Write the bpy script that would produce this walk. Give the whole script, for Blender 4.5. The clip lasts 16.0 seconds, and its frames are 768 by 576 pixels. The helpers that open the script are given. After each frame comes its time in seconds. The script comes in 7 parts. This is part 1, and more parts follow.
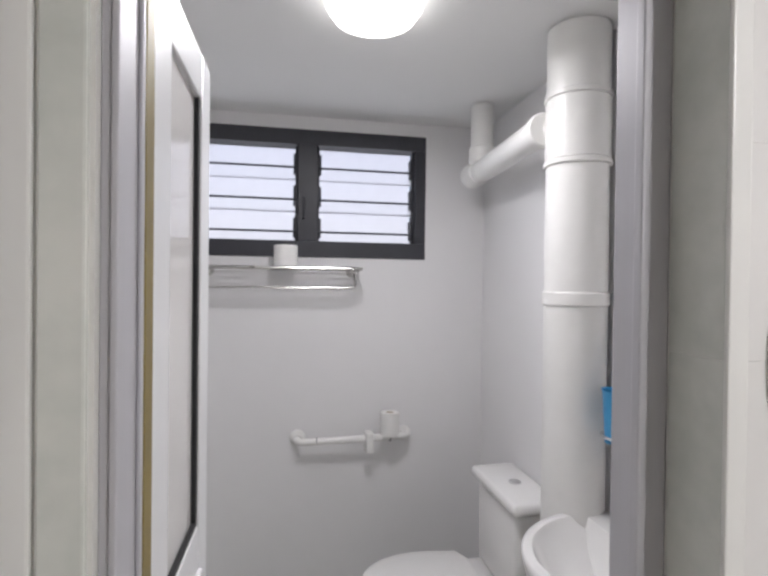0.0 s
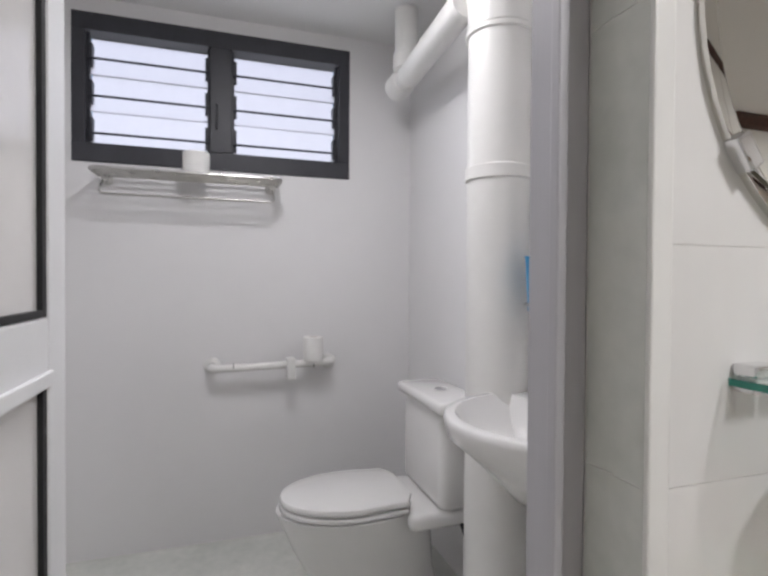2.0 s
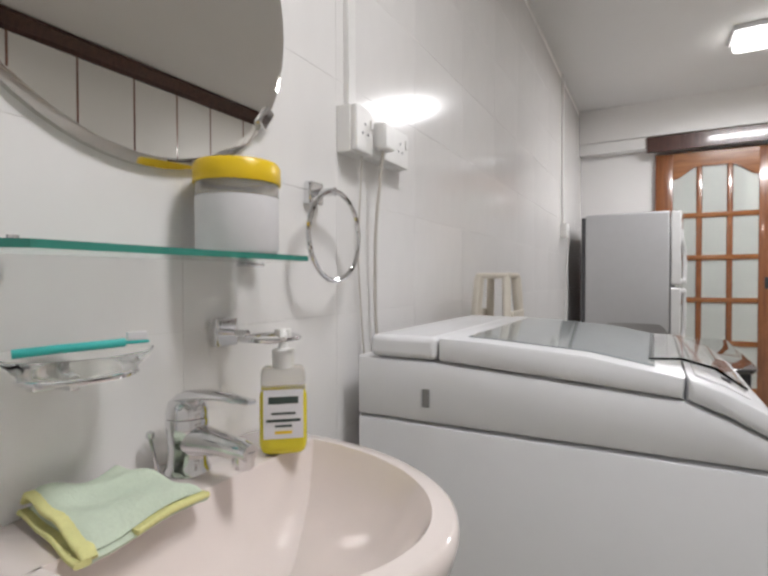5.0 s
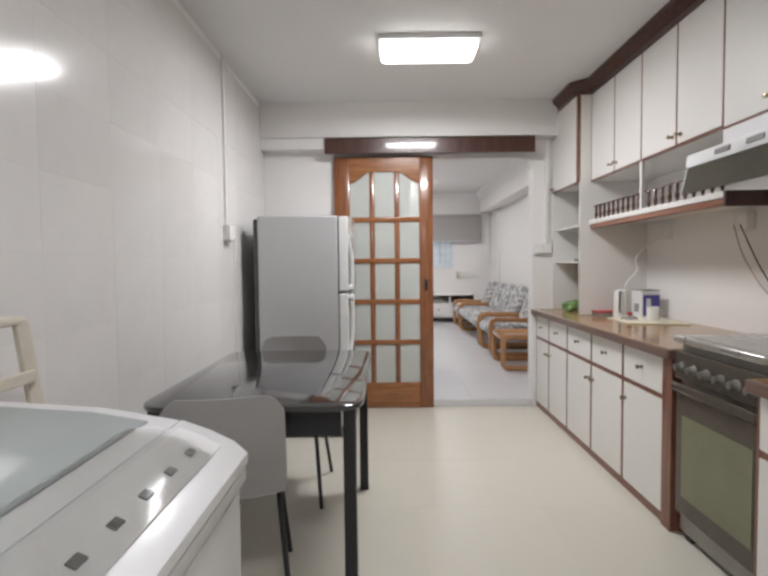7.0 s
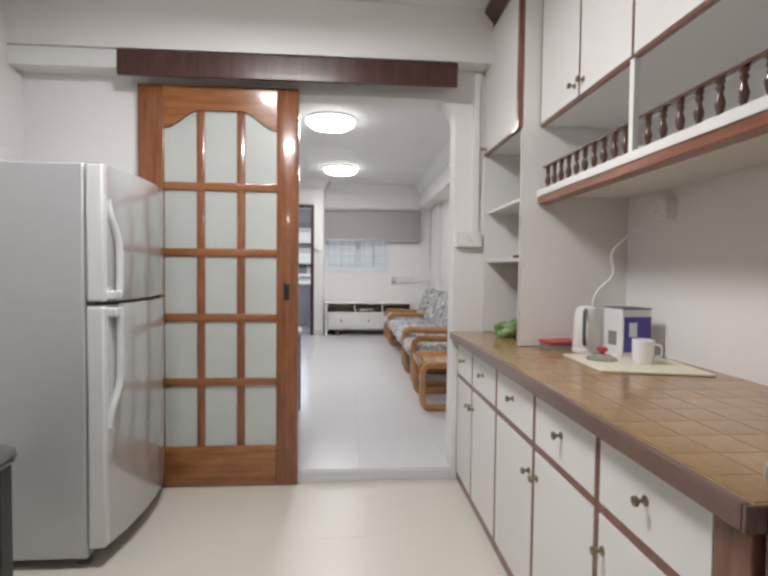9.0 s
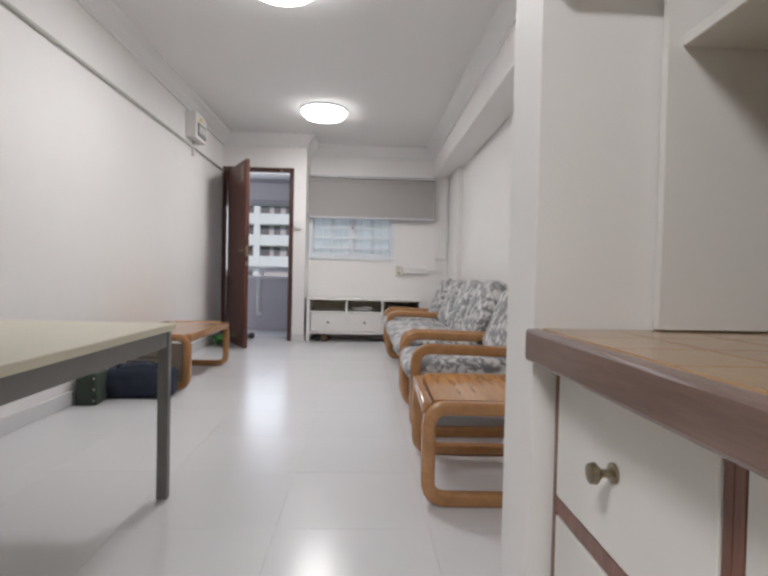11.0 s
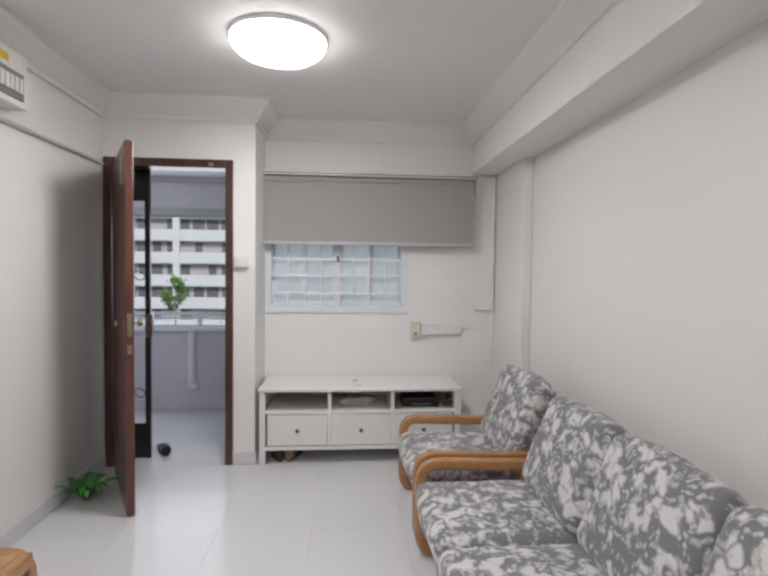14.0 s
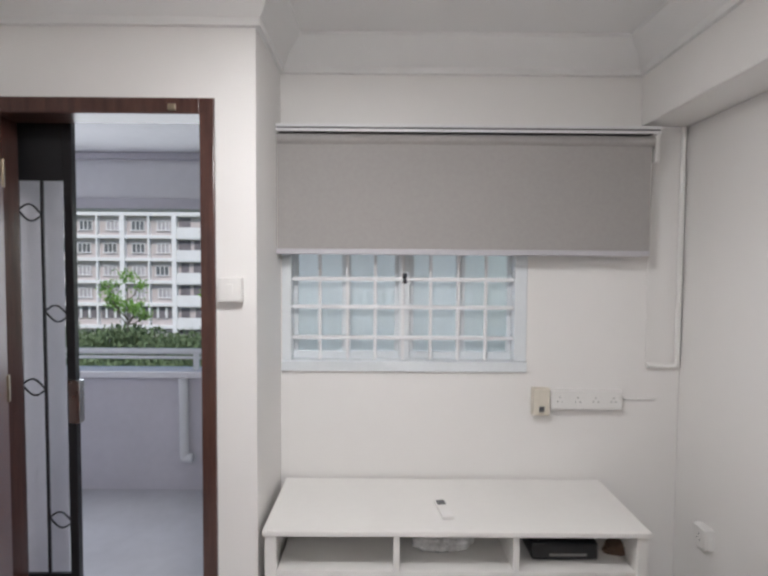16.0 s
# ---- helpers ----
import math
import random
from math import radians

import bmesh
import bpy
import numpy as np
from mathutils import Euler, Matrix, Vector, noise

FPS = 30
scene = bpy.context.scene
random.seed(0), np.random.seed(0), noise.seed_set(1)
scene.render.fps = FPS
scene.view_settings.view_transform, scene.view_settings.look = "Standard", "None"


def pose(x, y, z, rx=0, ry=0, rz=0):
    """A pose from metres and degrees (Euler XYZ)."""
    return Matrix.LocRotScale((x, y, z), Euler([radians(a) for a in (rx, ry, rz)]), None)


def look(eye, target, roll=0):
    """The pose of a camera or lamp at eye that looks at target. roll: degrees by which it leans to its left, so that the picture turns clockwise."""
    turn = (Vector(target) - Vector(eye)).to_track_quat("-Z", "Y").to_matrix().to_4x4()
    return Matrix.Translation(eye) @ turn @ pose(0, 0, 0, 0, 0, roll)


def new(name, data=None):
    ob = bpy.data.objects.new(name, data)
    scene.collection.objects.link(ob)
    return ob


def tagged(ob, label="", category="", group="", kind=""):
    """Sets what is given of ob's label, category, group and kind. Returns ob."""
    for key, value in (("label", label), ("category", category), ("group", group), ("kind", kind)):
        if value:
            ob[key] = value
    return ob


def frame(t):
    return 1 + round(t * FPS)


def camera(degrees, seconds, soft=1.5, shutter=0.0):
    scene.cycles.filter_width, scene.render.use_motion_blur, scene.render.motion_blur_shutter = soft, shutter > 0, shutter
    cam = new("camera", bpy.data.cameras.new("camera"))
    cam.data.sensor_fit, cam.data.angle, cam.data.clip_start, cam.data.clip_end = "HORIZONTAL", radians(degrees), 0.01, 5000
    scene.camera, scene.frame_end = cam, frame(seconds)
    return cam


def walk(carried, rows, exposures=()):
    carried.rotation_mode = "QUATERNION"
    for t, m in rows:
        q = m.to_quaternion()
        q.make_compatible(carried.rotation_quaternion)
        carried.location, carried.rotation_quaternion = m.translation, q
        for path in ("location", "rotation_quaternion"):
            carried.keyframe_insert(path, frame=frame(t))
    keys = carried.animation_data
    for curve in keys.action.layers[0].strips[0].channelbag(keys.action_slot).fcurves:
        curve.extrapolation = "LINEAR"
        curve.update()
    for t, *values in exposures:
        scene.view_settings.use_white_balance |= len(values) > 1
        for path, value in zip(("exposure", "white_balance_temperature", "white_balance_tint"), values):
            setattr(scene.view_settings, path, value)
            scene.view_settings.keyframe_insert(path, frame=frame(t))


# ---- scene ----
cam = camera(74.8, 16.0, soft=2.8)
PATH = [
    (0, (-0.443, -1.415, 1.594), (-2.408, -1.042, 1.576), 0.7),
    (0.5, (-0.458, -1.417, 1.501), (-2.406, -0.965, 1.479), 0.6),
    (1, (-0.480, -1.39, 1.413), (-2.415, -0.884, 1.386), 0.5),
    (1.5, (-0.507, -1.348, 1.317), (-2.428, -0.792, 1.288), 0.5),
    (2, (-0.535, -1.335, 1.222), (-2.435, -0.711, 1.19), 0.4),
    (2.5, (-0.554, -1.352, 1.129), (-2.419, -0.632, 1.095), 0.1),
    (3, (-0.553, -1.321, 1.099), (-2.371, -0.485, 1.065), 0.0),
    (3.5, (-0.517, -1.284, 1.098), (-2.222, -0.239, 1.056), -0.1),
    (4, (-0.465, -1.211, 1.093), (-1.992, 0.081, 1.058), -0.2),
    (4.5, (-0.404, -1.124, 1.089), (-1.667, 0.427, 1.051), -0.2),
    (5, (-0.330, -1.026, 1.086), (-1.280, 0.733, 1.049), -0.1),
    (5.2, (-0.299, -0.992, 1.088), (-1.124, 0.829, 1.049), -0.1),
    (7.3, (0.229, -0.271, 1.221), (0.274, 1.727, 1.138), 0.0),
    (7.4, (0.271, -0.208, 1.207), (0.333, 1.79, 1.136), 0.2),
    (7.5, (0.284, -0.132, 1.229), (0.373, 1.864, 1.151), 0.2),
    (8, (0.463, 0.213, 1.242), (0.586, 2.208, 1.164), 0.3),
    (8.5, (0.631, 0.624, 1.205), (0.774, 2.618, 1.131), 0.5),
    (9, (0.747, 1.085, 1.167), (0.897, 3.079, 1.098), 0.6),
    (9.2, (0.802, 1.266, 1.132), (0.931, 3.261, 1.081), 0.8),
    (11.3, (1.107, 3.464, 0.89), (1.186, 5.462, 0.855), 1.1),
    (11.4, (1.107, 3.558, 0.895), (1.187, 5.556, 0.862), 0.6),
    (11.5, (1.090, 3.645, 0.892), (1.175, 5.642, 0.858), 0.4),
    (12, (1.031, 4.156, 1.0), (1.141, 6.152, 0.945), 0.6),
    (12.5, (1.067, 4.648, 1.068), (1.173, 6.645, 1.035), 0.8),
    (13, (1.031, 5.083, 1.252), (1.156, 7.078, 1.198), 0.8),
    (13.5, (1.022, 5.519, 1.336), (1.161, 7.513, 1.288), 0.7),
    (14, (0.995, 5.936, 1.492), (1.155, 7.928, 1.421), 0.7),
    (14.5, (0.965, 6.356, 1.595), (1.160, 8.344, 1.508), 0.7),
    (15, (0.875, 6.791, 1.626), (1.113, 8.775, 1.549), 0.3),
    (15.5, (0.832, 7.254, 1.648), (1.026, 9.242, 1.566), 0.3),
    (16, (0.840, 7.71, 1.638), (0.845, 9.708, 1.551), 0.4),
]
walk(cam, [(t, look(eye, target, roll)) for t, eye, target, roll in PATH],
     [(0, -0.05), (2.5, 0.0), (9.2, -0.02), (11.3, -0.14), (13.5, -0.16), (14.5, -0.05), (16, 0.0)])

# ---------------------------------------------------------------- light
world = bpy.data.worlds.new("world")
scene.world = world
world.use_nodes = True
wn = world.node_tree.nodes
sky = wn.new("ShaderNodeTexSky")
sky.sky_type = "NISHITA"
sky.sun_disc = False
sky.sun_elevation, sky.sun_rotation = radians(52), radians(200)
world.node_tree.links.new(sky.outputs[0], wn["Background"].inputs[0])
wn["Background"].inputs[1].default_value = 0.15

sun = new("sun", bpy.data.lights.new("sun", "SUN"))
sun.data.energy, sun.data.angle, sun.data.color = 2.8, radians(10), (1.0, 0.96, 0.9)
sun.matrix_world = look((0, 0, 30), (-6, 24, 0))


def area_lamp(name, m, sx, sy, watts, colour, shape="RECTANGLE"):
    lamp = new(name, bpy.data.lights.new(name, "AREA"))
    lamp.data.shape, lamp.data.size, lamp.data.size_y = shape, sx, sy
    lamp.data.energy, lamp.data.color = watts, colour
    lamp.matrix_world = m
    return lamp


NEUTRAL, COOL = (0.985, 0.975, 1.0), (0.88, 0.92, 1.0)

area_lamp("kitchen_lamp", pose(0.36, 2.65, 2.44), 0.5, 0.22, 32, NEUTRAL)
area_lamp("kitchen_back_lamp", pose(0.1, -0.52, 2.44), 0.5, 0.22, 19.8, NEUTRAL)
area_lamp("bathroom_lamp", pose(-1.88, -1.18, 2.34), 0.24, 0.24, 10.4, (0.98, 0.96, 1.0), "DISK")
area_lamp("living_lamp_far", pose(0.65, 8.6, 2.56), 0.4, 0.4, 18.8, NEUTRAL, "DISK")
area_lamp("living_lamp_near", pose(0.58, 6.2, 2.56), 0.4, 0.4, 20, NEUTRAL, "DISK")
area_lamp("bathroom_daylight", pose(-3.12, -1.33, 2.03, 0, -90, 0), 0.6, 1.15, 5, COOL)
area_lamp("corridor_daylight", pose(-1.2, 11.24, 1.48, -90, 0, 0), 2.4, 1.0, 19, COOL)

# ---------------------------------------------------------------- materials


def mat(name, col, rough=0.5, metal=0.0, var=0.05, scale=6.0, bump=0.0, bscale=80.0, coat=0.0, trans=0.0, ior=1.45,
        vary=0.0, col2=None, alpha=1.0, stretch=(1, 1, 1), rvar=0.025, sheen=0.0):
    m = bpy.data.materials.new(name)
    m.use_nodes = True
    nt = m.node_tree
    p = nt.nodes["Principled BSDF"]
    p.inputs["Roughness"].default_value = rough
    p.inputs["Metallic"].default_value = metal
    p.inputs["Coat Weight"].default_value = coat
    p.inputs["Coat Roughness"].default_value = 0.06
    p.inputs["Transmission Weight"].default_value = trans
    p.inputs["IOR"].default_value = ior
    p.inputs["Alpha"].default_value = alpha
    p.inputs["Sheen Weight"].default_value = sheen
    tc = nt.nodes.new("ShaderNodeTexCoord")
    mp = nt.nodes.new("ShaderNodeMapping")
    mp.inputs["Scale"].default_value = stretch
    nt.links.new(tc.outputs["Object"], mp.inputs[0])
    n1 = nt.nodes.new("ShaderNodeTexNoise")
    n1.inputs["Scale"].default_value, n1.inputs["Detail"].default_value = scale, 5
    n2 = nt.nodes.new("ShaderNodeTexNoise")
    n2.inputs["Scale"].default_value, n2.inputs["Detail"].default_value = scale * 7, 4
    nt.links.new(mp.outputs[0], n1.inputs[0]), nt.links.new(mp.outputs[0], n2.inputs[0])
    add = nt.nodes.new("ShaderNodeMath")
    add.operation = "MULTIPLY_ADD"
    add.inputs[1].default_value, add.inputs[2].default_value = 0.65, 0.0
    nt.links.new(n1.outputs[0], add.inputs[0])
    add2 = nt.nodes.new("ShaderNodeMath")
    add2.operation = "MULTIPLY_ADD"
    add2.inputs[1].default_value = 0.35
    nt.links.new(n2.outputs[0], add2.inputs[0]), nt.links.new(add.outputs[0], add2.inputs[2])
    ramp = nt.nodes.new("ShaderNodeValToRGB")
    lo = col2 or tuple(max(0, c * (1 - var)) for c in col)
    hi = col if col2 else tuple(min(1, c * (1 + var * 0.6)) for c in col)
    ramp.color_ramp.elements[0].position, ramp.color_ramp.elements[1].position = 0.36, 0.64
    ramp.color_ramp.elements[0].color, ramp.color_ramp.elements[1].color = (*lo, 1), (*hi, 1)
    nt.links.new(add2.outputs[0], ramp.inputs[0])
    out = ramp.outputs[0]
    if vary:
        info = nt.nodes.new("ShaderNodeObjectInfo")
        mr = nt.nodes.new("ShaderNodeMapRange")
        mr.inputs["To Min"].default_value, mr.inputs["To Max"].default_value = 1 - vary, 1 + vary * 0.5
        nt.links.new(info.outputs["Random"], mr.inputs[0])
        hsv = nt.nodes.new("ShaderNodeHueSaturation")
        nt.links.new(mr.outputs[0], hsv.inputs["Value"]), nt.links.new(out, hsv.inputs["Color"])
        out = hsv.outputs[0]
    nt.links.new(out, p.inputs["Base Color"])
    if rvar:
        rr = nt.nodes.new("ShaderNodeMapRange")
        rr.inputs["To Min"].default_value, rr.inputs["To Max"].default_value = max(0.0, rough - rvar), min(1, rough + rvar)
        nt.links.new(n1.outputs[0], rr.inputs[0]), nt.links.new(rr.outputs[0], p.inputs["Roughness"])
    if bump:
        nb = nt.nodes.new("ShaderNodeTexNoise")
        nb.inputs["Scale"].default_value, nb.inputs["Detail"].default_value = bscale, 3
        nt.links.new(mp.outputs[0], nb.inputs[0])
        b = nt.nodes.new("ShaderNodeBump")
        b.inputs["Strength"].default_value, b.inputs["Distance"].default_value = bump, 0.01
        nt.links.new(nb.outputs[0], b.inputs["Height"]), nt.links.new(b.outputs[0], p.inputs["Normal"])
    return m


def wood(name, dark, light, rough=0.3, coat=0.4, stretch=(14, 14, 1.2)):
    return mat(name, light, rough, col2=dark, scale=3.0, stretch=stretch, coat=coat, bump=0.04, bscale=20, rvar=0.05)


def glow(name, col, strength):
    m = bpy.data.materials.new(name)
    m.use_nodes = True
    p = m.node_tree.nodes["Principled BSDF"]
    p.inputs["Base Color"].default_value = (0.8, 0.8, 0.8, 1)
    p.inputs["Emission Color"].default_value = (*col, 1)
    p.inputs["Emission Strength"].default_value = strength
    return m


WALL = mat("wall_paint", (0.81, 0.793, 0.776), 0.55, var=0.012, scale=1.2, bump=0.04, bscale=140)
CEIL = mat("ceiling_paint", (0.8, 0.795, 0.79), 0.75, var=0.01, scale=1.2, bump=0.05, bscale=150)
BATHWALL = mat("bath_wall_gloss_paint", (0.8, 0.79, 0.795), 0.3, var=0.01, scale=2, bump=0.04, bscale=12)
TILE = mat("white_wall_tile", (0.8, 0.785, 0.77), 0.14, var=0.03, scale=3.5, stretch=(1, 1, 0.45), bump=0.012, bscale=4, vary=0.02, rvar=0.03)
MARBLE = mat("grey_marble_tile", (0.74, 0.74, 0.7), 0.18, col2=(0.6, 0.62, 0.58), scale=4, rvar=0.04)
GROUT = mat("grout", (0.8, 0.785, 0.76), 0.4, var=0.03, scale=20)
FLOORK = mat("kitchen_floor_tile", (0.6, 0.57, 0.495), 0.34, var=0.006, scale=0.7, vary=0.02, rvar=0.0)
FLOORL = mat("living_floor_tile", (0.66, 0.655, 0.665), 0.22, var=0.012, scale=2, bump=0.008, bscale=7, vary=0.02, rvar=0.04)
FLOORG = mat("floor_grout", (0.61, 0.585, 0.52), 0.6, var=0.03, scale=20)
FLOORLG = mat("white_floor_grout", (0.62, 0.615, 0.62), 0.4, var=0.03, scale=20)
CEMENT = mat("painted_cement", (0.6, 0.58, 0.62), 0.8, var=0.05, scale=2.5, bump=0.15, bscale=60)
CEMENTM = mat("corridor_cement", (0.52, 0.515, 0.54), 0.6, var=0.08, scale=2.0, bump=0.1, bscale=60)
CEMENTL = mat("light_painted_cement", (0.8, 0.79, 0.81), 0.8, var=0.04, scale=2.5, bump=0.1, bscale=60)
ALU = mat("brushed_aluminium", (0.52, 0.51, 0.54), 0.5, 0.15, var=0.03, scale=30, stretch=(1, 1, 0.05))
WHITEMET = mat("white_powder_coat", (0.8, 0.8, 0.81), 0.35, var=0.02)
ACRYL = mat("white_acrylic_panel", (0.76, 0.74, 0.73), 0.12, var=0.02)
BLACK = mat("black_rubber", (0.015, 0.015, 0.016), 0.6, var=0.2)
DARKFRAME = mat("dark_window_frame", (0.045, 0.046, 0.055), 0.45, var=0.12, scale=12, bump=0.03)
OCHRE = mat("ochre_strip", (0.25, 0.19, 0.065), 0.5, var=0.15)
PLASTIC = mat("white_plastic", (0.78, 0.77, 0.75), 0.35, var=0.03, scale=8)
CREAMPL = mat("cream_plastic", (0.68, 0.63, 0.54), 0.4, var=0.05)
PVC = mat("white_pvc", (0.8, 0.79, 0.77), 0.3, var=0.03, scale=3)
PORC = mat("white_porcelain", (0.83, 0.82, 0.81), 0.08, var=0.015, scale=3, coat=0.5, rvar=0.02)
PINKPORC = mat("pale_pink_porcelain", (0.78, 0.7, 0.66), 0.1, var=0.02, coat=0.5, rvar=0.02)
CHROME = mat("chrome", (0.75, 0.75, 0.76), 0.08, 1.0, var=0.04, scale=10, rvar=0.04)
STEEL = mat("satin_steel", (0.6, 0.59, 0.57), 0.28, 1.0, var=0.06, scale=20)
BRASS = mat("aged_brass", (0.34, 0.29, 0.21), 0.38, 1.0, var=0.2, scale=40)
PAPER = mat("tissue_paper", (0.84, 0.83, 0.81), 0.95, var=0.03, scale=20, bump=0.1, bscale=200)
WOODDOOR = wood("varnished_teak", (0.16, 0.055, 0.022), (0.3, 0.115, 0.045), 0.22, 0.5)
WOODDARK = wood("dark_stained_wood", (0.05, 0.02, 0.016), (0.095, 0.042, 0.032), 0.3, 0.3)
WOODENTRY = wood("red_brown_door_wood", (0.09, 0.03, 0.02), (0.15, 0.055, 0.038), 0.35, 0.3)
WOODRAIL = wood("varnished_teak_rail", (0.2, 0.07, 0.025), (0.36, 0.15, 0.05), 0.22, 0.5, (1.2, 14, 14))
SPINDLE = wood("turned_dark_wood", (0.06, 0.024, 0.016), (0.13, 0.055, 0.036), 0.22, 0.6)
WOODLIGHT = wood("honey_rubberwood", (0.34, 0.17, 0.07), (0.48, 0.265, 0.12), 0.22, 0.4, (2, 14, 14))
WOODFRAME = wood("caramel_bentwood", (0.35, 0.165, 0.062), (0.46, 0.235, 0.095), 0.24, 0.5, (5, 5, 5))
VALANCE = wood("reddish_valance_wood", (0.19, 0.07, 0.04), (0.31, 0.125, 0.07), 0.3, 0.4, (14, 1.2, 14))
TRIMWOOD = wood("reddish_trim_wood", (0.14, 0.055, 0.035), (0.24, 0.105, 0.07), 0.35, 0.3)
GREYTRIM = wood("grey_brown_trim", (0.13, 0.078, 0.06), (0.2, 0.125, 0.1), 0.32, 0.3, (14, 1.2, 14))
LAMINATE = mat("cream_laminate", (0.75, 0.732, 0.7), 0.42, var=0.01, scale=2, vary=0.02)
CABIN = mat("cabinet_interior", (0.6, 0.585, 0.53), 0.5, var=0.05, scale=3)
CTILE = mat("brown_glazed_tile", (0.41, 0.26, 0.125), 0.13, col2=(0.32, 0.19, 0.085), scale=9, vary=0.1, rvar=0.04, bump=0.03, bscale=14)
CGROUT = mat("counter_grout", (0.47, 0.33, 0.18), 0.35, var=0.1, scale=30)
FRIDGE = mat("silver_grey_fridge", (0.5, 0.5, 0.507), 0.34, 0.35, var=0.03, scale=3)
FRIDGETRIM = mat("pale_grey_trim", (0.66, 0.66, 0.655), 0.3, 0.15, var=0.02, scale=3)
FRIDGEDOOR = mat("glossy_silver_door", (0.58, 0.58, 0.58), 0.13, 0.5, var=0.04, scale=3)
DGREY = mat("dark_grey_plastic", (0.1, 0.1, 0.105), 0.5, var=0.1)
MGREY = mat("grey_plastic", (0.23, 0.225, 0.22), 0.45, var=0.05, scale=5, bump=0.03, bscale=150)
MGREYL = mat("light_grey_cable", (0.52, 0.49, 0.44), 0.5, var=0.05)
CHAIRGREY = mat("grey_chair_plastic", (0.34, 0.332, 0.325), 0.4, var=0.05, scale=5, bump=0.03, bscale=150)
BLACKGLASS = mat("black_tempered_glass", (0.022, 0.022, 0.023), 0.07, var=0.1, rvar=0.01, coat=0.8, ior=1.6)
BLACKMET = mat("black_painted_metal", (0.02, 0.02, 0.022), 0.3, var=0.1)
OVEN = mat("oven_metal", (0.3, 0.29, 0.27), 0.3, 0.8, var=0.1, scale=12)
HOBLID = mat("worn_grey_hob_lid", (0.5, 0.5, 0.475), 0.24, 0.45, var=0.06, scale=9)
OVENDARK = mat("oven_dark_panel", (0.105, 0.088, 0.072), 0.25, 0.3, var=0.15)
VISOR = mat("brown_visor_glass", (0.085, 0.078, 0.06), 0.55, ior=1.12, var=0.15, scale=4)
WASHER = mat("white_washer_enamel", (0.76, 0.765, 0.78), 0.25, var=0.02, scale=3)
BLIND = mat("grey_blind_fabric", (0.37, 0.352, 0.34), 0.85, var=0.04, scale=60, bump=0.08, bscale=400)
TVWHITE = mat("white_furniture_lacquer", (0.78, 0.765, 0.74), 0.35, var=0.02, scale=4)
NAVY = mat("navy_bag_fabric", (0.02, 0.028, 0.05), 0.75, var=0.3, scale=14, bump=0.3, bscale=300)
GREENPL = mat("green_plastic", (0.05, 0.2, 0.04), 0.4, var=0.3, scale=30)
GREENBAG = mat("green_white_foil", (0.3, 0.42, 0.16), 0.35, col2=(0.03, 0.13, 0.03), scale=26)
YELLOW = mat("yellow_lid", (0.82, 0.56, 0.02), 0.3, var=0.06)
YELLOWLIQ = mat("yellow_soap", (0.72, 0.62, 0.03), 0.15, var=0.04)
BLUEPL = mat("blue_cup_plastic", (0.06, 0.33, 0.62), 0.3, var=0.06)
CLOTHG = mat("pale_green_cloth", (0.57, 0.65, 0.52), 0.9, var=0.06, scale=30, bump=0.2, bscale=250)
CLOTHY = mat("yellow_cloth_hem", (0.7, 0.68, 0.3), 0.9, var=0.08, scale=30, bump=0.2, bscale=250)
TEAL = mat("teal_brush_plastic", (0.05, 0.5, 0.46), 0.35, var=0.05)
PURPLE = mat("purple_print", (0.08, 0.07, 0.32), 0.45, var=0.1)
CARD = mat("white_card", (0.74, 0.73, 0.74), 0.6, var=0.04)
RED = mat("red_plastic", (0.5, 0.05, 0.06), 0.35, var=0.06)
INK = mat("dark_ink", (0.05, 0.07, 0.06), 0.7, var=0.1)
LEAF = mat("leaf_green", (0.12, 0.17, 0.085), 0.6, var=0.35, scale=2.0)
LEAF2 = mat("young_leaf_green", (0.2, 0.36, 0.09), 0.6, var=0.3, scale=3.0)
BARK = mat("grey_bark", (0.22, 0.19, 0.16), 0.9, var=0.2, scale=8, bump=0.3, bscale=20)
GRASS = mat("grass_ground", (0.07, 0.11, 0.04), 0.9, var=0.3, scale=0.3)
FACADE = mat("facade_white", (0.72, 0.72, 0.74), 0.7, var=0.05, scale=0.4)
FACADEPINK = mat("facade_pinkish", (0.5, 0.45, 0.45), 0.7, var=0.06, scale=0.4)
# dark tone that stands for the shade inside far recesses and openings
FACADESHADE = mat("recess_shade_tone", (0.17, 0.155, 0.17), 0.7, var=0.3, scale=0.5)
CURTAIN = mat("far_curtained_glass", (0.42, 0.4, 0.43), 0.25, var=0.3, scale=0.9, stretch=(4, 1, 0.5))
FACGLASS = mat("far_window_glass", (0.12, 0.13, 0.15), 0.15, var=0.3, scale=0.8)
MIRROR = mat("mirror_silver", (0.72, 0.71, 0.68), 0.01, 1.0, var=0.01, rvar=0)
THINGLASS = mat("thin_clear_glass", (0.97, 0.98, 0.97), 0.03, trans=1.0, ior=1.08, var=0.01, rvar=0)
TEALEDGE = mat("teal_glass_edge", (0.045, 0.24, 0.19), 0.12, var=0.08, scale=20)
GREENGLASS = mat("green_edge_glass", (0.5, 0.76, 0.68), 0.04, alpha=0.16, ior=1.5, var=0.02, rvar=0)
FROST = mat("frosted_glass", (0.44, 0.415, 0.44), 0.45, trans=0.85, ior=1.3, var=0.03, scale=20, rvar=0.05, bump=0.15, bscale=160)
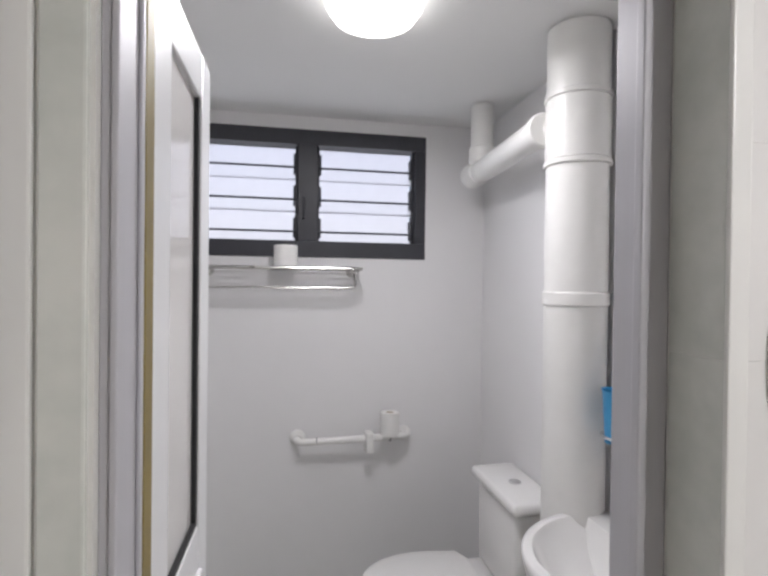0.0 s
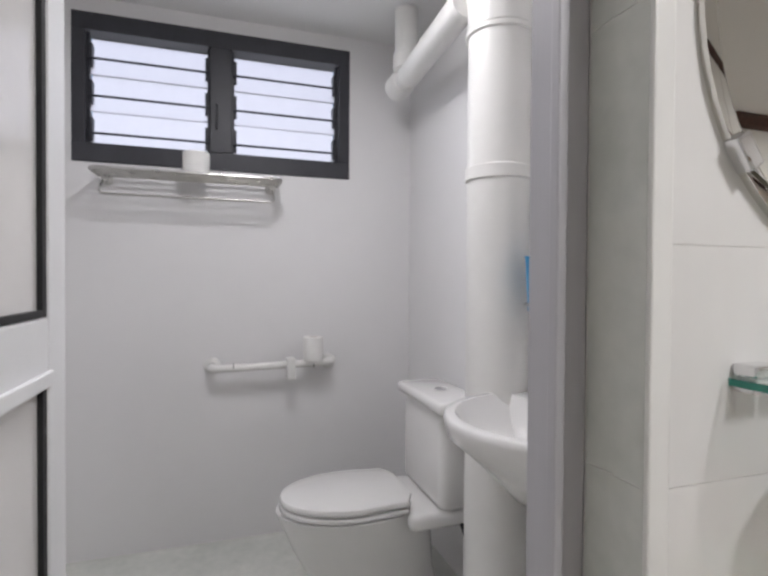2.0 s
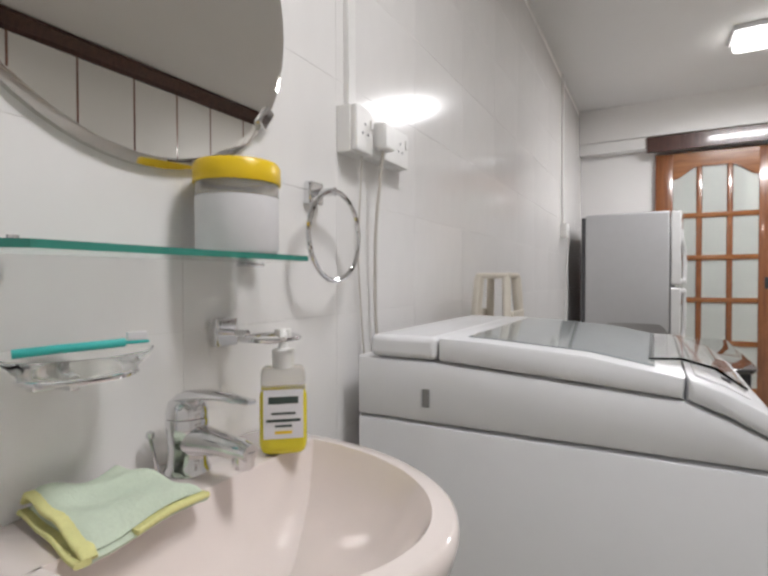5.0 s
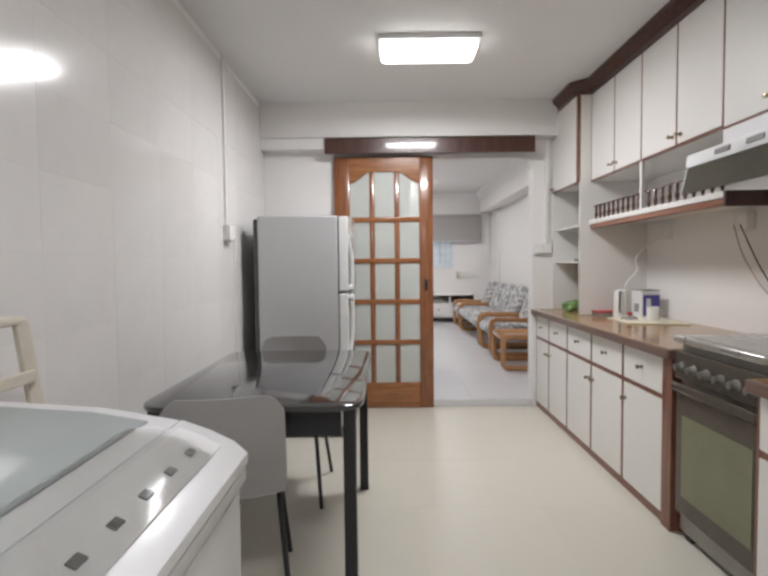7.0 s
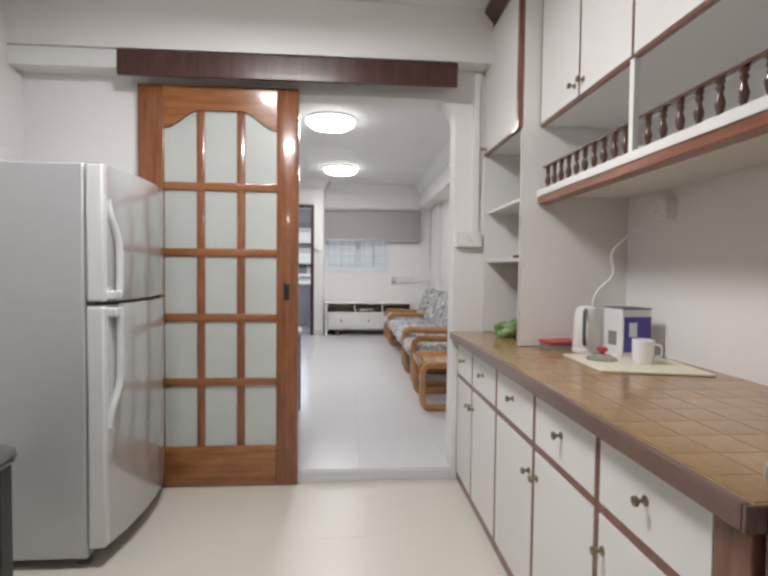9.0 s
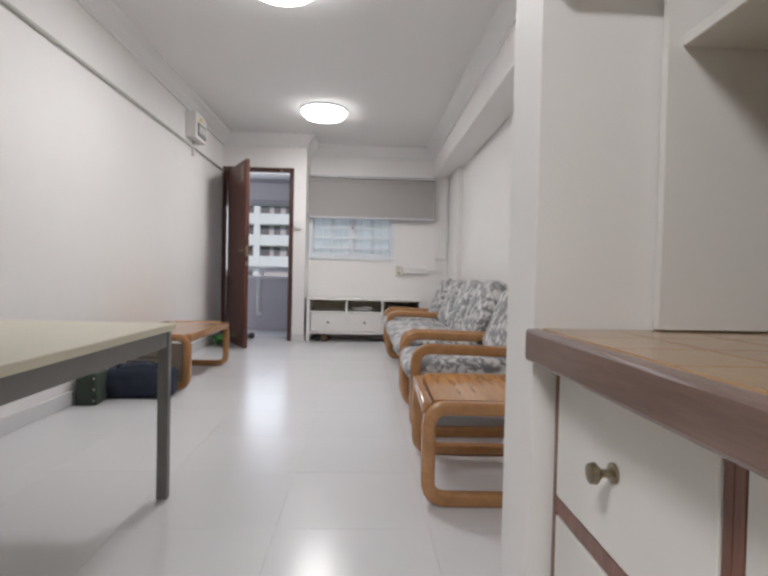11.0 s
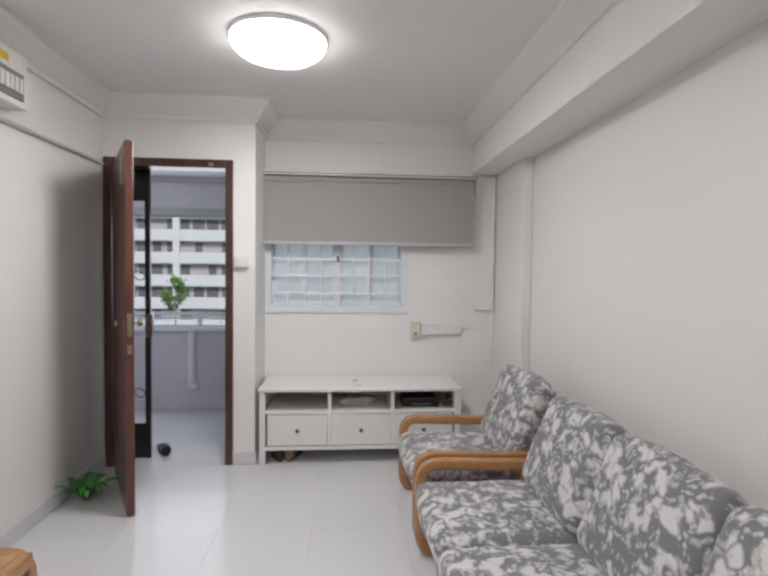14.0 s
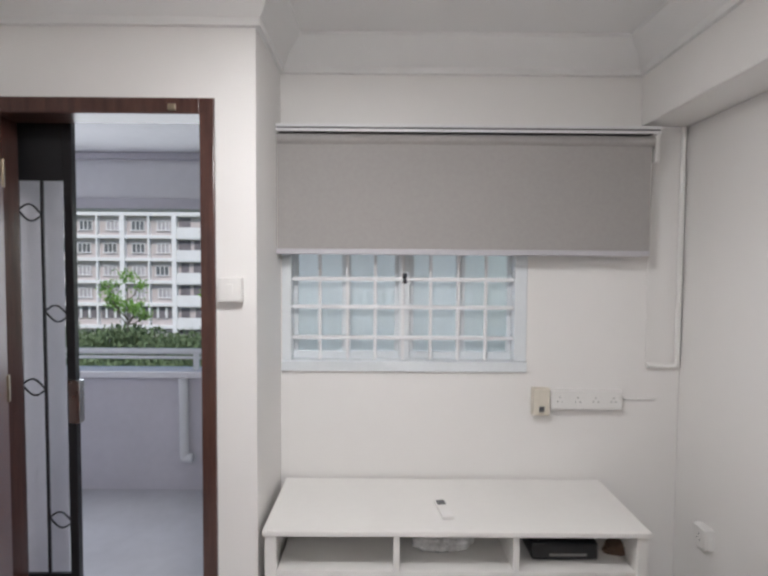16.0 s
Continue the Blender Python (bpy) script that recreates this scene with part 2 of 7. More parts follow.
FROSTBLUE = mat("ribbed_frosted_glass", (0.84, 0.92, 0.95), 0.4, trans=0.8, ior=1.35, var=0.05, scale=12, bump=0.2, bscale=90, stretch=(1, 1, 0.1))
FROSTDOOR = mat("frosted_door_glass", (0.7, 0.73, 0.69), 0.3, trans=0.35, ior=1.4, var=0.03, scale=6, bump=0.08, bscale=120)
BAGWHITE = mat("thin_white_bag", (0.82, 0.82, 0.8), 0.3, trans=0.35, var=0.04, scale=20)
CLEARPL = mat("clear_plastic", (0.86, 0.84, 0.8), 0.12, trans=0.8, ior=1.4, var=0.02)
LIDGLASS = mat("washer_lid_glass", (0.42, 0.46, 0.46), 0.08, trans=0.3, ior=1.45, var=0.03)
DIFFUSERL = glow("opal_diffuser", (1, 0.98, 0.96), 13.0)
DIFFUSER = glow("lamp_diffuser", (1, 0.98, 0.95), 5.0)


def floral():
    m = mat("grey_floral_fabric", (0.5, 0.5, 0.5), 0.92, var=0.05, scale=8, bump=0.15, bscale=260, sheen=0.2)
    nt = m.node_tree
    p = nt.nodes["Principled BSDF"]
    tc = nt.nodes.new("ShaderNodeTexCoord")
    nz = nt.nodes.new("ShaderNodeTexNoise")
    nz.inputs["Scale"].default_value, nz.inputs["Detail"].default_value = 11, 3
    nt.links.new(tc.outputs["Object"], nz.inputs[0])
    mixv = nt.nodes.new("ShaderNodeMixRGB")
    mixv.inputs[0].default_value = 0.16
    nt.links.new(tc.outputs["Object"], mixv.inputs[1]), nt.links.new(nz.outputs[1], mixv.inputs[2])
    v1 = nt.nodes.new("ShaderNodeTexVoronoi")
    v1.inputs["Scale"].default_value = 16.5
    v2 = nt.nodes.new("ShaderNodeTexVoronoi")
    v2.inputs["Scale"].default_value = 35
    for v in (v1, v2):
        nt.links.new(mixv.outputs[0], v.inputs[0])
    r1 = nt.nodes.new("ShaderNodeValToRGB")
    e = r1.color_ramp.elements
    e[0].position, e[0].color = 0.3, (0.62, 0.61, 0.6, 1)
    e[1].position, e[1].color = 0.52, (0.19, 0.19, 0.195, 1)
    r2 = nt.nodes.new("ShaderNodeValToRGB")
    e = r2.color_ramp.elements
    e[0].position, e[0].color = 0.25, (0.5, 0.49, 0.48, 1)
    e[1].position, e[1].color = 0.5, (0.15, 0.15, 0.155, 1)
    nt.links.new(v1.outputs["Distance"], r1.inputs[0]), nt.links.new(v2.outputs["Distance"], r2.inputs[0])
    mx = nt.nodes.new("ShaderNodeMixRGB")
    mx.blend_type, mx.inputs[0].default_value = "LIGHTEN", 1.0
    nt.links.new(r1.outputs[0], mx.inputs[1]), nt.links.new(r2.outputs[0], mx.inputs[2])
    nt.links.new(mx.outputs[0], p.inputs["Base Color"])
    return m


FLORAL = floral()

# ---------------------------------------------------------------- builders


def box(bm, x0, x1, y0, y1, z0, z1, bevel=0.0, seg=2):
    vs = [bm.verts.new((x, y, z)) for z in (z0, z1) for y in (y0, y1) for x in (x0, x1)]
    fs = [bm.faces.new([vs[i] for i in f]) for f in ((0, 2, 3, 1), (4, 5, 7, 6), (0, 1, 5, 4), (2, 6, 7, 3), (0, 4, 6, 2), (1, 3, 7, 5))]
    if bevel:
        edges = list({e for f in fs for e in f.edges})
        bmesh.ops.bevel(bm, geom=edges, offset=bevel, segments=seg, profile=0.5, affect="EDGES", clamp_overlap=True)
    return bm


def sweep(bm, pts, profile, closed=False, up=(0, 0, 1)):
    """A profile of (side, up) pairs carried along a line of points."""
    pts = [Vector(p) for p in pts]
    rings, n = [], len(pts)
    upv = Vector(up)
    for i, p in enumerate(pts):
        a = pts[i - 1] if i or closed else p
        b = pts[(i + 1) % n] if i < n - 1 or closed else p
        d = ((p - a).normalized() + (b - p).normalized())
        d = d.normalized() if d.length > 1e-6 else (b - a).normalized()
        side = d.cross(upv)
        if side.length < 1e-3:
            side = d.cross(Vector((0.0, 1.0, 0.0))) if abs(d.y) < 0.9 else d.cross(Vector((1.0, 0, 0)))
        side.normalize()
        vert = side.cross(d).normalized()
        k = 1.0
        if (i or closed) and (i < n - 1 or closed):
            c = (p - a).normalized().dot(d)
            k = 1 / max(0.5, c)
        rings.append([bm.verts.new(p + side * u * k + vert * v * k) for u, v in profile])
    m = len(profile)
    for i in range(n if closed else n - 1):
        r, s = rings[i], rings[(i + 1) % n]
        for j in range(m):
            bm.faces.new((r[j], r[(j + 1) % m], s[(j + 1) % m], s[j]))
    if not closed:
        bm.faces.new(list(reversed(rings[0])))
        bm.faces.new(rings[-1])
    bmesh.ops.recalc_face_normals(bm, faces=bm.faces)
    return bm


def circle(r, n=10):
    return [(r * math.cos(2 * math.pi * i / n), r * math.sin(2 * math.pi * i / n)) for i in range(n)]


def rrect(w, h, r=0.008, seg=3):
    out = []
    for cx, cy, a0 in ((w / 2 - r, h / 2 - r, 0), (-w / 2 + r, h / 2 - r, 90), (-w / 2 + r, -h / 2 + r, 180), (w / 2 - r, -h / 2 + r, 270)):
        for i in range(seg + 1):
            a = radians(a0 + 90 * i / seg)
            out.append((cx + r * math.cos(a), cy + r * math.sin(a)))
    return out


def tube(bm, pts, r, n=10, closed=False, up=(0, 0, 1)):
    return sweep(bm, pts, circle(r, n), closed, up)


def fillet(pts, r, seg=6, closed=False):
    """A line of points with its corners rounded."""
    pts = [Vector(p) for p in pts]
    out, n = [], len(pts)
    for i, p in enumerate(pts):
        if not closed and i in (0, n - 1):
            out.append(p)
            continue
        a, b = pts[i - 1], pts[(i + 1) % n]
        da, db = (a - p), (b - p)
        k = min(r, da.length * 0.49, db.length * 0.49)
        pa, pb = p + da.normalized() * k, p + db.normalized() * k
        for j in range(seg + 1):
            t = j / seg
            out.append(pa * (1 - t) ** 2 + p * 2 * t * (1 - t) + pb * t * t)
    return out


def lathe(bm, prof, n=24, c=(0, 0, 0), axis="z"):
    rings = []
    for r, z in prof:
        ring = []
        for i in range(n):
            a = 2 * math.pi * i / n
            v = (r * math.cos(a), r * math.sin(a), z)
            if axis == "x":
                v = (z, v[0], v[1])
            elif axis == "y":
                v = (v[0], z, v[1])
            ring.append(bm.verts.new((v[0] + c[0], v[1] + c[1], v[2] + c[2])))
        rings.append(ring)
    for a, b in zip(rings, rings[1:]):
        for i in range(n):
            bm.faces.new((a[i], a[(i + 1) % n], b[(i + 1) % n], b[i]))
    if prof[0][0] > 1e-5:
        bm.faces.new(list(reversed(rings[0])))
    if prof[-1][0] > 1e-5:
        bm.faces.new(rings[-1])
    bmesh.ops.remove_doubles(bm, verts=bm.verts, dist=1e-6)
    bmesh.ops.recalc_face_normals(bm, faces=bm.faces)
    return bm


def prism(bm, outline, z0, z1, axis="z", bevel=0.0):
    """A closed outline of pairs drawn out from z0 to z1 along an axis."""
    def at(u, v, w):
        return {"z": (u, v, w), "y": (u, w, v), "x": (w, u, v)}[axis]
    lo = [bm.verts.new(at(u, v, z0)) for u, v in outline]
    hi = [bm.verts.new(at(u, v, z1)) for u, v in outline]
    n = len(outline)
    fs = [bm.faces.new(lo), bm.faces.new(hi)]
    for i in range(n):
        fs.append(bm.faces.new((lo[i], lo[(i + 1) % n], hi[(i + 1) % n], hi[i])))
    bmesh.ops.recalc_face_normals(bm, faces=bm.faces)
    if bevel:
        edges = [e for f in fs[:2] for e in f.edges]
        bmesh.ops.bevel(bm, geom=edges, offset=bevel, segments=2, profile=0.5, affect="EDGES", clamp_overlap=True)
    return bm


def BM():
    return bmesh.new()


def part(name, bm, material, parent=None, label="", angle=35):
    me = bpy.data.meshes.new(name)
    bm.to_mesh(me)
    bm.free()
    me.polygons.foreach_set("use_smooth", [True] * len(me.polygons))
    for p in me.polygons:
        if len(p.vertices) > 4:
            p.use_smooth = False
    me.set_sharp_from_angle(angle=radians(angle))
    me.materials.append(material)
    ob = new(name, me)
    if parent is not None:
        ob.parent = parent
    return tagged(ob, label)


def pbox(name, b, material, parent=None, bevel=0.003, label="", seg=2):
    ob = part(name, box(BM(), *b, bevel=bevel, seg=seg), material, parent, label)
    for p in ob.data.polygons:
        if max(abs(p.normal.x), abs(p.normal.y), abs(p.normal.z)) > 0.9999:
            p.use_smooth = False
    return ob


def thing(name, x, y, z, label, category, rz=0.0, group="", kind=""):
    ob = new(name)
    ob.empty_display_size = 0.05
    ob.matrix_basis = pose(x, y, z, 0, 0, rz)
    return tagged(ob, label, category, group, kind)


def solid(name, bm, material, label, category, group="", kind=""):
    return tagged(part(name, bm, material), label, category, group, kind)


def struct(name, b, material, label, category, bevel=0.0):
    return tagged(pbox(name, b, material, None, bevel), label, category, kind="structure")


# ---------------------------------------------------------------- the setting
XL, XR, YB, YO = -0.93, 2.02, -2.2, 3.85      # kitchen: side walls, rear wall, wall with the sliding door
FL = 0.06                                      # living room floor
LX0, LX1, LY0, DY, WY = -0.70, 2.33, 3.98, 9.64, 10.10   # living room
KH, LH, BH = 2.55, 2.68, 2.42                  # ceilings
BX0, BY0, BY1 = -2.98, -2.1, -0.395            # bathroom
OX0, OX1, OH = 0.30, 1.34, 2.11                # opening to the living room

struct("floor_kitchen", (XL - 0.02, XR + 0.1, YB - 0.1, YO + 0.005, -0.15, -0.0006), FLOORG, "cream kitchen floor bedding", "floor")
struct("floor_living", (LX0 - 0.1, LX1 + 0.1, YO + 0.005, WY + 0.02, -0.15, FL - 0.002), FLOORLG, "white living room floor bedding with a raised kerb", "floor")
struct("floor_bathroom", (BX0 - 0.1, XL - 0.02, BY0 - 0.1, BY1 + 0.1, -0.15, 0.0), MARBLE, "grey tiled bathroom floor", "floor")
struct("ceiling_kitchen", (XL - 0.1, XR + 0.1, YB - 0.1, YO + 0.06, KH, KH + 0.12), CEIL, "white painted kitchen ceiling", "ceiling")
struct("ceiling_living", (LX0 - 0.1, LX1 + 0.1, LY0 - 0.07, WY + 0.12, LH, LH + 0.12), CEIL, "white painted living room ceiling", "ceiling")
struct("ceiling_bathroom", (BX0 - 0.1, XL - 0.11, BY0 - 0.1, BY1 + 0.1, BH, BH + 0.12), CEIL, "white painted bathroom ceiling", "ceiling")

# kitchen walls
DY0, DY1, DH = -1.585, -0.925, 2.12            # doorway to the bathroom
wl = BM()
box(wl, XL - 0.115, XL - 0.0008, DY1 + 0.0008, YO + 0.14, 0, KH)
box(wl, XL - 0.115, XL - 0.0008, YB - 0.1, DY0, 0, KH)
box(wl, XL - 0.115, XL - 0.0008, DY0, DY1 + 0.0008, DH, KH)
wall_west = tagged(part("wall_west", wl, GROUT), "white-tiled kitchen wall with a doorway to the bathroom", "wall", kind="structure")
struct("wall_east", (XR, XR + 0.12, YB - 0.1, YO + 0.14, 0, KH), WALL, "cream painted kitchen wall behind the worktop", "wall")
struct("wall_south", (XL - 0.1, XR + 0.1, YB - 0.12, YB, 0, KH), WALL, "plain cream kitchen wall", "wall")


def arch_wall(name):
    """The wall between the rooms, with a round-cornered opening."""
    bm = BM()
    r, top = 0.13, OH
    arch = [(OX0, 0.0)] + [(OX0 + r - r * math.cos(radians(a)), top - r + r * math.sin(radians(a))) for a in range(0, 91, 15)]
    arch += [(OX1 - r + r * math.sin(radians(a)), top - r + r * math.cos(radians(a))) for a in range(0, 91, 15)] + [(OX1, 0.0)]
    outline = [(LX0 - 0.34, 0), *arch, (LX1 + 0.12, 0), (LX1 + 0.12, LH), (LX0 - 0.34, LH)]
    prism(bm, outline, YO, LY0, "y")
    bmesh.ops.triangulate(bm, faces=[f for f in bm.faces if len(f.verts) > 4])
    return tagged(part(name, bm, WALL), "white plastered wall with a round-cornered opening", "wall", kind="structure")


wall_north = arch_wall("wall_north")
struct("beam_kitchen", (XL, XR, YO - 0.13, YO, 2.265, KH), WALL, "white beam above the sliding door", "beam", 0.004)
struct("ledge_kitchen", (XL, -0.4, YO - 0.12, YO, 2.17, 2.262), PVC, "white boxed duct under the beam", "duct", 0.004)
struct("kerb", (OX0, OX1, YO - 0.012, YO + 0.0, 0.0, FL - 0.004), FLOORL, "white tiled kerb at the opening", "kerb", 0.003)

# bathroom walls; the rear one has the window
WY0, WY1, WZ0, WZ1 = -1.93, -0.72, 1.72, 2.355
bw = BM()
box(bw, BX0 - 0.13, BX0, BY0 - 0.1, BY1 + 0.1, 0, WZ0)
box(bw, BX0 - 0.13, BX0, BY0 - 0.1, BY1 + 0.1, WZ1, BH)
box(bw, BX0 - 0.13, BX0, BY0 - 0.1, WY0, WZ0, WZ1)
box(bw, BX0 - 0.13, BX0, WY1, BY1 + 0.1, WZ0, WZ1)
tagged(part("wall_bath_west", bw, BATHWALL), "glossy white bathroom wall with a louvre window", "wall", kind="structure")
struct("wall_bath_north", (BX0, XL - 0.115, BY1, BY1 + 0.12, 0, BH), BATHWALL, "glossy white bathroom wall", "wall")
struct("wall_bath_south", (BX0, XL - 0.115, BY0 - 0.12, BY0, 0, BH), BATHWALL, "glossy white bathroom wall", "wall")

# living room walls
struct("wall_living_west", (LX0 - 0.12, LX0, LY0, DY + 0.2, 0, LH), WALL, "cream painted living room wall", "wall")
struct("wall_living_east", (LX1, LX1 + 0.12, LY0, WY + 0.12, 0, LH), WALL, "cream painted living room wall", "wall")
struct("column_living", (2.265, LX1, 9.43, WY, 0, 2.3), WALL, "cream painted corner column", "column", 0.006)
struct("beam_living", (2.05, LX1, LY0, WY, 2.3, LH), WALL, "cream painted beam along the wall", "beam", 0.006)
EX0, EX1, EH = -0.66, 0.19, 2.265              # entrance doorway
dw = BM()
box(dw, LX0, EX0, DY, DY + 0.14, 0, LH)
box(dw, EX1, 0.355, DY, WY + 0.12, 0, LH)
box(dw, EX0, EX1, DY, DY + 0.14, EH, LH)
tagged(part("wall_entrance", dw, WALL), "cream wall with the entrance doorway and a boxed-out pier", "wall", kind="structure")
VX0, VX1, VZ0, VZ1 = 0.36, 1.53, 1.135, 1.98     # living room window
vw = BM()
box(vw, 0.355, LX1, WY, WY + 0.12, 0, VZ0)
box(vw, 0.355, LX1, WY, WY + 0.12, VZ1, LH)
box(vw, 0.355, VX0, WY, WY + 0.12, VZ0, VZ1)
box(vw, VX1, LX1, WY, WY + 0.12, VZ0, VZ1)
tagged(part("wall_window", vw, WALL), "cream wall with a grilled window", "wall", kind="structure")


def cornice(name, pts):
    prof = [(0, 0), (0.11, 0), (0.11, -0.012), (0.085, -0.03), (0.055, -0.045), (0.035, -0.075), (0.02, -0.085), (0.02, -0.105), (0, -0.105)]
    bm = BM()
    sweep(bm, pts, [(-a, b) for a, b in prof])
    return tagged(part(name, bm, CEIL), "white moulded plaster cornice", "cornice", kind="structure")


cornice("trim_cornice", [(2.05, LY0, LH), (2.05, WY, LH), (0.355, WY, LH), (0.355, DY, LH), (LX0, DY, LH), (LX0, LY0, LH)])
struct("baseboard_west", (LX0, LX0 + 0.012, LY0, DY, FL, FL + 0.09), FLOORL, "white tiled skirting", "skirting", 0.003)
struct("baseboard_east", (LX1 - 0.012, LX1, LY0, 9.43, FL, FL + 0.09), FLOORL, "white tiled skirting", "skirting", 0.003)
struct("baseboard_pier", (EX1, 0.367, DY - 0.012, DY, FL, FL + 0.09), FLOORL, "white tiled skirting", "skirting", 0.003)

# the corridor outside
struct("corridor_floor", (-8, 8, WY + 0.0, 11.25, -0.25, FL - 0.03), CEMENTM, "grey cement corridor floor", "floor")
struct("threshold", (EX0, EX1, DY, WY + 0.0, -0.1, FL - 0.01), CEMENTL, "cement threshold", "floor")
struct("corridor_parapet", (-8, 8, 11.25, 11.37, -0.25, 0.84), CEMENT, "grey painted corridor parapet", "parapet", 0.008)
struct("corridor_coping", (-8, 8, 11.21, 11.41, 0.84, 0.885), CEMENTL, "white parapet coping", "parapet", 0.006)
struct("corridor_ceiling", (-8, 8, WY + 0.12, 11.6, 2.42, 2.95), CEMENTL, "grey corridor soffit", "ceiling")
struct("corridor_beam", (-8, 8, 11.3, 11.5, 2.03, 2.42), CEMENTL, "grey corridor edge beam", "beam")
# lip in the darker cement, so its colour carries the beam's underside shade
struct("corridor_shade_lip", (-8, 8, 11.275, 11.299, 2.03, 2.105), CEMENT, "grey lip along the corridor edge beam, coloured darker for its shaded underside", "beam", 0.004)
struct("wall_outside_left", (-8, -0.712, DY + 0.14, WY + 0.06, 0, 2.75), CEMENT, "plain corridor wall", "wall")
struct("wall_outside_right", (LX1, 8, WY, WY + 0.12, 0, 2.75), CEMENTL, "plain corridor wall", "wall")

# ---------------------------------------------------------------- doors and windows


def sliding_door():
    d = thing("sliding_door", -0.336, YO - 0.055, 0.004, "varnished teak sliding door with fifteen frosted panes", "door")
    W, H, T = 0.826, 2.115, 0.04
    part("stile", box(BM(), 0, 0.13, 0, T, 0, H, 0.004), WOODDOOR, d)
    part("stile", box(BM(), W - 0.115, W, 0, T, 0, H, 0.004), WOODDOOR, d)
    gx0, gx1 = 0.13, W - 0.115
    part("bottom_rail", box(BM(), gx0, gx1, 0, T, 0, 0.215, 0.004), WOODRAIL, d)
    cw = (gx1 - gx0)
    nx, mull = 3, 0.042
    pw = (cw - mull * 2) / 3
    # arched top rail
    top = []
    n = 24
    for i in range(n + 1):
        u = i / n
        x = gx0 + cw * u
        v = abs(u - 0.5) * 2
        z = 1.99 if v < 0.36 else 1.99 - 0.095 * (0.5 - 0.5 * math.cos(math.pi * (v - 0.36) / 0.64))
        top.append((x, z))
    part("top_rail", prism(BM(), top + [(gx1, H), (gx0, H)], 0, T, "y"), WOODRAIL, d)
    zs = [0.215, 0.56, 0.905, 1.25, 1.595]
    for z in zs[1:]:
        part("glazing_bar", box(BM(), gx0, gx1, 0.004, T - 0.004, z - 0.021, z + 0.021, 0.005), WOODRAIL, d)
    for i in (1, 2):
        x = gx0 + i * pw + (i - 1) * mull
        part("glazing_bar", box(BM(), x, x + mull, 0.005, T - 0.005, 0.215, 1.99, 0.005), WOODDOOR, d)
    for i in range(3):
        x = gx0 + i * (pw + mull)
        for j in range(5):
            z0 = zs[j] + (0.021 if j else 0)
            z1 = zs[j + 1] - 0.021 if j < 4 else 2.0
            part("pane", box(BM(), x - 0.004, x + pw + 0.004, 0.016, 0.022, z0 - 0.004, z1), FROSTDOOR, d)
    part("pull", box(BM(), W - 0.075, W - 0.045, -0.006, 0.004, 1.0, 1.09, 0.004), BLACKMET, d, "dark recessed pull")
    return d


sliding_door()
pel = thing("door_pelmet", 0.46, YO - 0.14, 2.13, "dark-stained wooden pelmet over the sliding door", "pelmet")
pbox("board", (-0.86, 0.86, 0, 0.02, 0, 0.125), WOODDARK, pel, 0.004)
pbox("cover", (-0.86, 0.86, 0.02, 0.14, 0.105, 0.125), WOODDARK, pel, 0.003)


def bathroom_door():
    # frame in the doorway
    f = thing("door_frame_bathroom", -1.02, -1.25, 0.0, "brushed aluminium bathroom door frame", "door frame")
    pbox("jamb", (-0.07, 0.0, 0.292, 0.325, 0, 2.06), ALU, f, 0.003)
    pbox("jamb_lip", (-0.012, 0.006, 0.279, 0.292, 0, 2.06), ALU, f, 0.003)
    pbox("jamb", (-0.012, 0.078, -0.335, -0.325, 0, 2.06), ALU, f, 0.002)
    pbox("jamb_bead", (0.066, 0.082, -0.3249, -0.318, 0, 2.06), ALU, f, 0.002)
    pbox("jamb_bead", (-0.012, -0.002, -0.3249, -0.32, 0, 2.06), ALU, f, 0.002)
    pbox("edge_strip", (-0.046, -0.0125, -0.335, -0.319, 0, 2.06), OCHRE, f, 0.002, "ochre painted strip")
    plate = pbox("strike_plate", (0.038, 0.078, -0.3249, -0.3165, 1.222, 1.262), WHITEMET, f, 0.001, "white strike plate")
    for z in (1.233, 1.252):
        k = BM()
        lathe(k, [(0.005, 0), (0.005, 0.0015), (0.003, 0.0025), (0, 0.0025)], 12, (0.057, -0.3165, z), "y")
        part("screw", k, STEEL, plate, "grey screw head")
    pbox("head", (-0.07, 0.0, -0.325, 0.292, 2.0, 2.06), ALU, f, 0.003)
    d = thing("bathroom_door", -1.068, -1.588, 0.02, "white folding bathroom door with acrylic panels, folded open", "door", rz=179.0)
    # leaf in the plane of local x, z
    L = 0.375
    for x0, x1 in ((0.0, 0.085), (0.3, L)):
        pbox("stile", (x0, x1, -0.017, 0.017, 0, 1.97), WHITEMET, d, 0.004)
    for z0, z1 in ((0, 0.08), (1.06, 1.145), (1.89, 1.97)):
        pbox("rail", (0.085, 0.3, -0.016, 0.016, z0, z1), WHITEMET, d, 0.004)
    pbox("ledge", (0.085, 0.3, -0.024, -0.016, 1.048, 1.07), WHITEMET, d, 0.003)
    for z0, z1 in ((0.08, 1.06), (1.145, 1.89)):
        pn = pbox("panel", (0.085, 0.3, -0.006, 0.006, z0, z1), ACRYL, d, 0.0)
        pbox("gasket", (0.284, 0.2995, -0.0135, -0.0061, z0 + 0.001, z1 - 0.001), BLACK, pn, 0.0, "black rubber gasket")
        pbox("gasket", (0.0855, 0.284, -0.0135, -0.0061, z0 + 0.001, z0 + 0.011), BLACK, pn, 0.0, "black rubber gasket")


bathroom_door()


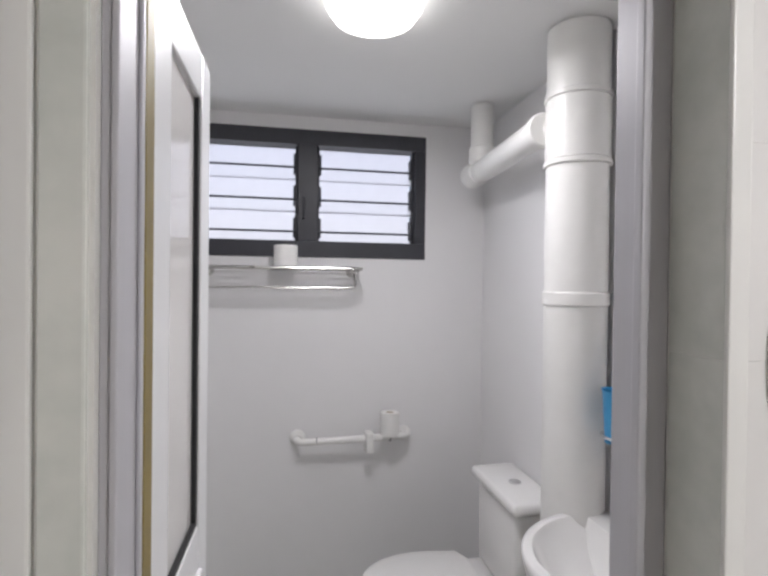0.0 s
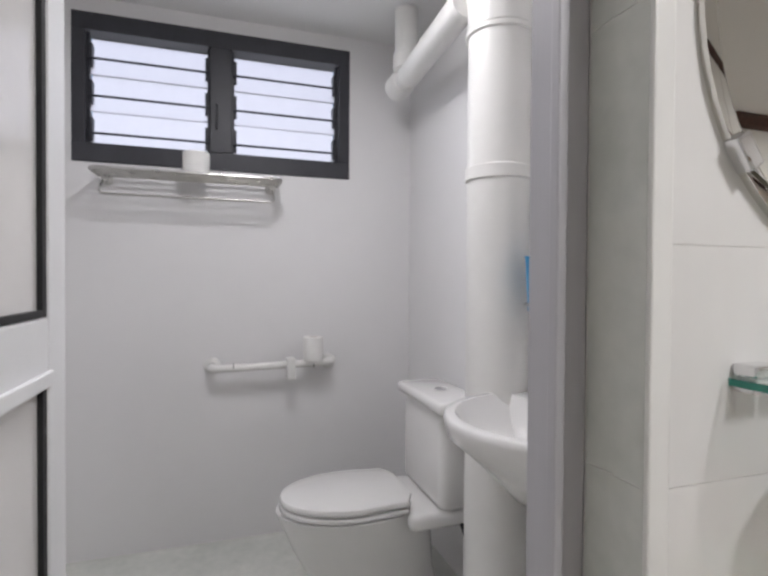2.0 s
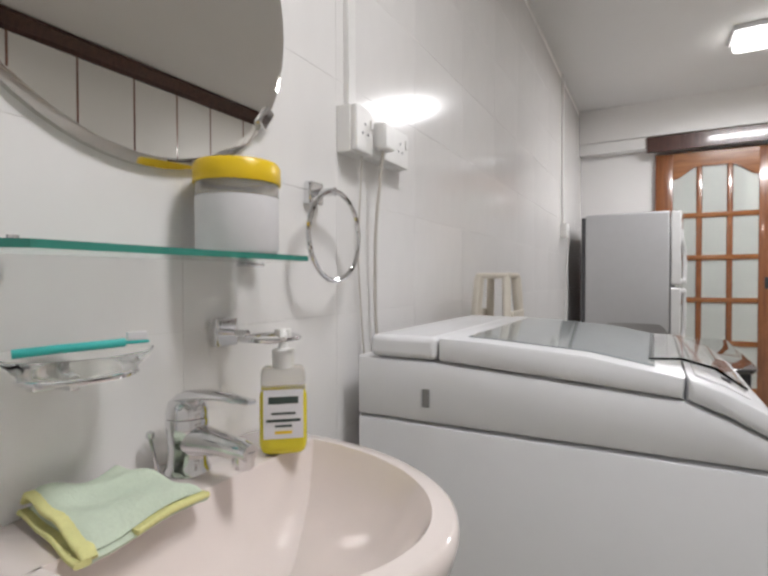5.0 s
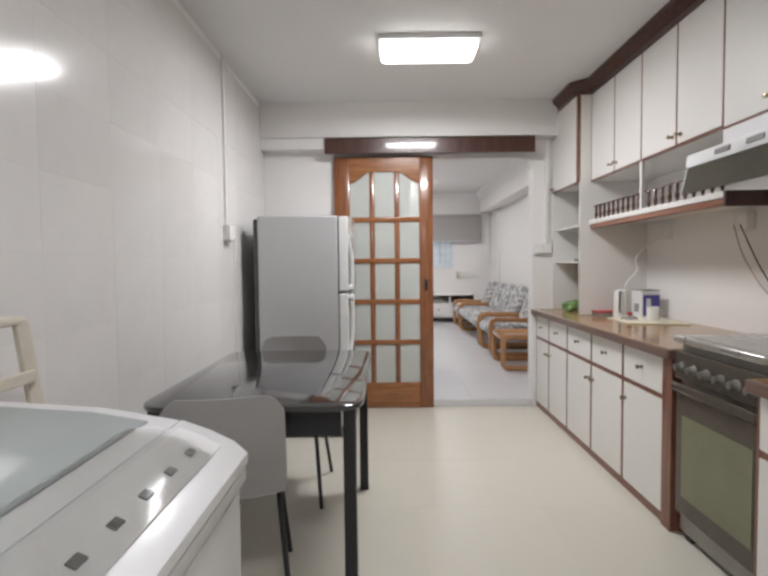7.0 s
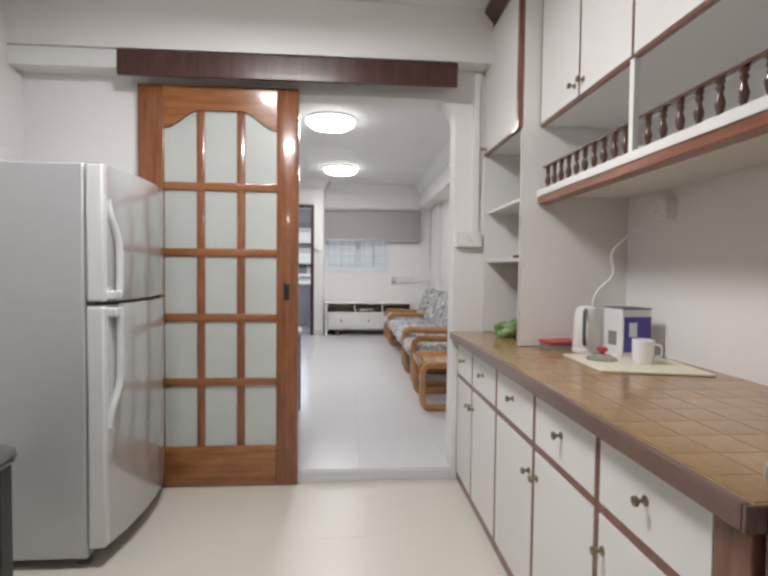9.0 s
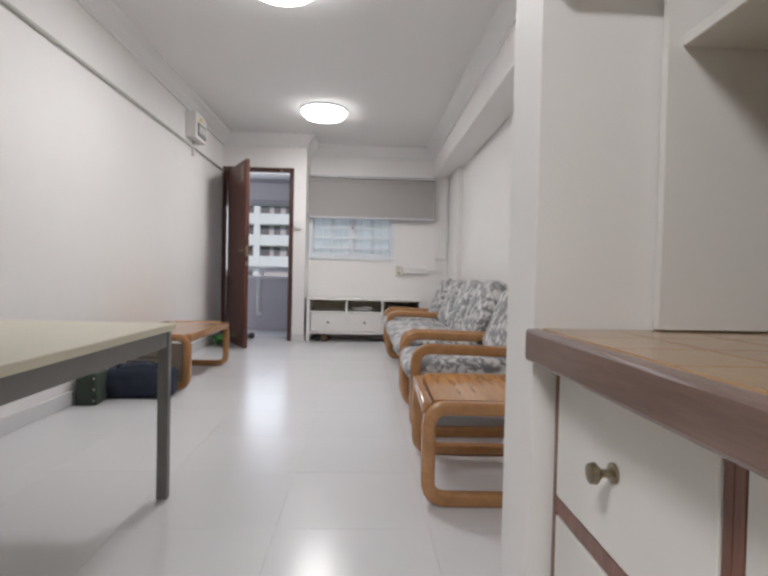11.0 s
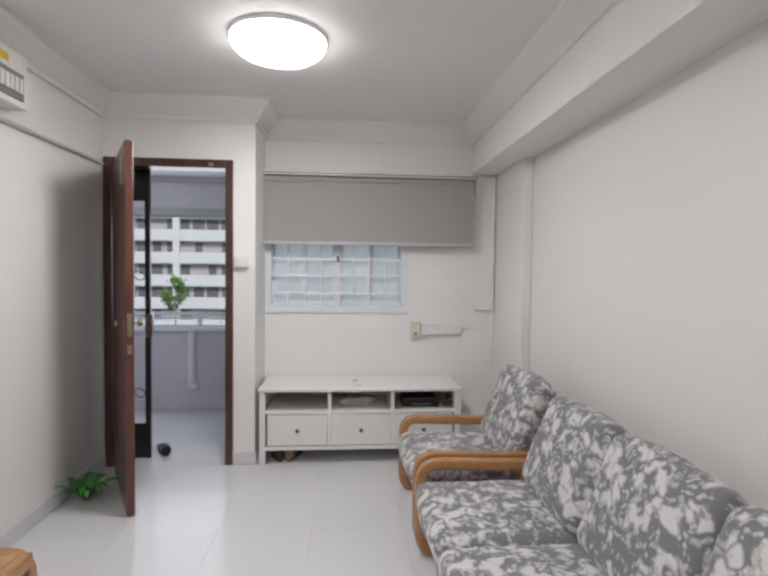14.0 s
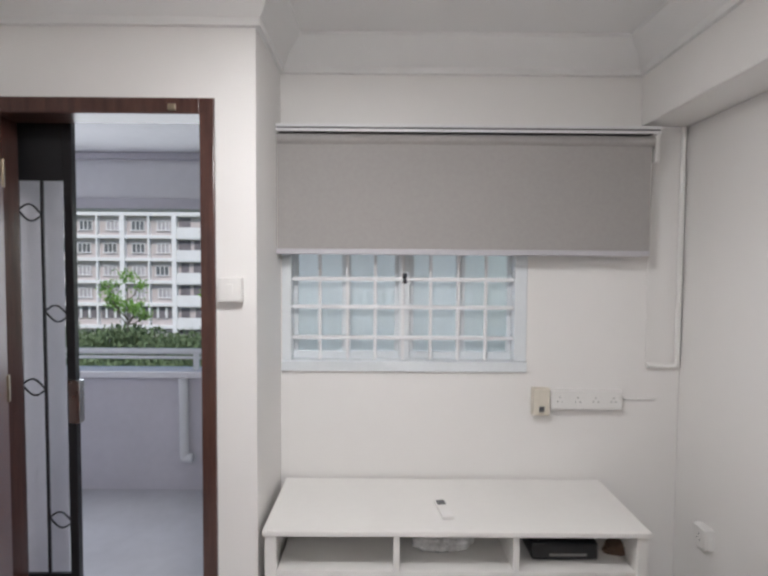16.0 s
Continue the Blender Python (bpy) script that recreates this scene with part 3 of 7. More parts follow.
def louvre_window():
    w = thing("window_1", BX0 - 0.06, (WY0 + WY1) / 2, WZ0, "dark-framed louvre window with tilted frosted glass blades", "window", kind="structure")
    hw, h = (WY1 - WY0) / 2, WZ1 - WZ0
    zb, zt = 0.082, h - 0.075
    pbox("frame", (-0.03, 0.066, -hw, hw, 0, zb), DARKFRAME, w, 0.003)
    pbox("frame", (-0.03, 0.066, -hw, hw, zt, h), DARKFRAME, w, 0.003)
    pbox("frame", (-0.03, 0.066, -hw, -hw + 0.05, zb, zt), DARKFRAME, w, 0.003)
    pbox("frame", (-0.03, 0.066, hw - 0.055, hw, zb, zt), DARKFRAME, w, 0.003)
    pbox("mullion", (-0.03, 0.066, -0.05, 0.045, zb, zt), DARKFRAME, w, 0.003)
    for y0, y1 in ((-hw + 0.05, -0.05), (0.045, hw - 0.055)):
        for i in range(3):
            ob = part("blade", box(BM(), -0.003, 0.003, y0 + 0.012, y1 - 0.012, -0.087, 0.087), FROST, w)
            ob.matrix_basis = pose(-0.004, 0, 0.152 + i * 0.16, 0, -14, 0)
            ob.visible_shadow = False
            pbox("blade_edge", (-0.0035, 0.0035, y0 + 0.012, y1 - 0.012, 0.0871, 0.0905), MGREY, ob, 0)
            b = BM()
            tube(b, [(0.042, y0 + 0.006, 0.129 + i * 0.1605), (0.042, y1 - 0.006, 0.129 + i * 0.1605)], 0.0055, 8, up=(1, 0, 0))
            part("safety_bar", b, DARKFRAME, w)
            for yy in (y0 + 0.012, y1 - 0.022):
                pbox("blade_clip", (-0.012, 0.034, yy, yy + 0.01, 0.1 + i * 0.16, 0.2 + i * 0.16), DARKFRAME, w, 0.002)
        for yy in (y0, y1 - 0.012):
            pbox("louvre_arm", (-0.012, 0.03, yy, yy + 0.012, zb, zt), DARKFRAME, w, 0.002)
    lv = BM()
    tube(lv, [(0.068, -0.02, 0.3), (0.08, -0.02, 0.26), (0.08, -0.02, 0.19)], 0.006, 6)
    part("lever", lv, DARKFRAME, w)


louvre_window()


def grilled_window():
    w = thing("window_2", (VX0 + VX1) / 2, WY + 0.05, VZ0, "pale blue painted window with ribbed frosted panes and a grille", "window", kind="structure")
    hw, h = (VX1 - VX0) / 2, VZ1 - VZ0
    bl = mat("pale_blue_paint", (0.73, 0.765, 0.79), 0.4, var=0.04, scale=5)
    for nm, b in (("sill", (-hw, hw, -0.065, 0.05, 0, 0.05)), ("frame", (-hw, hw, -0.05, 0.05, h - 0.04, h)),
                  ("frame", (-hw, -hw + 0.045, -0.05, 0.05, 0.05, h - 0.04)), ("frame", (hw - 0.06, hw, -0.05, 0.05, 0.05, h - 0.04)),
                  ("mullion", (-0.025, 0.025, -0.02, 0.05, 0.05, h - 0.04))):
        pbox(nm, b, bl, w, 0.004)
    xs = [-hw + 0.045, -0.025, 0.025, hw - 0.06]
    for a, b in ((xs[0], xs[1]), (xs[2], xs[3])):
        m = (a + b) / 2
        for x0, x1 in ((a, m), (m, b)):
            pbox("sash", (x0, x1, 0.012, 0.04, 0.05, 0.085), bl, w, 0.003)
            pbox("sash", (x0, x0 + 0.022, 0.012, 0.04, 0.085, h - 0.04), bl, w, 0.003)
            pbox("sash", (x1 - 0.022, x1, 0.012, 0.04, 0.085, h - 0.04), bl, w, 0.003)
            ob = pbox("pane", (x0 + 0.02, x1 - 0.02, 0.023, 0.029, 0.08, h - 0.05), FROSTBLUE, w, 0)
            ob.visible_shadow = False
    # grille in front of the panes
    for z in (0.149, 0.297, 0.431, 0.575):
        pbox("grille_bar", (-hw + 0.045, hw - 0.06, -0.03, -0.016, z, z + 0.018), WHITEMET, w, 0.003)
    for i in range(1, 8):
        x = xs[0] + (xs[3] - xs[0]) * i / 8
        pbox("grille_bar", (x - 0.008, x + 0.008, -0.029, -0.017, 0.05, h - 0.04), WHITEMET, w, 0.003)
    pbox("latch", (-0.012, 0.012, -0.03, -0.016, 0.42, 0.47), DARKFRAME, w, 0.003)


grilled_window()


def roller_blind():
    b = thing("roller_blind", 1.205, WY - 0.075, 1.69, "grey roller blind pulled halfway down", "blind")
    L = 0.885
    pbox("head_rail", (-L, L, -0.035, 0.07, 0.572, 0.584), WHITEMET, b, 0.003)
    pbox("head_track", (-L + 0.004, L - 0.004, -0.03, 0.06, 0.564, 0.5715), DGREY, b, 0.001)
    pbox("track_lip", (-L, L, -0.036, -0.026, 0.551, 0.5635), WHITEMET, b, 0.003)
    t = BM()
    lathe(t, [(0.026, -L + 0.01), (0.026, L - 0.02)], 20, (0, 0.0, 0.522), "x")
    part("roller_tube", t, BLIND, b)
    pbox("fabric", (-L + 0.012, L - 0.03, -0.012, -0.009, 0.02, 0.512), BLIND, b, 0)
    pbox("bottom_bar", (-L + 0.012, L - 0.03, -0.022, 0.0, 0.0, 0.026), ALU, b, 0.004)
    pbox("bracket", (L - 0.018, L, -0.02, 0.06, 0.43, 0.555), PLASTIC, b, 0.004)
    c = BM()
    tube(c, [(L - 0.02, 0.02, 0.5), (L - 0.02, 0.02, 0.2), (L - 0.018, 0.02, -0.5)], 0.002, 6)
    part("chain", c, PLASTIC, b)


roller_blind()


def entrance():
    f = thing("door_frame_entrance", (EX0 + EX1) / 2, DY + 0.04, FL, "dark brown painted entrance door frame", "door frame")
    hw = (EX1 - EX0) / 2
    H = EH - FL
    pbox("jamb", (-hw - 0.035, -hw + 0.02, -0.055, 0.09, 0, H), WOODDARK, f, 0.004)
    pbox("jamb", (hw - 0.045, hw + 0.01, -0.055, 0.09, 0, H), WOODDARK, f, 0.004)
    pbox("head", (-hw + 0.02, hw - 0.045, -0.055, 0.09, H - 0.06, H), WOODDARK, f, 0.004)
    pbox("catch", (hw - 0.16, hw - 0.13, -0.066, -0.054, H - 0.05, H - 0.025), BRASS, f, 0.003, "small brass catch")
    # open leaf
    a = math.degrees(math.atan2(8.868 - 9.57, -0.209 + 0.585))
    d = thing("entrance_door", -0.585, 9.57, FL + 0.01, "reddish brown wooden entrance door, standing open", "door", rz=a)
    pbox("leaf", (0.0, 0.8, -0.02, 0.024, 0, 2.13), WOODENTRY, d, 0.003)
    for z in (0.25, 1.05, 1.85):
        pbox("hinge", (-0.01, 0.02, 0.022, 0.03, z, z + 0.1), BRASS, d, 0.002)
    for s in (1, -1):
        k = BM()
        y = 0.024 if s > 0 else -0.02
        lathe(k, [(0.024, 0), (0.024, 0.006), (0.009, 0.01), (0.009, 0.03), (0.024, 0.042), (0.027, 0.055), (0.018, 0.068), (0, 0.07)], 16)
        ob = part("knob", k, BRASS, d)
        ob.matrix_basis = pose(0.735, y, 1.1, -90 * s, 0, 0) @ Matrix.Diagonal((0.8, 0.8, 0.75, 1))
    pbox("lock_plate", (0.795, 0.803, -0.012, 0.014, 1.03, 1.16), BRASS, d, 0.001)
    pbox("lock_plate", (0.795, 0.803, -0.012, 0.014, 0.93, 0.98), BRASS, d, 0.001)
    pbox("top_stop", (0.62, 0.7, -0.028, -0.02, 1.9, 2.07), BRASS, d, 0.002)
    # iron gate, half folded against the far jamb
    g = thing("iron_gate", -0.705, DY + 0.16, FL - 0.01, "black iron gate with leaf ornaments, standing ajar", "gate", rz=2)
    for x0, x1 in ((0.0, 0.035), (0.228, 0.264)):
        pbox("stile", (x0, x1, -0.016, 0.016, 0, 2.22), BLACKMET, g, 0.003)
    pbox("top_panel", (0.035, 0.228, -0.008, 0.008, 1.93, 2.22), BLACKMET, g, 0.002)
    pbox("bottom_panel", (0.035, 0.228, -0.008, 0.008, 0, 0.27), BLACKMET, g, 0.002)
    pbox("bar", (0.128, 0.139, -0.006, 0.006, 0.27, 1.93), BLACKMET, g, 0.002)
    for i, z in ((1, 1.81), (0, 1.39), (1, 1.08), (0, 0.51)):
        for s in (1, -1):
            c = BM()
            x0, x1 = (0.037, 0.13) if i else (0.137, 0.229)
            tube(c, [(x0 + (x1 - x0) * u, 0, z - 0.02 * u + s * 0.034 * math.sin(math.pi * u)) for u in [j / 8 for j in range(9)]], 0.004, 6)
            part("leaf_ornament", c, BLACKMET, g)
    pbox("lock_box", (0.232, 0.28, -0.018, 0.02, 0.92, 1.1), STEEL, g, 0.003)


entrance()

# ---------------------------------------------------------------- bathroom


def toilet():
    t = thing("toilet", -2.35, BY1, 0.0, "white porcelain toilet with a closed seat lid", "toilet")
    # local y runs away from the wall, towards -y
    def oval(cy, rx, ry, n=28, sq=0.0):
        return [(rx * math.cos(a), -cy + ry * math.sin(a)) for a in [2 * math.pi * i / n for i in range(n)]]
    bm = BM()
    levels = [(0.0, 0.36, 0.125, 0.25), (0.12, 0.38, 0.12, 0.24), (0.25, 0.42, 0.15, 0.27), (0.36, 0.45, 0.185, 0.285), (0.39, 0.46, 0.19, 0.285)]
    rings = []
    for z, cy, rx, ry in levels:
        rings.append([bm.verts.new((x, y, z)) for x, y in oval(cy, rx, ry)])
    for a, b in zip(rings, rings[1:]):
        for i in range(28):
            bm.faces.new((a[i], a[(i + 1) % 28], b[(i + 1) % 28], b[i]))
    bm.faces.new(list(reversed(rings[0])))
    bm.faces.new(rings[-1])
    part("bowl", bm, PORC, t)
    part("deck", box(BM(), -0.19, 0.19, -0.3, -0.02, 0.33, 0.392, 0.02, 3), PORC, t)

    def seat_outline(sc=1.0):
        o = []
        for i in range(33):
            a = math.pi + math.pi * i / 32
            o.append((0.188 * sc * math.cos(a), -0.47 + 0.265 * sc * math.sin(a)))
        return o + [(0.17 * sc, -0.3), (0.1, -0.265), (-0.1, -0.265), (-0.17 * sc, -0.3)]
    part("seat", prism(BM(), seat_outline(), 0.394, 0.412, "z", 0.006), PORC, t)
    part("lid", prism(BM(), seat_outline(0.99), 0.415, 0.442, "z", 0.011), PORC, t)
    ci = BM()
    box(ci, -0.195, 0.195, -0.19, -0.012, 0.385, 0.745, 0.035, 4)
    part("cistern", ci, PORC, t)
    part("cistern_lid", box(BM(), -0.222, 0.222, -0.212, -0.004, 0.745, 0.79, 0.02, 4), PORC, t)
    k = BM()
    lathe(k, [(0.026, 0), (0.026, 0.004), (0.02, 0.007), (0, 0.007)], 20, (0, -0.105, 0.789))
    part("flush_button", k, CHROME, t, "chrome flush button")
    v = BM()
    tube(v, fillet([(0.28, -0.05, 0.22), (0.28, -0.1, 0.22), (0.22, -0.1, 0.3), (0.16, -0.1, 0.36)], 0.03), 0.008, 8)
    part("hose", v, BLACK, t)
    st = BM()
    lathe(st, [(0.02, 0), (0.03, 0.01), (0.03, 0.05), (0.018, 0.06), (0.018, 0.085), (0, 0.085)], 14, (0.28, -0.07, 0.2))
    lathe(st, [(0.024, 0), (0.024, 0.03), (0.0, 0.03)], 14, (0.28, -0.11, 0.26), "y")
    part("stop_valve", st, PVC, t)


toilet()


def d_basin(name, label, rx, ry, z, m, material, inner, depth=0.14, shelf=0.1, skirt=0.2):
    """A wall basin: local x along the wall, -y out from it."""
    b = thing(name, 0, 0, 0, label, "basin")
    b.matrix_basis = m
    n = 40

    def rim(k, back=0.0, sy=1.0):
        o = []
        for i in range(n + 1):
            a = math.pi + math.pi * i / n
            o.append((rx * k * math.cos(a), (-ry * 0.28 - (ry * 0.72) * k * -math.sin(a) * sy)))
        c = min(0.055 * k, max(0.002, ry * 0.28 - back))
        for cx, a0 in ((rx * k - c, 0), (-rx * k + c, 90)):
            for i in range(5):
                a = radians(a0 + 90 * i / 4)
                o.append((cx + c * math.cos(a), -back - c + c * math.sin(a)))
        return o
    bm = BM()
    rings = []
    for zz, k, bk in ((z - skirt, 0.45, 0.0), (z - skirt * 0.55, 0.74, 0.0), (z - 0.05, 0.97, 0.0), (z - 0.015, 1.0, 0.0), (z - 0.003, 0.992, 0.002), (z, 0.975, 0.005)):
        rings.append([bm.verts.new((x, y, zz)) for x, y in rim(k, bk)])
    for zz, k in ((z, 0.9), (z - 0.012, 0.875), (z - depth * 0.55, 0.75), (z - depth * 0.95, 0.42), (z - depth, 0.12)):
        rings.append([bm.verts.new((x * 1.0, y, zz)) for x, y in rim(k, shelf + (1 - k) * 0.25 * ry)])
    N = len(rings[0])
    for a, c in zip(rings, rings[1:]):
        for i in range(N):
            bm.faces.new((a[i], a[(i + 1) % N], c[(i + 1) % N], c[i]))
    bm.faces.new(list(reversed(rings[0])))
    bm.faces.new(rings[-1])
    bmesh.ops.recalc_face_normals(bm, faces=bm.faces)
    part("bowl", bm, material, b, angle=50)
    dr = BM()
    lathe(dr, [(0.022, 0), (0.022, 0.004), (0.012, 0.005), (0, 0.003)], 16, (0, -(shelf + ry * 0.32), z - depth + 0.001))
    part("drain", dr, CHROME, b)
    return b


basin2 = d_basin("bathroom_basin", "white porcelain wall-hung bathroom basin", 0.28, 0.415, 0.885, pose(-1.6, BY1, 0), PORC, PORC)


def soil_pipe():
    p = thing("soil_pipe", -1.93, BY1 - 0.105, 0.0, "white soil stack with collars and a branch below the ceiling", "pipe")
    bm = BM()
    lathe(bm, [(0.098, 0), (0.098, BH - 0.004)], 32)
    part("pipe", bm, PVC, p)
    for z0, z1, r in ((1.53, 1.575, 0.104), (1.975, 1.995, 0.106), (1.995, 2.19, 0.101), (2.19, 2.21, 0.105)):
        c = BM()
        lathe(c, [(0.098, z0), (r, z0 + 0.004), (r, z1 - 0.004), (0.098, z1)], 32)
        part("collar", c, PVC, p)
    br = BM()
    tube(br, [(-0.69, -0.045, 2.117), (-0.38, -0.065, 2.115), (-0.08, -0.085, 2.112)], 0.05, 20)
    part("branch", br, PVC, p)
    cp = BM()
    lathe(cp, [(0.05, -0.035), (0.057, -0.03), (0.058, 0.0), (0.054, 0.006), (0, 0.007)], 14, (-0.06, -0.086, 2.112), "x")
    part("inspection_cap", cp, PVC, p)
    so = BM()
    tube(so, [(-0.1, -0.06, 2.112), (0.0, 0.0, 2.112)], 0.053, 18)
    part("socket", so, PVC, p)
    el = BM()
    tube(el, fillet([(-0.69, -0.045, 2.117), (-0.71, -0.045, 2.12), (-0.71, -0.045, 2.28), (-0.71, -0.045, BH - 0.004)], 0.06), 0.052, 20)
    part("elbow", el, PVC, p)
    sl = BM()
    lathe(sl, [(0.052, 2.15), (0.06, 2.155), (0.06, 2.22), (0.052, 2.225)], 20, (-0.71, -0.045, 0))
    part("elbow_collar", sl, PVC, p)
    tr = BM()
    lathe(tr, [(0.045, -0.09), (0.058, -0.08), (0.058, 0.0), (0.05, 0.02)], 20, (-0.76, -0.045, 2.118), "x")
    part("end_cap", tr, PVC, p)


soil_pipe()


def towel_rack():
    r = thing("towel_rack", BX0, -1.45, 1.66, "satin steel towel rack on the wall under the window", "towel rack")
    L = 0.375
    for x in (0.03, 0.07, 0.11, 0.15):
        b = BM()
        tube(b, [(x, -L, 0), (x, L, 0)], 0.0055, 8)
        part("rod", b, STEEL, r)
    o = BM()
    tube(o, fillet([(0.02, -L, 0), (0.2, -L, 0), (0.2, L, 0), (0.02, L, 0)], 0.04), 0.008, 10)
    part("outer_rod", o, STEEL, r)
    lo = BM()
    tube(lo, fillet([(0.03, -L + 0.02, -0.01), (0.12, -L + 0.02, -0.09), (0.12, L - 0.02, -0.09), (0.03, L - 0.02, -0.01)], 0.03), 0.005, 8)
    part("lower_rod", lo, STEEL, r)
    for y in (-L + 0.03, L - 0.03):
        f = BM()
        lathe(f, [(0.026, 0), (0.026, 0.008), (0.012, 0.016), (0.012, 0.06), (0, 0.062)], 16, (0, y, -0.012), "x")
        part("wall_mount", f, STEEL, r)


towel_rack()


def toilet_roll(x, y, z, r, h, label):
    t = thing("toilet_roll", x, y, z, label, "toilet roll")
    bm = BM()
    lathe(bm, [(0.02, 0), (r - 0.003, 0), (r, 0.004), (r, h - 0.004), (r - 0.003, h), (0.02, h), (0.02, 0.0)], 28)
    part("paper", bm, PAPER, t)
    c = BM()
    lathe(c, [(0.0195, 0.002), (0.0195, h - 0.002)], 16)
    part("core", c, mat("roll_card", (0.35, 0.28, 0.2), 0.9), t, "brown cardboard core")


toilet_roll(BX0 + 0.1, -1.43, 1.67, 0.056, 0.1, "white toilet roll standing on the towel rack")
toilet_roll(BX0 + 0.075, -0.91, 0.835, 0.047, 0.115, "white toilet roll standing on the grab bar")


def grab_bar():
    g = thing("grab_bar", BX0, -1.09, 0.815, "white grab bar with a roll holder on the bathroom wall", "grab bar")
    b = BM()
    tube(b, fillet([(0.0, -0.275, 0), (0.075, -0.275, 0.0), (0.075, 0.265, 0.012), (0.0, 0.265, 0.012)], 0.05), 0.017, 14)
    part("bar", b, PVC, g)
    for y in (-0.275, 0.265):
        f = BM()
        lathe(f, [(0.038, 0), (0.038, 0.01), (0.026, 0.022), (0.02, 0.03)], 20, (0, y, 0.006), "x")
        part("flange", f, PVC, g)
    for y in (-0.185, 0.18):
        f = BM()
        lathe(f, [(0.0178, 0), (0.0178, 0.004)], 14, (0.075, y, 0.006), "y")
        part("joint_ring", f, DGREY, g)
    pbox("holder", (0.04, 0.11, 0.055, 0.095, -0.06, 0.04), PLASTIC, g, 0.008)


grab_bar()


def tumbler():
    c = thing("cup", -1.755, BY1 - 0.075, 1.135, "light blue plastic cup in a chrome wall holder", "cup")
    bm = BM()
    lathe(bm, [(0.0, 0), (0.03, 0), (0.039, 0.15), (0.043, 0.157), (0.038, 0.155), (0.028, 0.006), (0, 0.006)], 24)
    part("body", bm, BLUEPL, c)
    hold = thing("cup_holder", -1.755, BY1, 1.155, "chrome cup holder on the bathroom wall", "holder")
    tb = BM()
    tube(tb, [(0.045 * math.cos(a), -0.07 + 0.045 * math.sin(a), 0) for a in [2 * math.pi * i / 20 for i in range(20)]], 0.005, 8, True)
    part("ring", tb, CHROME, hold)
    pbox("arm", (-0.015, 0.015, -0.03, 0.0, -0.012, 0.012), CHROME, hold, 0.003)


tumbler()

# ---------------------------------------------------------------- wash corner of the kitchen
MY = -0.58
mir = thing("mirror", XL, MY - 0.01, 1.515, "round frameless wall mirror held by chrome clips", "mirror")
b = BM()
lathe(b, [(0.28, 0.0), (0.28, 0.0095), (0.265, 0.0118)], 64, (0, 0, 0), "x")
part("bevelled_rim", b, MIRROR, mir)
b = BM()
lathe(b, [(0.2655, 0.004), (0.2655, 0.0122), (0.0, 0.0122)], 64, (0, 0, 0), "x")
part("glass", b, MIRROR, mir)
for a in (215, 325, 35, 145):
    c = pbox("clip", (0.0, 0.02, -0.02, 0.02, -0.008, 0.012), CHROME, mir, 0.003)
    c.matrix_basis = pose(0, 0.275 * math.cos(radians(a)), 0.275 * math.sin(radians(a)), a + 90, 0, 0)

kb = d_basin("kitchen_basin", "pale pink porcelain wash basin on the tiled wall", 0.225, 0.43, 0.83, pose(XL, MY, 0, 0, 0, 90), PINKPORC, PINKPORC, shelf=0.11)


def glass_shelf():
    s = thing("glass_shelf", XL, -0.597, 1.117, "green-edged glass shelf on chrome clamps", "shelf")
    pane = part("pane", prism(BM(), [(0.004, -0.225), (0.1, -0.225), (0.13, -0.195), (0.13, 0.195), (0.1, 0.225), (0.004, 0.225)], -0.004, 0.004, "z", 0.001), GREENGLASS, s)
    pbox("edge", (0.1302, 0.1312, -0.195, 0.195, -0.004, 0.004), TEALEDGE, pane, 0, "dark teal cut edge")
    pbox("edge", (0.006, 0.1, -0.2262, -0.2252, -0.004, 0.004), TEALEDGE, pane, 0, "dark teal cut edge")
    part("edge", prism(BM(), [(0.1, -0.2252), (0.1, -0.2262), (0.1312, -0.195), (0.1302, -0.195)], -0.004, 0.004), TEALEDGE, pane, "dark teal cut edge")
    for d in (-1, 1):
        y = d * 0.195
        pbox("clamp", (0.0, 0.028, y - 0.02, y + 0.02, 0.0045, 0.019), CHROME, s, 0.003)
        pbox("clamp", (0.0, 0.026, y - 0.02, y + 0.02, -0.011, -0.0045), CHROME, s, 0.002)
        k = BM()
        lathe(k, [(0.009, 0.0045), (0.009, 0.009), (0.006, 0.011), (0.006, 0.014), (0, 0.0145)], 14, (0.026, y - d * 0.036, 0))
        part("screw", k, CHROME, s)


glass_shelf()


def jar():
    j = thing("jar", XL + 0.072, -0.49, 1.1215, "clear plastic jar of white powder with a yellow screw lid", "jar")
    b = BM()
    lathe(b, [(0.056, 0.078), (0.058, 0.08), (0.058, 0.1), (0.05, 0.105), (0.049, 0.104), (0.0565, 0.099), (0.0565, 0.08)], 32)
    part("wall", b, CLEARPL, j)
    b = BM()
    lathe(b, [(0, 0.001), (0.055, 0.001), (0.058, 0.006), (0.058, 0.079), (0.03, 0.074), (0, 0.07)], 32)
    part("powder", b, CARD, j, "white powder")
    b = BM()
    lathe(b, [(0.0, 0.106), (0.052, 0.106), (0.06, 0.098), (0.061, 0.1), (0.061, 0.122), (0.057, 0.128), (0, 0.129)], 32)
    part("lid", b, YELLOW, j, "yellow screw lid")


jar()


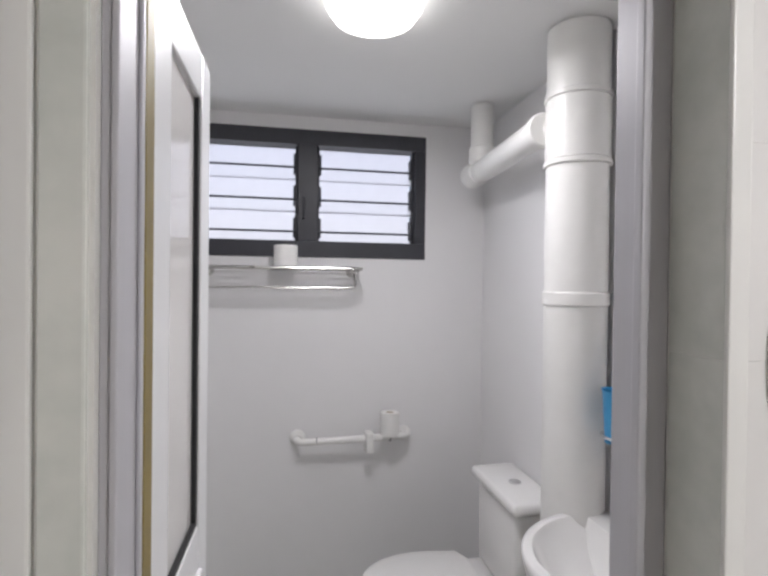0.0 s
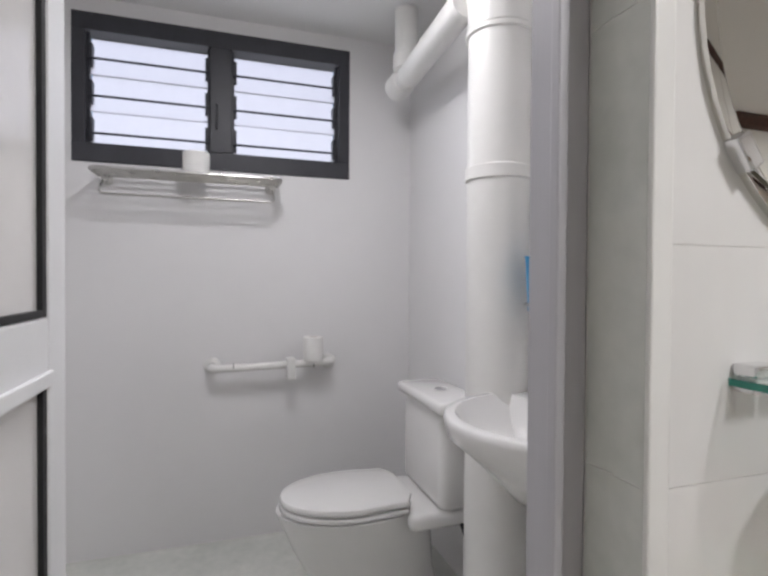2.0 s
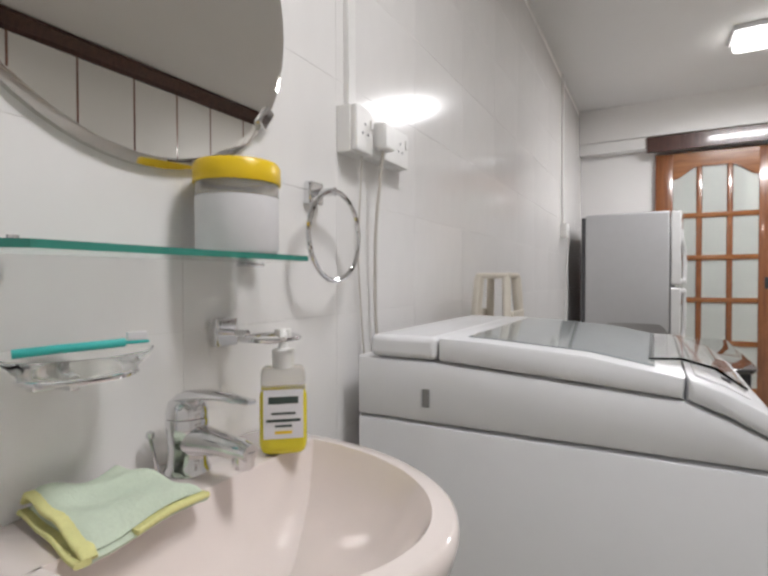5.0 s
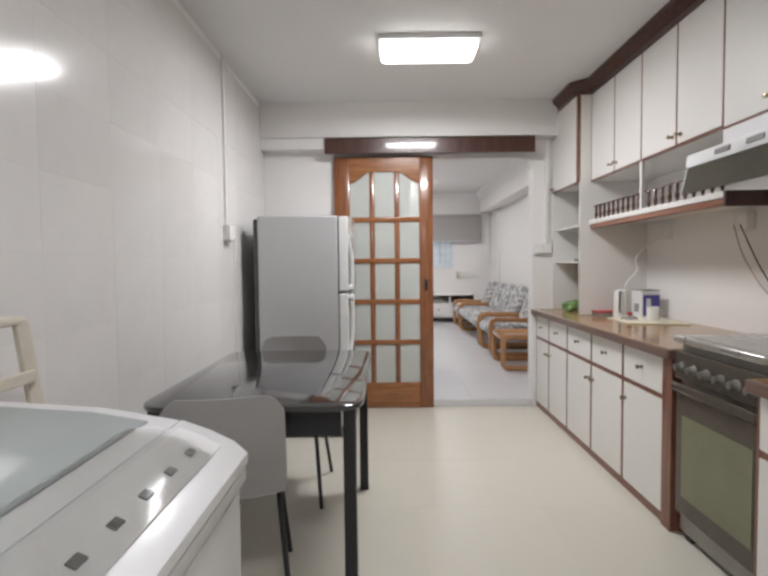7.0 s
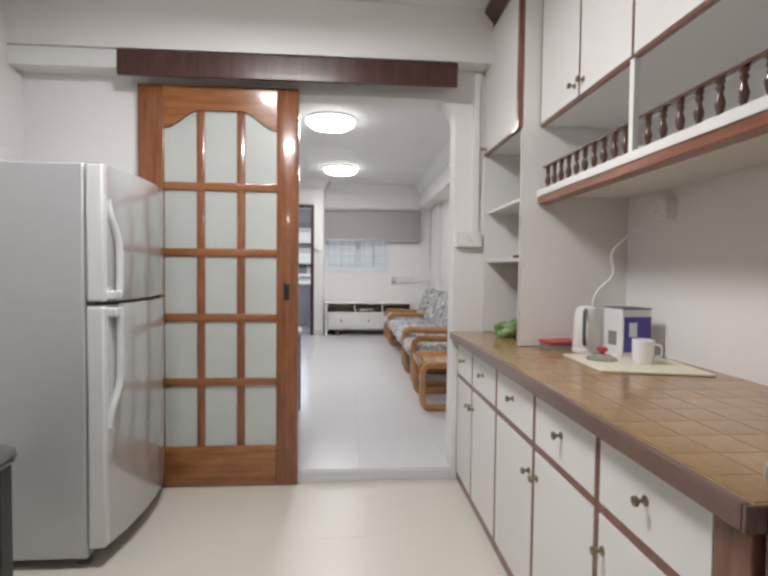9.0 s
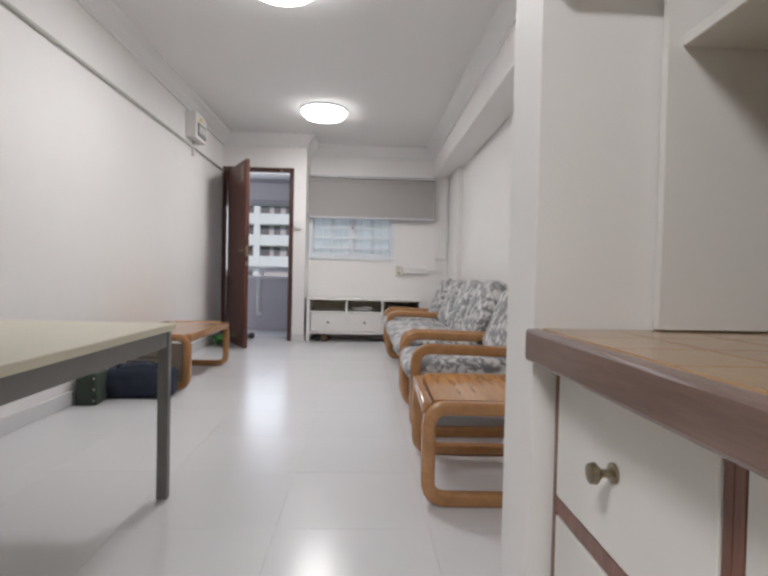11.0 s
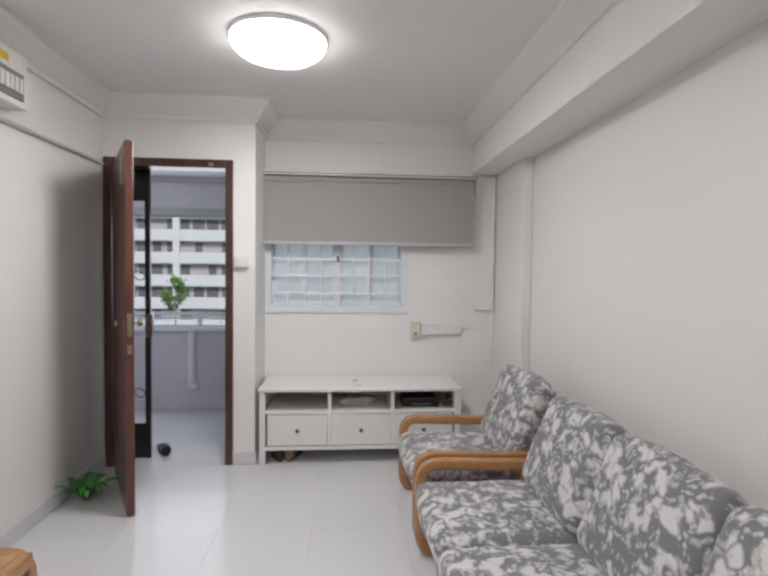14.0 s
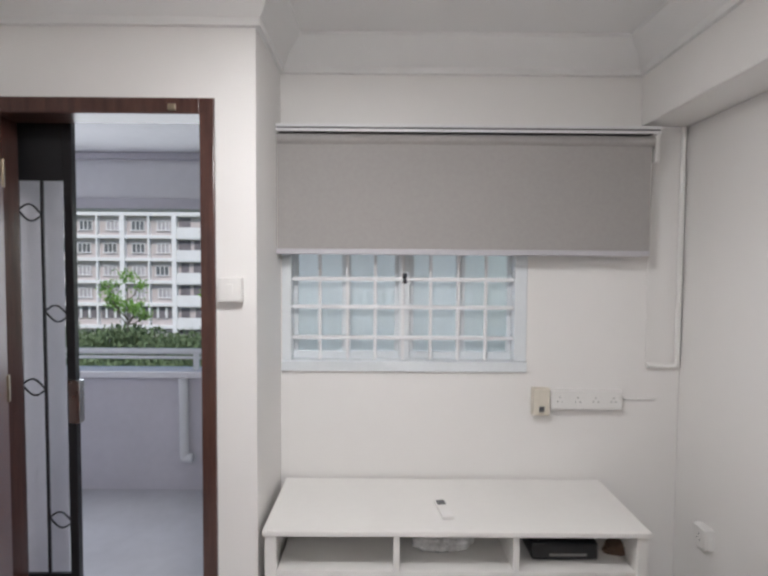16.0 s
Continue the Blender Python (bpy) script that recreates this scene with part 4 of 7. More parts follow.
def tap():
    t = thing("basin_tap", XL + 0.056, -0.568, 0.83, "chrome single-lever mixer tap on the basin", "tap")

    def loft(rings):
        """Ellipses across x, each (x, z, half width, half height)."""
        bm, n = BM(), 20
        rs = [[bm.verts.new((x, w * math.cos(2 * math.pi * i / n), z + h * math.sin(2 * math.pi * i / n))) for i in range(n)] for x, z, w, h in rings]
        for a, b in zip(rs, rs[1:]):
            for i in range(n):
                bm.faces.new((a[i], a[(i + 1) % n], b[(i + 1) % n], b[i]))
        bm.faces.new(rs[0])
        bm.faces.new(rs[-1])
        bmesh.ops.recalc_face_normals(bm, faces=bm.faces)
        return bm
    b = BM()
    lathe(b, [(0.03, 0), (0.03, 0.005), (0.026, 0.012), (0.0245, 0.035), (0.027, 0.055), (0.0275, 0.07), (0.026, 0.0745)], 28)
    part("body", b, CHROME, t)
    part("spout", loft([(0.0, 0.044, 0.023, 0.024), (0.03, 0.047, 0.021, 0.019), (0.065, 0.047, 0.017, 0.0145), (0.1, 0.045, 0.015, 0.012), (0.112, 0.043, 0.013, 0.01)]), CHROME, t)
    n = BM()
    lathe(n, [(0.0, 0.024), (0.0125, 0.024), (0.014, 0.027), (0.014, 0.044), (0, 0.046)], 20, (0.1, 0, 0))
    part("nozzle", n, CHROME, t)
    c = BM()
    lathe(c, [(0.0265, 0.0755), (0.0268, 0.082), (0.023, 0.095), (0.014, 0.103), (0, 0.105)], 28)
    lever = part("lever", c, CHROME, t)
    part("grip", loft([(-0.016, 0.092, 0.014, 0.008), (0.0, 0.1, 0.02, 0.009), (0.03, 0.107, 0.018, 0.0065), (0.07, 0.108, 0.014, 0.0045), (0.108, 0.106, 0.012, 0.0035), (0.114, 0.1055, 0.008, 0.002)]), CHROME, lever)
    k = BM()
    tube(k, [(-0.03, -0.022, 0.0), (-0.034, -0.03, 0.048)], 0.0028, 8)
    lathe(k, [(0, 0.046), (0.0055, 0.049), (0.0055, 0.056), (0, 0.059)], 12, (-0.034, -0.03, 0))
    part("pop_up_rod", k, CHROME, t)


tap()


def soap_bottle():
    b = thing("soap_bottle", XL + 0.118, -0.447, 0.83, "clear pump bottle of yellow hand soap with a white label", "soap bottle", rz=40)
    o = BM()
    box(o, -0.032, 0.032, -0.022, 0.022, 0.09, 0.127, 0.009, 4)
    part("body", o, CLEARPL, b)
    o = BM()
    box(o, -0.034, 0.034, -0.024, 0.024, 0.001, 0.1, 0.015, 4)
    part("soap", o, YELLOWLIQ, b, "yellow liquid soap")
    o = BM()
    lathe(o, [(0.016, 0.124), (0.0155, 0.134), (0.016, 0.136), (0.016, 0.152), (0.007, 0.155), (0.005, 0.17), (0.012, 0.172), (0.012, 0.182), (0.0, 0.184)], 20)
    part("pump", o, PLASTIC, b, "white pump head")
    o = BM()
    tube(o, [(0, 0, 0.178), (0.0, -0.035, 0.178), (0.0, -0.042, 0.172)], 0.005, 8)
    part("nozzle", o, PLASTIC, b)
    pbox("label", (-0.028, 0.028, -0.0256, -0.0246, 0.028, 0.098), CARD, b, 0, "white printed label")
    for i, (w, z, hh) in enumerate(((0.017, 0.064, 0.003), (0.024, 0.054, 0.004), (0.012, 0.046, 0.003))):
        pbox("print", (-w, w, -0.0262, -0.0257, z - hh / 2, z + hh / 2), INK, b, 0)
    pbox("print", (-0.012, 0.012, -0.0262, -0.0257, 0.035, 0.039), YELLOW, b, 0)
    pbox("logo", (-0.021, 0.021, -0.0262, -0.0257, 0.078, 0.088), INK, b, 0)


soap_bottle()


def cloth():
    t = thing("cleaning_cloth", 0, 0, 0, "pale green cloth with yellow hem folded on the basin", "cloth")
    A, B, C, D = Vector((-0.918, -0.742)), Vector((-0.905, -0.647)), Vector((-0.785, -0.612)), Vector((-0.775, -0.765))

    def at(u, v, lift):
        p = A * (1 - u) * (1 - v) + B * u * (1 - v) + C * u * v + D * (1 - u) * v
        e = min(u, 1 - u, v, 1 - v)
        z = 0.0335 - 0.012 * v + 0.004 * math.sin(7 * u + 4 * v) + 0.003 * math.sin(13 * v - 5 * u) - 0.014 * max(0, 1 - e / 0.12) ** 2
        return Vector((p.x, p.y, 0.83 + z * lift))

    def layer(name, lift, inset):
        c = BM()
        nx, ny = 24, 20
        vs = [[c.verts.new(at(inset + (1 - 2 * inset) * i / nx, inset * 0.5 + (1 - inset) * j / ny, lift)) for i in range(nx + 1)] for j in range(ny + 1)]
        for j in range(ny):
            for i in range(nx):
                c.faces.new((vs[j][i], vs[j][i + 1], vs[j + 1][i + 1], vs[j + 1][i]))
        bmesh.ops.recalc_face_normals(c, faces=c.faces)
        bmesh.ops.solidify(c, geom=c.faces[:], thickness=0.005)
        return part(name, c, CLOTHG, t, angle=70)
    layer("lower_fold", 0.55, 0.0)
    layer("upper_fold", 1.0, 0.05)
    for pts in ([at(0.04, i / 16, 0.98) for i in range(17)], [at(0.35 + 0.62 * i / 16, 0.985, 0.8) for i in range(17)], [at(0.0, i / 16, 0.5) for i in range(17)]):
        h = BM()
        sweep(h, pts, rrect(0.015, 0.006, 0.0025))
        part("hem", h, CLOTHY, t, "yellow hem")


cloth()


def soap_dish():
    d = thing("soap_dish", XL, -0.715, 1.0, "clear glass soap dish in a chrome wall mount", "soap dish")
    b = BM()
    lathe(b, [(0, -0.02), (0.03, -0.02), (0.046, -0.012), (0.06, 0.006), (0.062, 0.01), (0.058, 0.009), (0.043, -0.008), (0.028, -0.015), (0, -0.015)], 32, (0.07, 0, 0))
    for v in b.verts:
        v.co.y *= 1.2
    part("dish", b, THINGLASS, d)
    r = BM()
    tube(r, [(0.07 + 0.047 * math.cos(a), 0.057 * math.sin(a), -0.014) for a in [2 * math.pi * i / 24 for i in range(24)]], 0.0025, 8, True)
    part("ring", r, CHROME, d)
    pbox("mount", (0, 0.016, -0.02, 0.02, -0.036, -0.01), CHROME, d, 0.003)
    pbox("arm", (0.012, 0.06, -0.006, 0.006, -0.032, -0.022), CHROME, d, 0.002)
    t = thing("toothbrush", XL + 0.05, -0.77, 1.013, "teal toothbrush lying across the soap dish", "toothbrush", rz=66)
    h = BM()
    sweep(h, [(0.0, 0, 0), (0.04, 0, 0.002), (0.075, 0, 0.003), (0.1, 0, 0.004)], rrect(0.013, 0.009, 0.004))
    part("handle", h, TEAL, t)
    pbox("head", (0.1, 0.124, -0.005, 0.005, 0.002, 0.006), TEAL, t, 0.002)
    pbox("bristles", (0.102, 0.122, -0.0045, 0.0045, 0.006, 0.015), CARD, t, 0.001, "white bristles")


soap_dish()


def towel_ring(y, z, r, flat, label):
    t = thing("towel_ring", XL, y, z, label, "towel ring")
    pbox("mount", (0, 0.018, -0.022, 0.022, -0.022, 0.022), CHROME, t, 0.004)
    a = BM()
    tube(a, [(0.01, 0, 0), (0.06, 0, 0)], 0.005 if flat else 0.008, 10)
    part("arm", a, CHROME, t)
    b = BM()
    if flat:
        pts = [(0.06 + r + r * math.cos(u), r * 1.05 * math.sin(u), -0.004) for u in [2 * math.pi * i / 40 for i in range(40)]]
    else:
        pts = [(0.06, r * math.sin(u), -r + r * math.cos(u)) for u in [2 * math.pi * i / 40 for i in range(40)]]
    tube(b, pts, 0.0035 if flat else 0.005, 8, True, up=(1, 0, 0) if not flat else (0, 0, 1))
    part("ring", b, CHROME, t)


towel_ring(-0.222, 1.253, 0.085, False, "chrome towel ring hanging on the tiled wall")
towel_ring(-0.458, 1.004, 0.042, True, "chrome tumbler ring on the tiled wall")


def washer():
    w = thing("washing_machine", -0.53, 0.182, 0.0, "white top-loading washing machine with a glass lid", "washing machine")
    # local x out from the wall, y along it
    x0, x1, y0, y1 = -0.35, 0.35, -0.31, 0.31
    prof = [(x0, 0.03), (x1, 0.03), (x1, 0.8), (x0, 0.8)]
    part("body", prism(BM(), prof, y0, y1, "y", 0.012), WASHER, w)
    prof = [(x0, 0.804), (x1, 0.804), (x1 + 0.012, 0.82), (x1 + 0.012, 0.843), (0.3, 0.872), (0.242, 0.895), (0.0, 0.912), (-0.17, 0.923), (x0, 0.925)]
    part("top_cover", prism(BM(), prof, y0 + 0.002, y1 - 0.002, "y", 0.008), WASHER, w)
    prof = [(-0.168, 0.9265), (0.022, 0.914), (0.24, 0.898), (0.2425, 0.932), (0.1, 0.957), (-0.066, 0.969), (-0.168, 0.973)]
    part("lid", prism(BM(), prof, y0, y1, "y", 0.009), WASHER, w)
    prof = [(0.2445, 0.8975), (0.302, 0.8755), (x1 + 0.006, 0.848), (x1 + 0.016, 0.852), (x1 + 0.016, 0.87), (x1 - 0.008, 0.892), (0.295, 0.915), (0.2455, 0.9325)]
    part("front_rim", prism(BM(), prof, y0, y1, "y", 0.009), WASHER, w)
    prof = [(-0.12, 0.968), (0.1, 0.954), (0.2, 0.934), (0.2, 0.9425), (0.1, 0.9595), (-0.066, 0.9712), (-0.12, 0.9735)]
    part("lid_window", prism(BM(), prof, y0 + 0.045, y1 - 0.045, "y"), LIDGLASS, w, "dark lid window")
    prof = [(0.19, 0.946), (0.24, 0.95), (0.29, 0.937), (0.335, 0.905), (0.333, 0.902), (0.288, 0.933), (0.239, 0.946), (0.19, 0.943)]
    part("lid_handle", prism(BM(), prof, y0 + 0.1, y1 - 0.1, "y"), THINGLASS, w, "clear plastic lid handle")
    pbox("rear_panel", (x0 + 0.032, -0.172, y0, y1, 0.9265, 0.972), WASHER, w, 0.012, seg=3)
    sl = prism(BM(), [(0.256, 0.925), (0.294, 0.91), (x1 - 0.02, 0.893), (x1 - 0.018, 0.899), (0.296, 0.9185), (0.258, 0.932)], y0 + 0.05, y1 - 0.05, "y", 0.001)
    panel = part("control_panel", sl, CARD, w, "pale grey control panel")
    for k in range(6):
        b = pbox("button", (-0.007, 0.007, -0.011, 0.011, 0, 0.004), MGREY if k % 3 else DGREY, panel, 0.0015)
        b.matrix_basis = pose(0.305, y0 + 0.12 + k * 0.075, 0.912, 0, 24, 0)
    pbox("hole_plug", (-0.2, -0.185, y0 - 0.002, y0, 0.835, 0.87), MGREY, w, 0.001)
    for sx in (-0.28, 0.28):
        for sy in (-0.24, 0.24):
            f = BM()
            lathe(f, [(0.022, 0), (0.022, 0.012), (0.014, 0.016), (0.014, 0.032)], 12, (sx, sy, 0))
            part("foot", f, BLACK, w)


washer()


def plastic_stool():
    s = thing("plastic_stool", -0.8, 0.66, 0.0, "tall cream plastic stool standing beside the washing machine", "stool")
    part("seat", prism(BM(), [(-0.055, -0.075), (0.055, -0.075), (0.055, 0.075), (-0.055, 0.075)], 1.085, 1.105, "z", 0.008), CREAMPL, s)
    for sx in (-1, 1):
        for sy in (-1, 1):
            b = BM()
            sweep(b, [(sx * 0.1, sy * 0.2, 0), (sx * 0.045, sy * 0.065, 1.09)], rrect(0.025, 0.03, 0.006))
            part("leg", b, CREAMPL, s)
    for z, w in ((0.4, 0.14), (0.95, 0.075)):
        for sx in (-1, 1):
            pbox("brace", (sx * 0.065 - 0.006, sx * 0.065 + 0.006, -w, w, z, z + 0.03), CREAMPL, s, 0.004)


plastic_stool()

# ---------------------------------------------------------------- kitchen furniture


def knob(parent, x, y, z):
    """A small brass knob that points to -x."""
    k = BM()
    lathe(k, [(0.011, 0), (0.011, -0.003), (0.0045, -0.006), (0.0045, -0.014), (0.0115, -0.021), (0.0105, -0.027), (0, -0.03)], 14, (x, y, z), "x")
    return part("knob", k, BRASS, parent, "aged brass knob")


CF, CT = 1.37, 0.833       # cabinet fronts, worktop height


def base_unit(y0, y1, front, depth, knob_side, drawer=True):
    c = thing("base_cabinet", front, (y0 + y1) / 2, 0.0, "cream laminate base cabinet with reddish wood edging", "cabinet", group="base cabinets")
    h = (y1 - y0) / 2
    zt = CT - 0.047
    pbox("carcass", (0.022, depth, -h, h, 0.03, zt), CABIN, c, 0)
    pbox("plinth", (0.004, 0.022, -h, h, 0.0, 0.045), TRIMWOOD, c, 0.002)
    for yy in (-h, h - 0.011):
        pbox("edging", (0.001, 0.022, yy, yy + 0.011, 0.045, zt), TRIMWOOD, c, 0.001)
    zs = 0.585
    pbox("edging", (0.001, 0.022, -h + 0.011, h - 0.011, zs - 0.004, zs + 0.018), TRIMWOOD, c, 0.001)
    pbox("door", (0.0, 0.018, -h + 0.013, h - 0.013, 0.048, zs - 0.006), LAMINATE, c, 0.002)
    pbox("drawer_front", (0.0, 0.018, -h + 0.013, h - 0.013, zs + 0.02, zt - 0.004), LAMINATE, c, 0.002)
    knob(c, 0.0, 0, (zs + zt) / 2 + 0.01)
    knob(c, 0.0, knob_side * (h - 0.035), zs - 0.09)
    return c


ys = [3.845, 3.51, 3.11, 2.69, 2.27, 1.865]
for i in range(5):
    base_unit(ys[i + 1], ys[i], CF, XR - CF, (-1, 1, -1, 1, 1)[i])
endb = pbox("cabinet_end_panel", (CF - 0.01, XR, 1.785, 1.862, 0.0, CT - 0.048), TRIMWOOD, None, 0.003)
tagged(endb, "reddish wood end panel beside the cooker", "panel")
ys2 = [1.19, 0.75, 0.31, -0.13, -0.57]
for i in range(4):
    base_unit(ys2[i + 1], ys2[i], 1.30, XR - 1.30, (-1, 1, -1, 1)[i])


def worktop(name, x0, y0, y1, label):
    w = thing(name, (x0 + XR) / 2, (y0 + y1) / 2, CT - 0.045, label, "worktop")
    hx, hy = (XR - x0) / 2, (y1 - y0) / 2
    pbox("slab", (-hx + 0.022, hx, -hy, hy, 0, 0.042), CGROUT, w, 0)
    pbox("front_edge", (-hx, -hx + 0.021, -hy, hy, 0, 0.044), GREYTRIM, w, 0.005)
    pbox("end_edge", (-hx + 0.002, hx, -hy - 0.008, -hy - 0.0005, 0, 0.043), GREYTRIM, w, 0.003)
    return w


wt1 = worktop("worktop", 1.325, 1.768, 3.845, "brown tiled worktop with a wooden front edge")
wt2 = worktop("worktop", 1.265, -0.6, 1.2, "brown tiled worktop with a wooden front edge")


def cooker():
    c = thing("cooker", 1.358, 1.488, 0.0, "freestanding gas cooker with a steel lid and dark control panel", "cooker")
    c.matrix_basis = c.matrix_basis @ Matrix.Diagonal((1, 1, 1.04, 1))
    hy, D = 0.27, 0.6
    pbox("body", (0.03, D + 0.04, -hy, hy, 0.03, 0.845), OVEN, c, 0.006)
    pbox("oven_door", (0.0, 0.03, -hy + 0.01, hy - 0.01, 0.12, 0.63), OVENDARK, c, 0.008)
    pbox("door_window", (-0.003, 0.001, -hy + 0.06, hy - 0.06, 0.2, 0.54), mat("oven_glass", (0.2, 0.2, 0.13), 0.08, 0.3, var=0.08), c, 0.002, "greenish reflective oven glass")
    pbox("door_handle", (-0.03, -0.008, -hy + 0.02, hy - 0.02, 0.64, 0.675), OVENDARK, c, 0.008)
    pbox("control_panel", (-0.002, 0.04, -hy, hy, 0.685, 0.8), OVENDARK, c, 0.006)
    for i in range(6):
        k = BM()
        lathe(k, [(0.02, 0), (0.021, -0.006), (0.016, -0.012), (0.014, -0.034), (0, -0.035)], 16, (-0.002, -hy + 0.06 + i * 0.084, 0.74), "x")
        part("knob", k, OVEN, c, "metal control knob")
    pbox("front_rail", (-0.014, 0.0095, -hy + 0.003, hy - 0.003, 0.836, 0.866), STEEL, c, 0.009, "bright steel rail", 3)
    pbox("hob_lid", (0.01, D + 0.02, -hy + 0.004, hy - 0.004, 0.85, 0.868), HOBLID, c, 0.006)
    for x in (0.06, 0.54):
        for y in (-0.22, 0.22):
            pbox("foot", (x - 0.02, x + 0.02, y - 0.02, y + 0.02, 0, 0.03), BLACK, c, 0.003)


cooker()
UF, UB = 1.60, 1.815


def wall_unit(y0, y1, zb, side):
    c = thing("wall_cabinet", UF, (y0 + y1) / 2, zb, "cream laminate wall cabinet door with brown edging", "cabinet", group="wall cabinets")
    h, H = (y1 - y0) / 2, 2.44 - zb
    pbox("carcass", (0.02, XR - UF, -h, h, 0, H), LAMINATE, c, 0)
    pbox("door", (0.0, 0.018, -h + 0.007, h - 0.007, 0.008, H - 0.004), LAMINATE, c, 0.002)
    for yy in (-h, h - 0.006):
        pbox("edging", (0.001, 0.02, yy, yy + 0.006, 0, H), TRIMWOOD, c, 0.0)
    pbox("edging", (0.001, 0.02, -h, h, -0.004, 0.006), TRIMWOOD, c, 0.0)
    knob(c, 0.0, side * (h - 0.035), 0.055)


uys = [3.28, 2.91, 2.56, 2.2, 1.84]
for i in range(4):
    wall_unit(uys[i + 1], uys[i], UB, (-1, 1)[i % 2])
for i, (a, b2) in enumerate(((1.84, 1.525), (1.525, 1.18))):
    wall_unit(b2, a, 1.805, (-1, 1)[i % 2])
for i in range(6):
    wall_unit(1.18 - 0.38 * (i + 1), 1.18 - 0.38 * i, UB, (-1, 1)[i % 2])


def crown():
    c = thing("trim_crown", UF, 0, 2.44, "dark brown moulded crown on the wall cabinets", "moulding", kind="structure")
    prof = [(0.0, 0.0), (0.0, 0.03), (0.045, 0.08), (0.045, 0.1), (-0.02, 0.1), (-0.02, 0.0)]
    b = BM()
    pts = [(-0.095, 3.845, 0), (-0.095, 3.36, 0), (0.0, 3.26, 0), (0.0, -1.1, 0)]
    sweep(b, pts, prof)
    part("moulding", b, WOODDARK, c)


crown()
side_pan = thing("cabinet_side_panel", 1.525, 3.293, CT + 0.001, "cream laminate side panel between worktop and crown", "panel")
pbox("panel", (0.0, XR - 1.525, -0.009, 0.009, 0, 2.44 - CT - 0.001), LAMINATE, side_pan, 0.002)
pbox("edging", (-0.004, -0.0003, -0.009, 0.009, 0, 0.97), CABIN, side_pan, 0.001, "pale front edging")



def nook():
    c = thing("corner_shelf_unit", 1.505, 3.573, CT + 0.001, "cream open corner shelves with a cupboard above", "shelf unit")
    y0, y1, D, H = -0.269, 0.27, XR - 1.505, 2.44 - CT - 0.001
    pbox("back", (D - 0.012, D, y0, y1, 0, H), LAMINATE, c, 0)
    pbox("side", (0.0, D - 0.012, y1 - 0.014, y1, 0, H), LAMINATE, c, 0.001)
    pbox("side", (0.03, D - 0.012, y0, y0 + 0.014, 0, H), LAMINATE, c, 0.001)
    for z in (0.383, 0.652):
        pbox("shelf", (0.02, D - 0.012, y0 + 0.014, y1 - 0.014, z, z + 0.016), LAMINATE, c, 0.002)
    pbox("cupboard", (0.02, D - 0.012, y0 + 0.014, y1 - 0.014, 0.98, H), LAMINATE, c, 0)
    pbox("door", (-0.002, 0.018, y0 + 0.006, y1, 0.98, H), LAMINATE, c, 0.002)
    pbox("edging", (-0.004, 0.018, y0 - 0.02, y0 + 0.005, 0.975, H), TRIMWOOD, c, 0.001)
    pbox("edging", (-0.003, 0.018, y0 + 0.006, y1, 0.97, 0.98), TRIMWOOD, c, 0.0)
    knob(c, -0.002, y1 - 0.04, 1.0)


nook()


def spindle_shelf():
    s = thing("spindle_shelf", 1.6, 2.56, 1.5, "white plate shelf with a turned wooden gallery rail", "shelf")
    y0, y1 = -0.75, 0.72
    pbox("board", (0.0, XR - 1.6, y0, y1, 0.006, 0.028), LAMINATE, s, 0.002)
    pbox("front_edge", (-0.012, 0.0, y0, y1, 0.0, 0.03), LAMINATE, s, 0.003)
    pbox("underside_edge", (-0.006, 0.05, y0, y1, -0.03, 0.002), VALANCE, s, 0.004, "reddish wood valance")
    pbox("end_edge", (-0.012, XR - 1.6, y0 - 0.02, y0, -0.04, 0.03), WOODDARK, s, 0.003)
    pbox("divider", (0.0, 0.02, -0.012, 0.012, 0.03, UB - 1.5 - 0.002), LAMINATE, s, 0.002)
    sp = None
    prof = [(0.009, 0), (0.0095, 0.006), (0.006, 0.014), (0.0105, 0.03), (0.012, 0.042), (0.008, 0.056), (0.006, 0.066), (0.01, 0.076), (0.007, 0.084), (0.011, 0.092), (0.009, 0.098)]
    mesh = None
    for a, b in ((y0 + 0.02, -0.02), (0.025, y1 - 0.01)):
        n = 10
        for i in range(n):
            y = a + (b - a) * (i + 0.5) / n
            if mesh is None:
                k = BM()
                lathe(k, prof, 10)
                sp = part("spindle", k, SPINDLE, s, "turned dark wood spindle")
                mesh = sp.data
            else:
                sp = new("spindle", mesh)
                sp.parent = s
                tagged(sp, "turned dark wood spindle")
            sp.location = (0.022, y, 0.028)
        pbox("gallery_rail", (0.012, 0.032, a, b, 0.126, 0.136), SPINDLE, s, 0.003)


spindle_shelf()


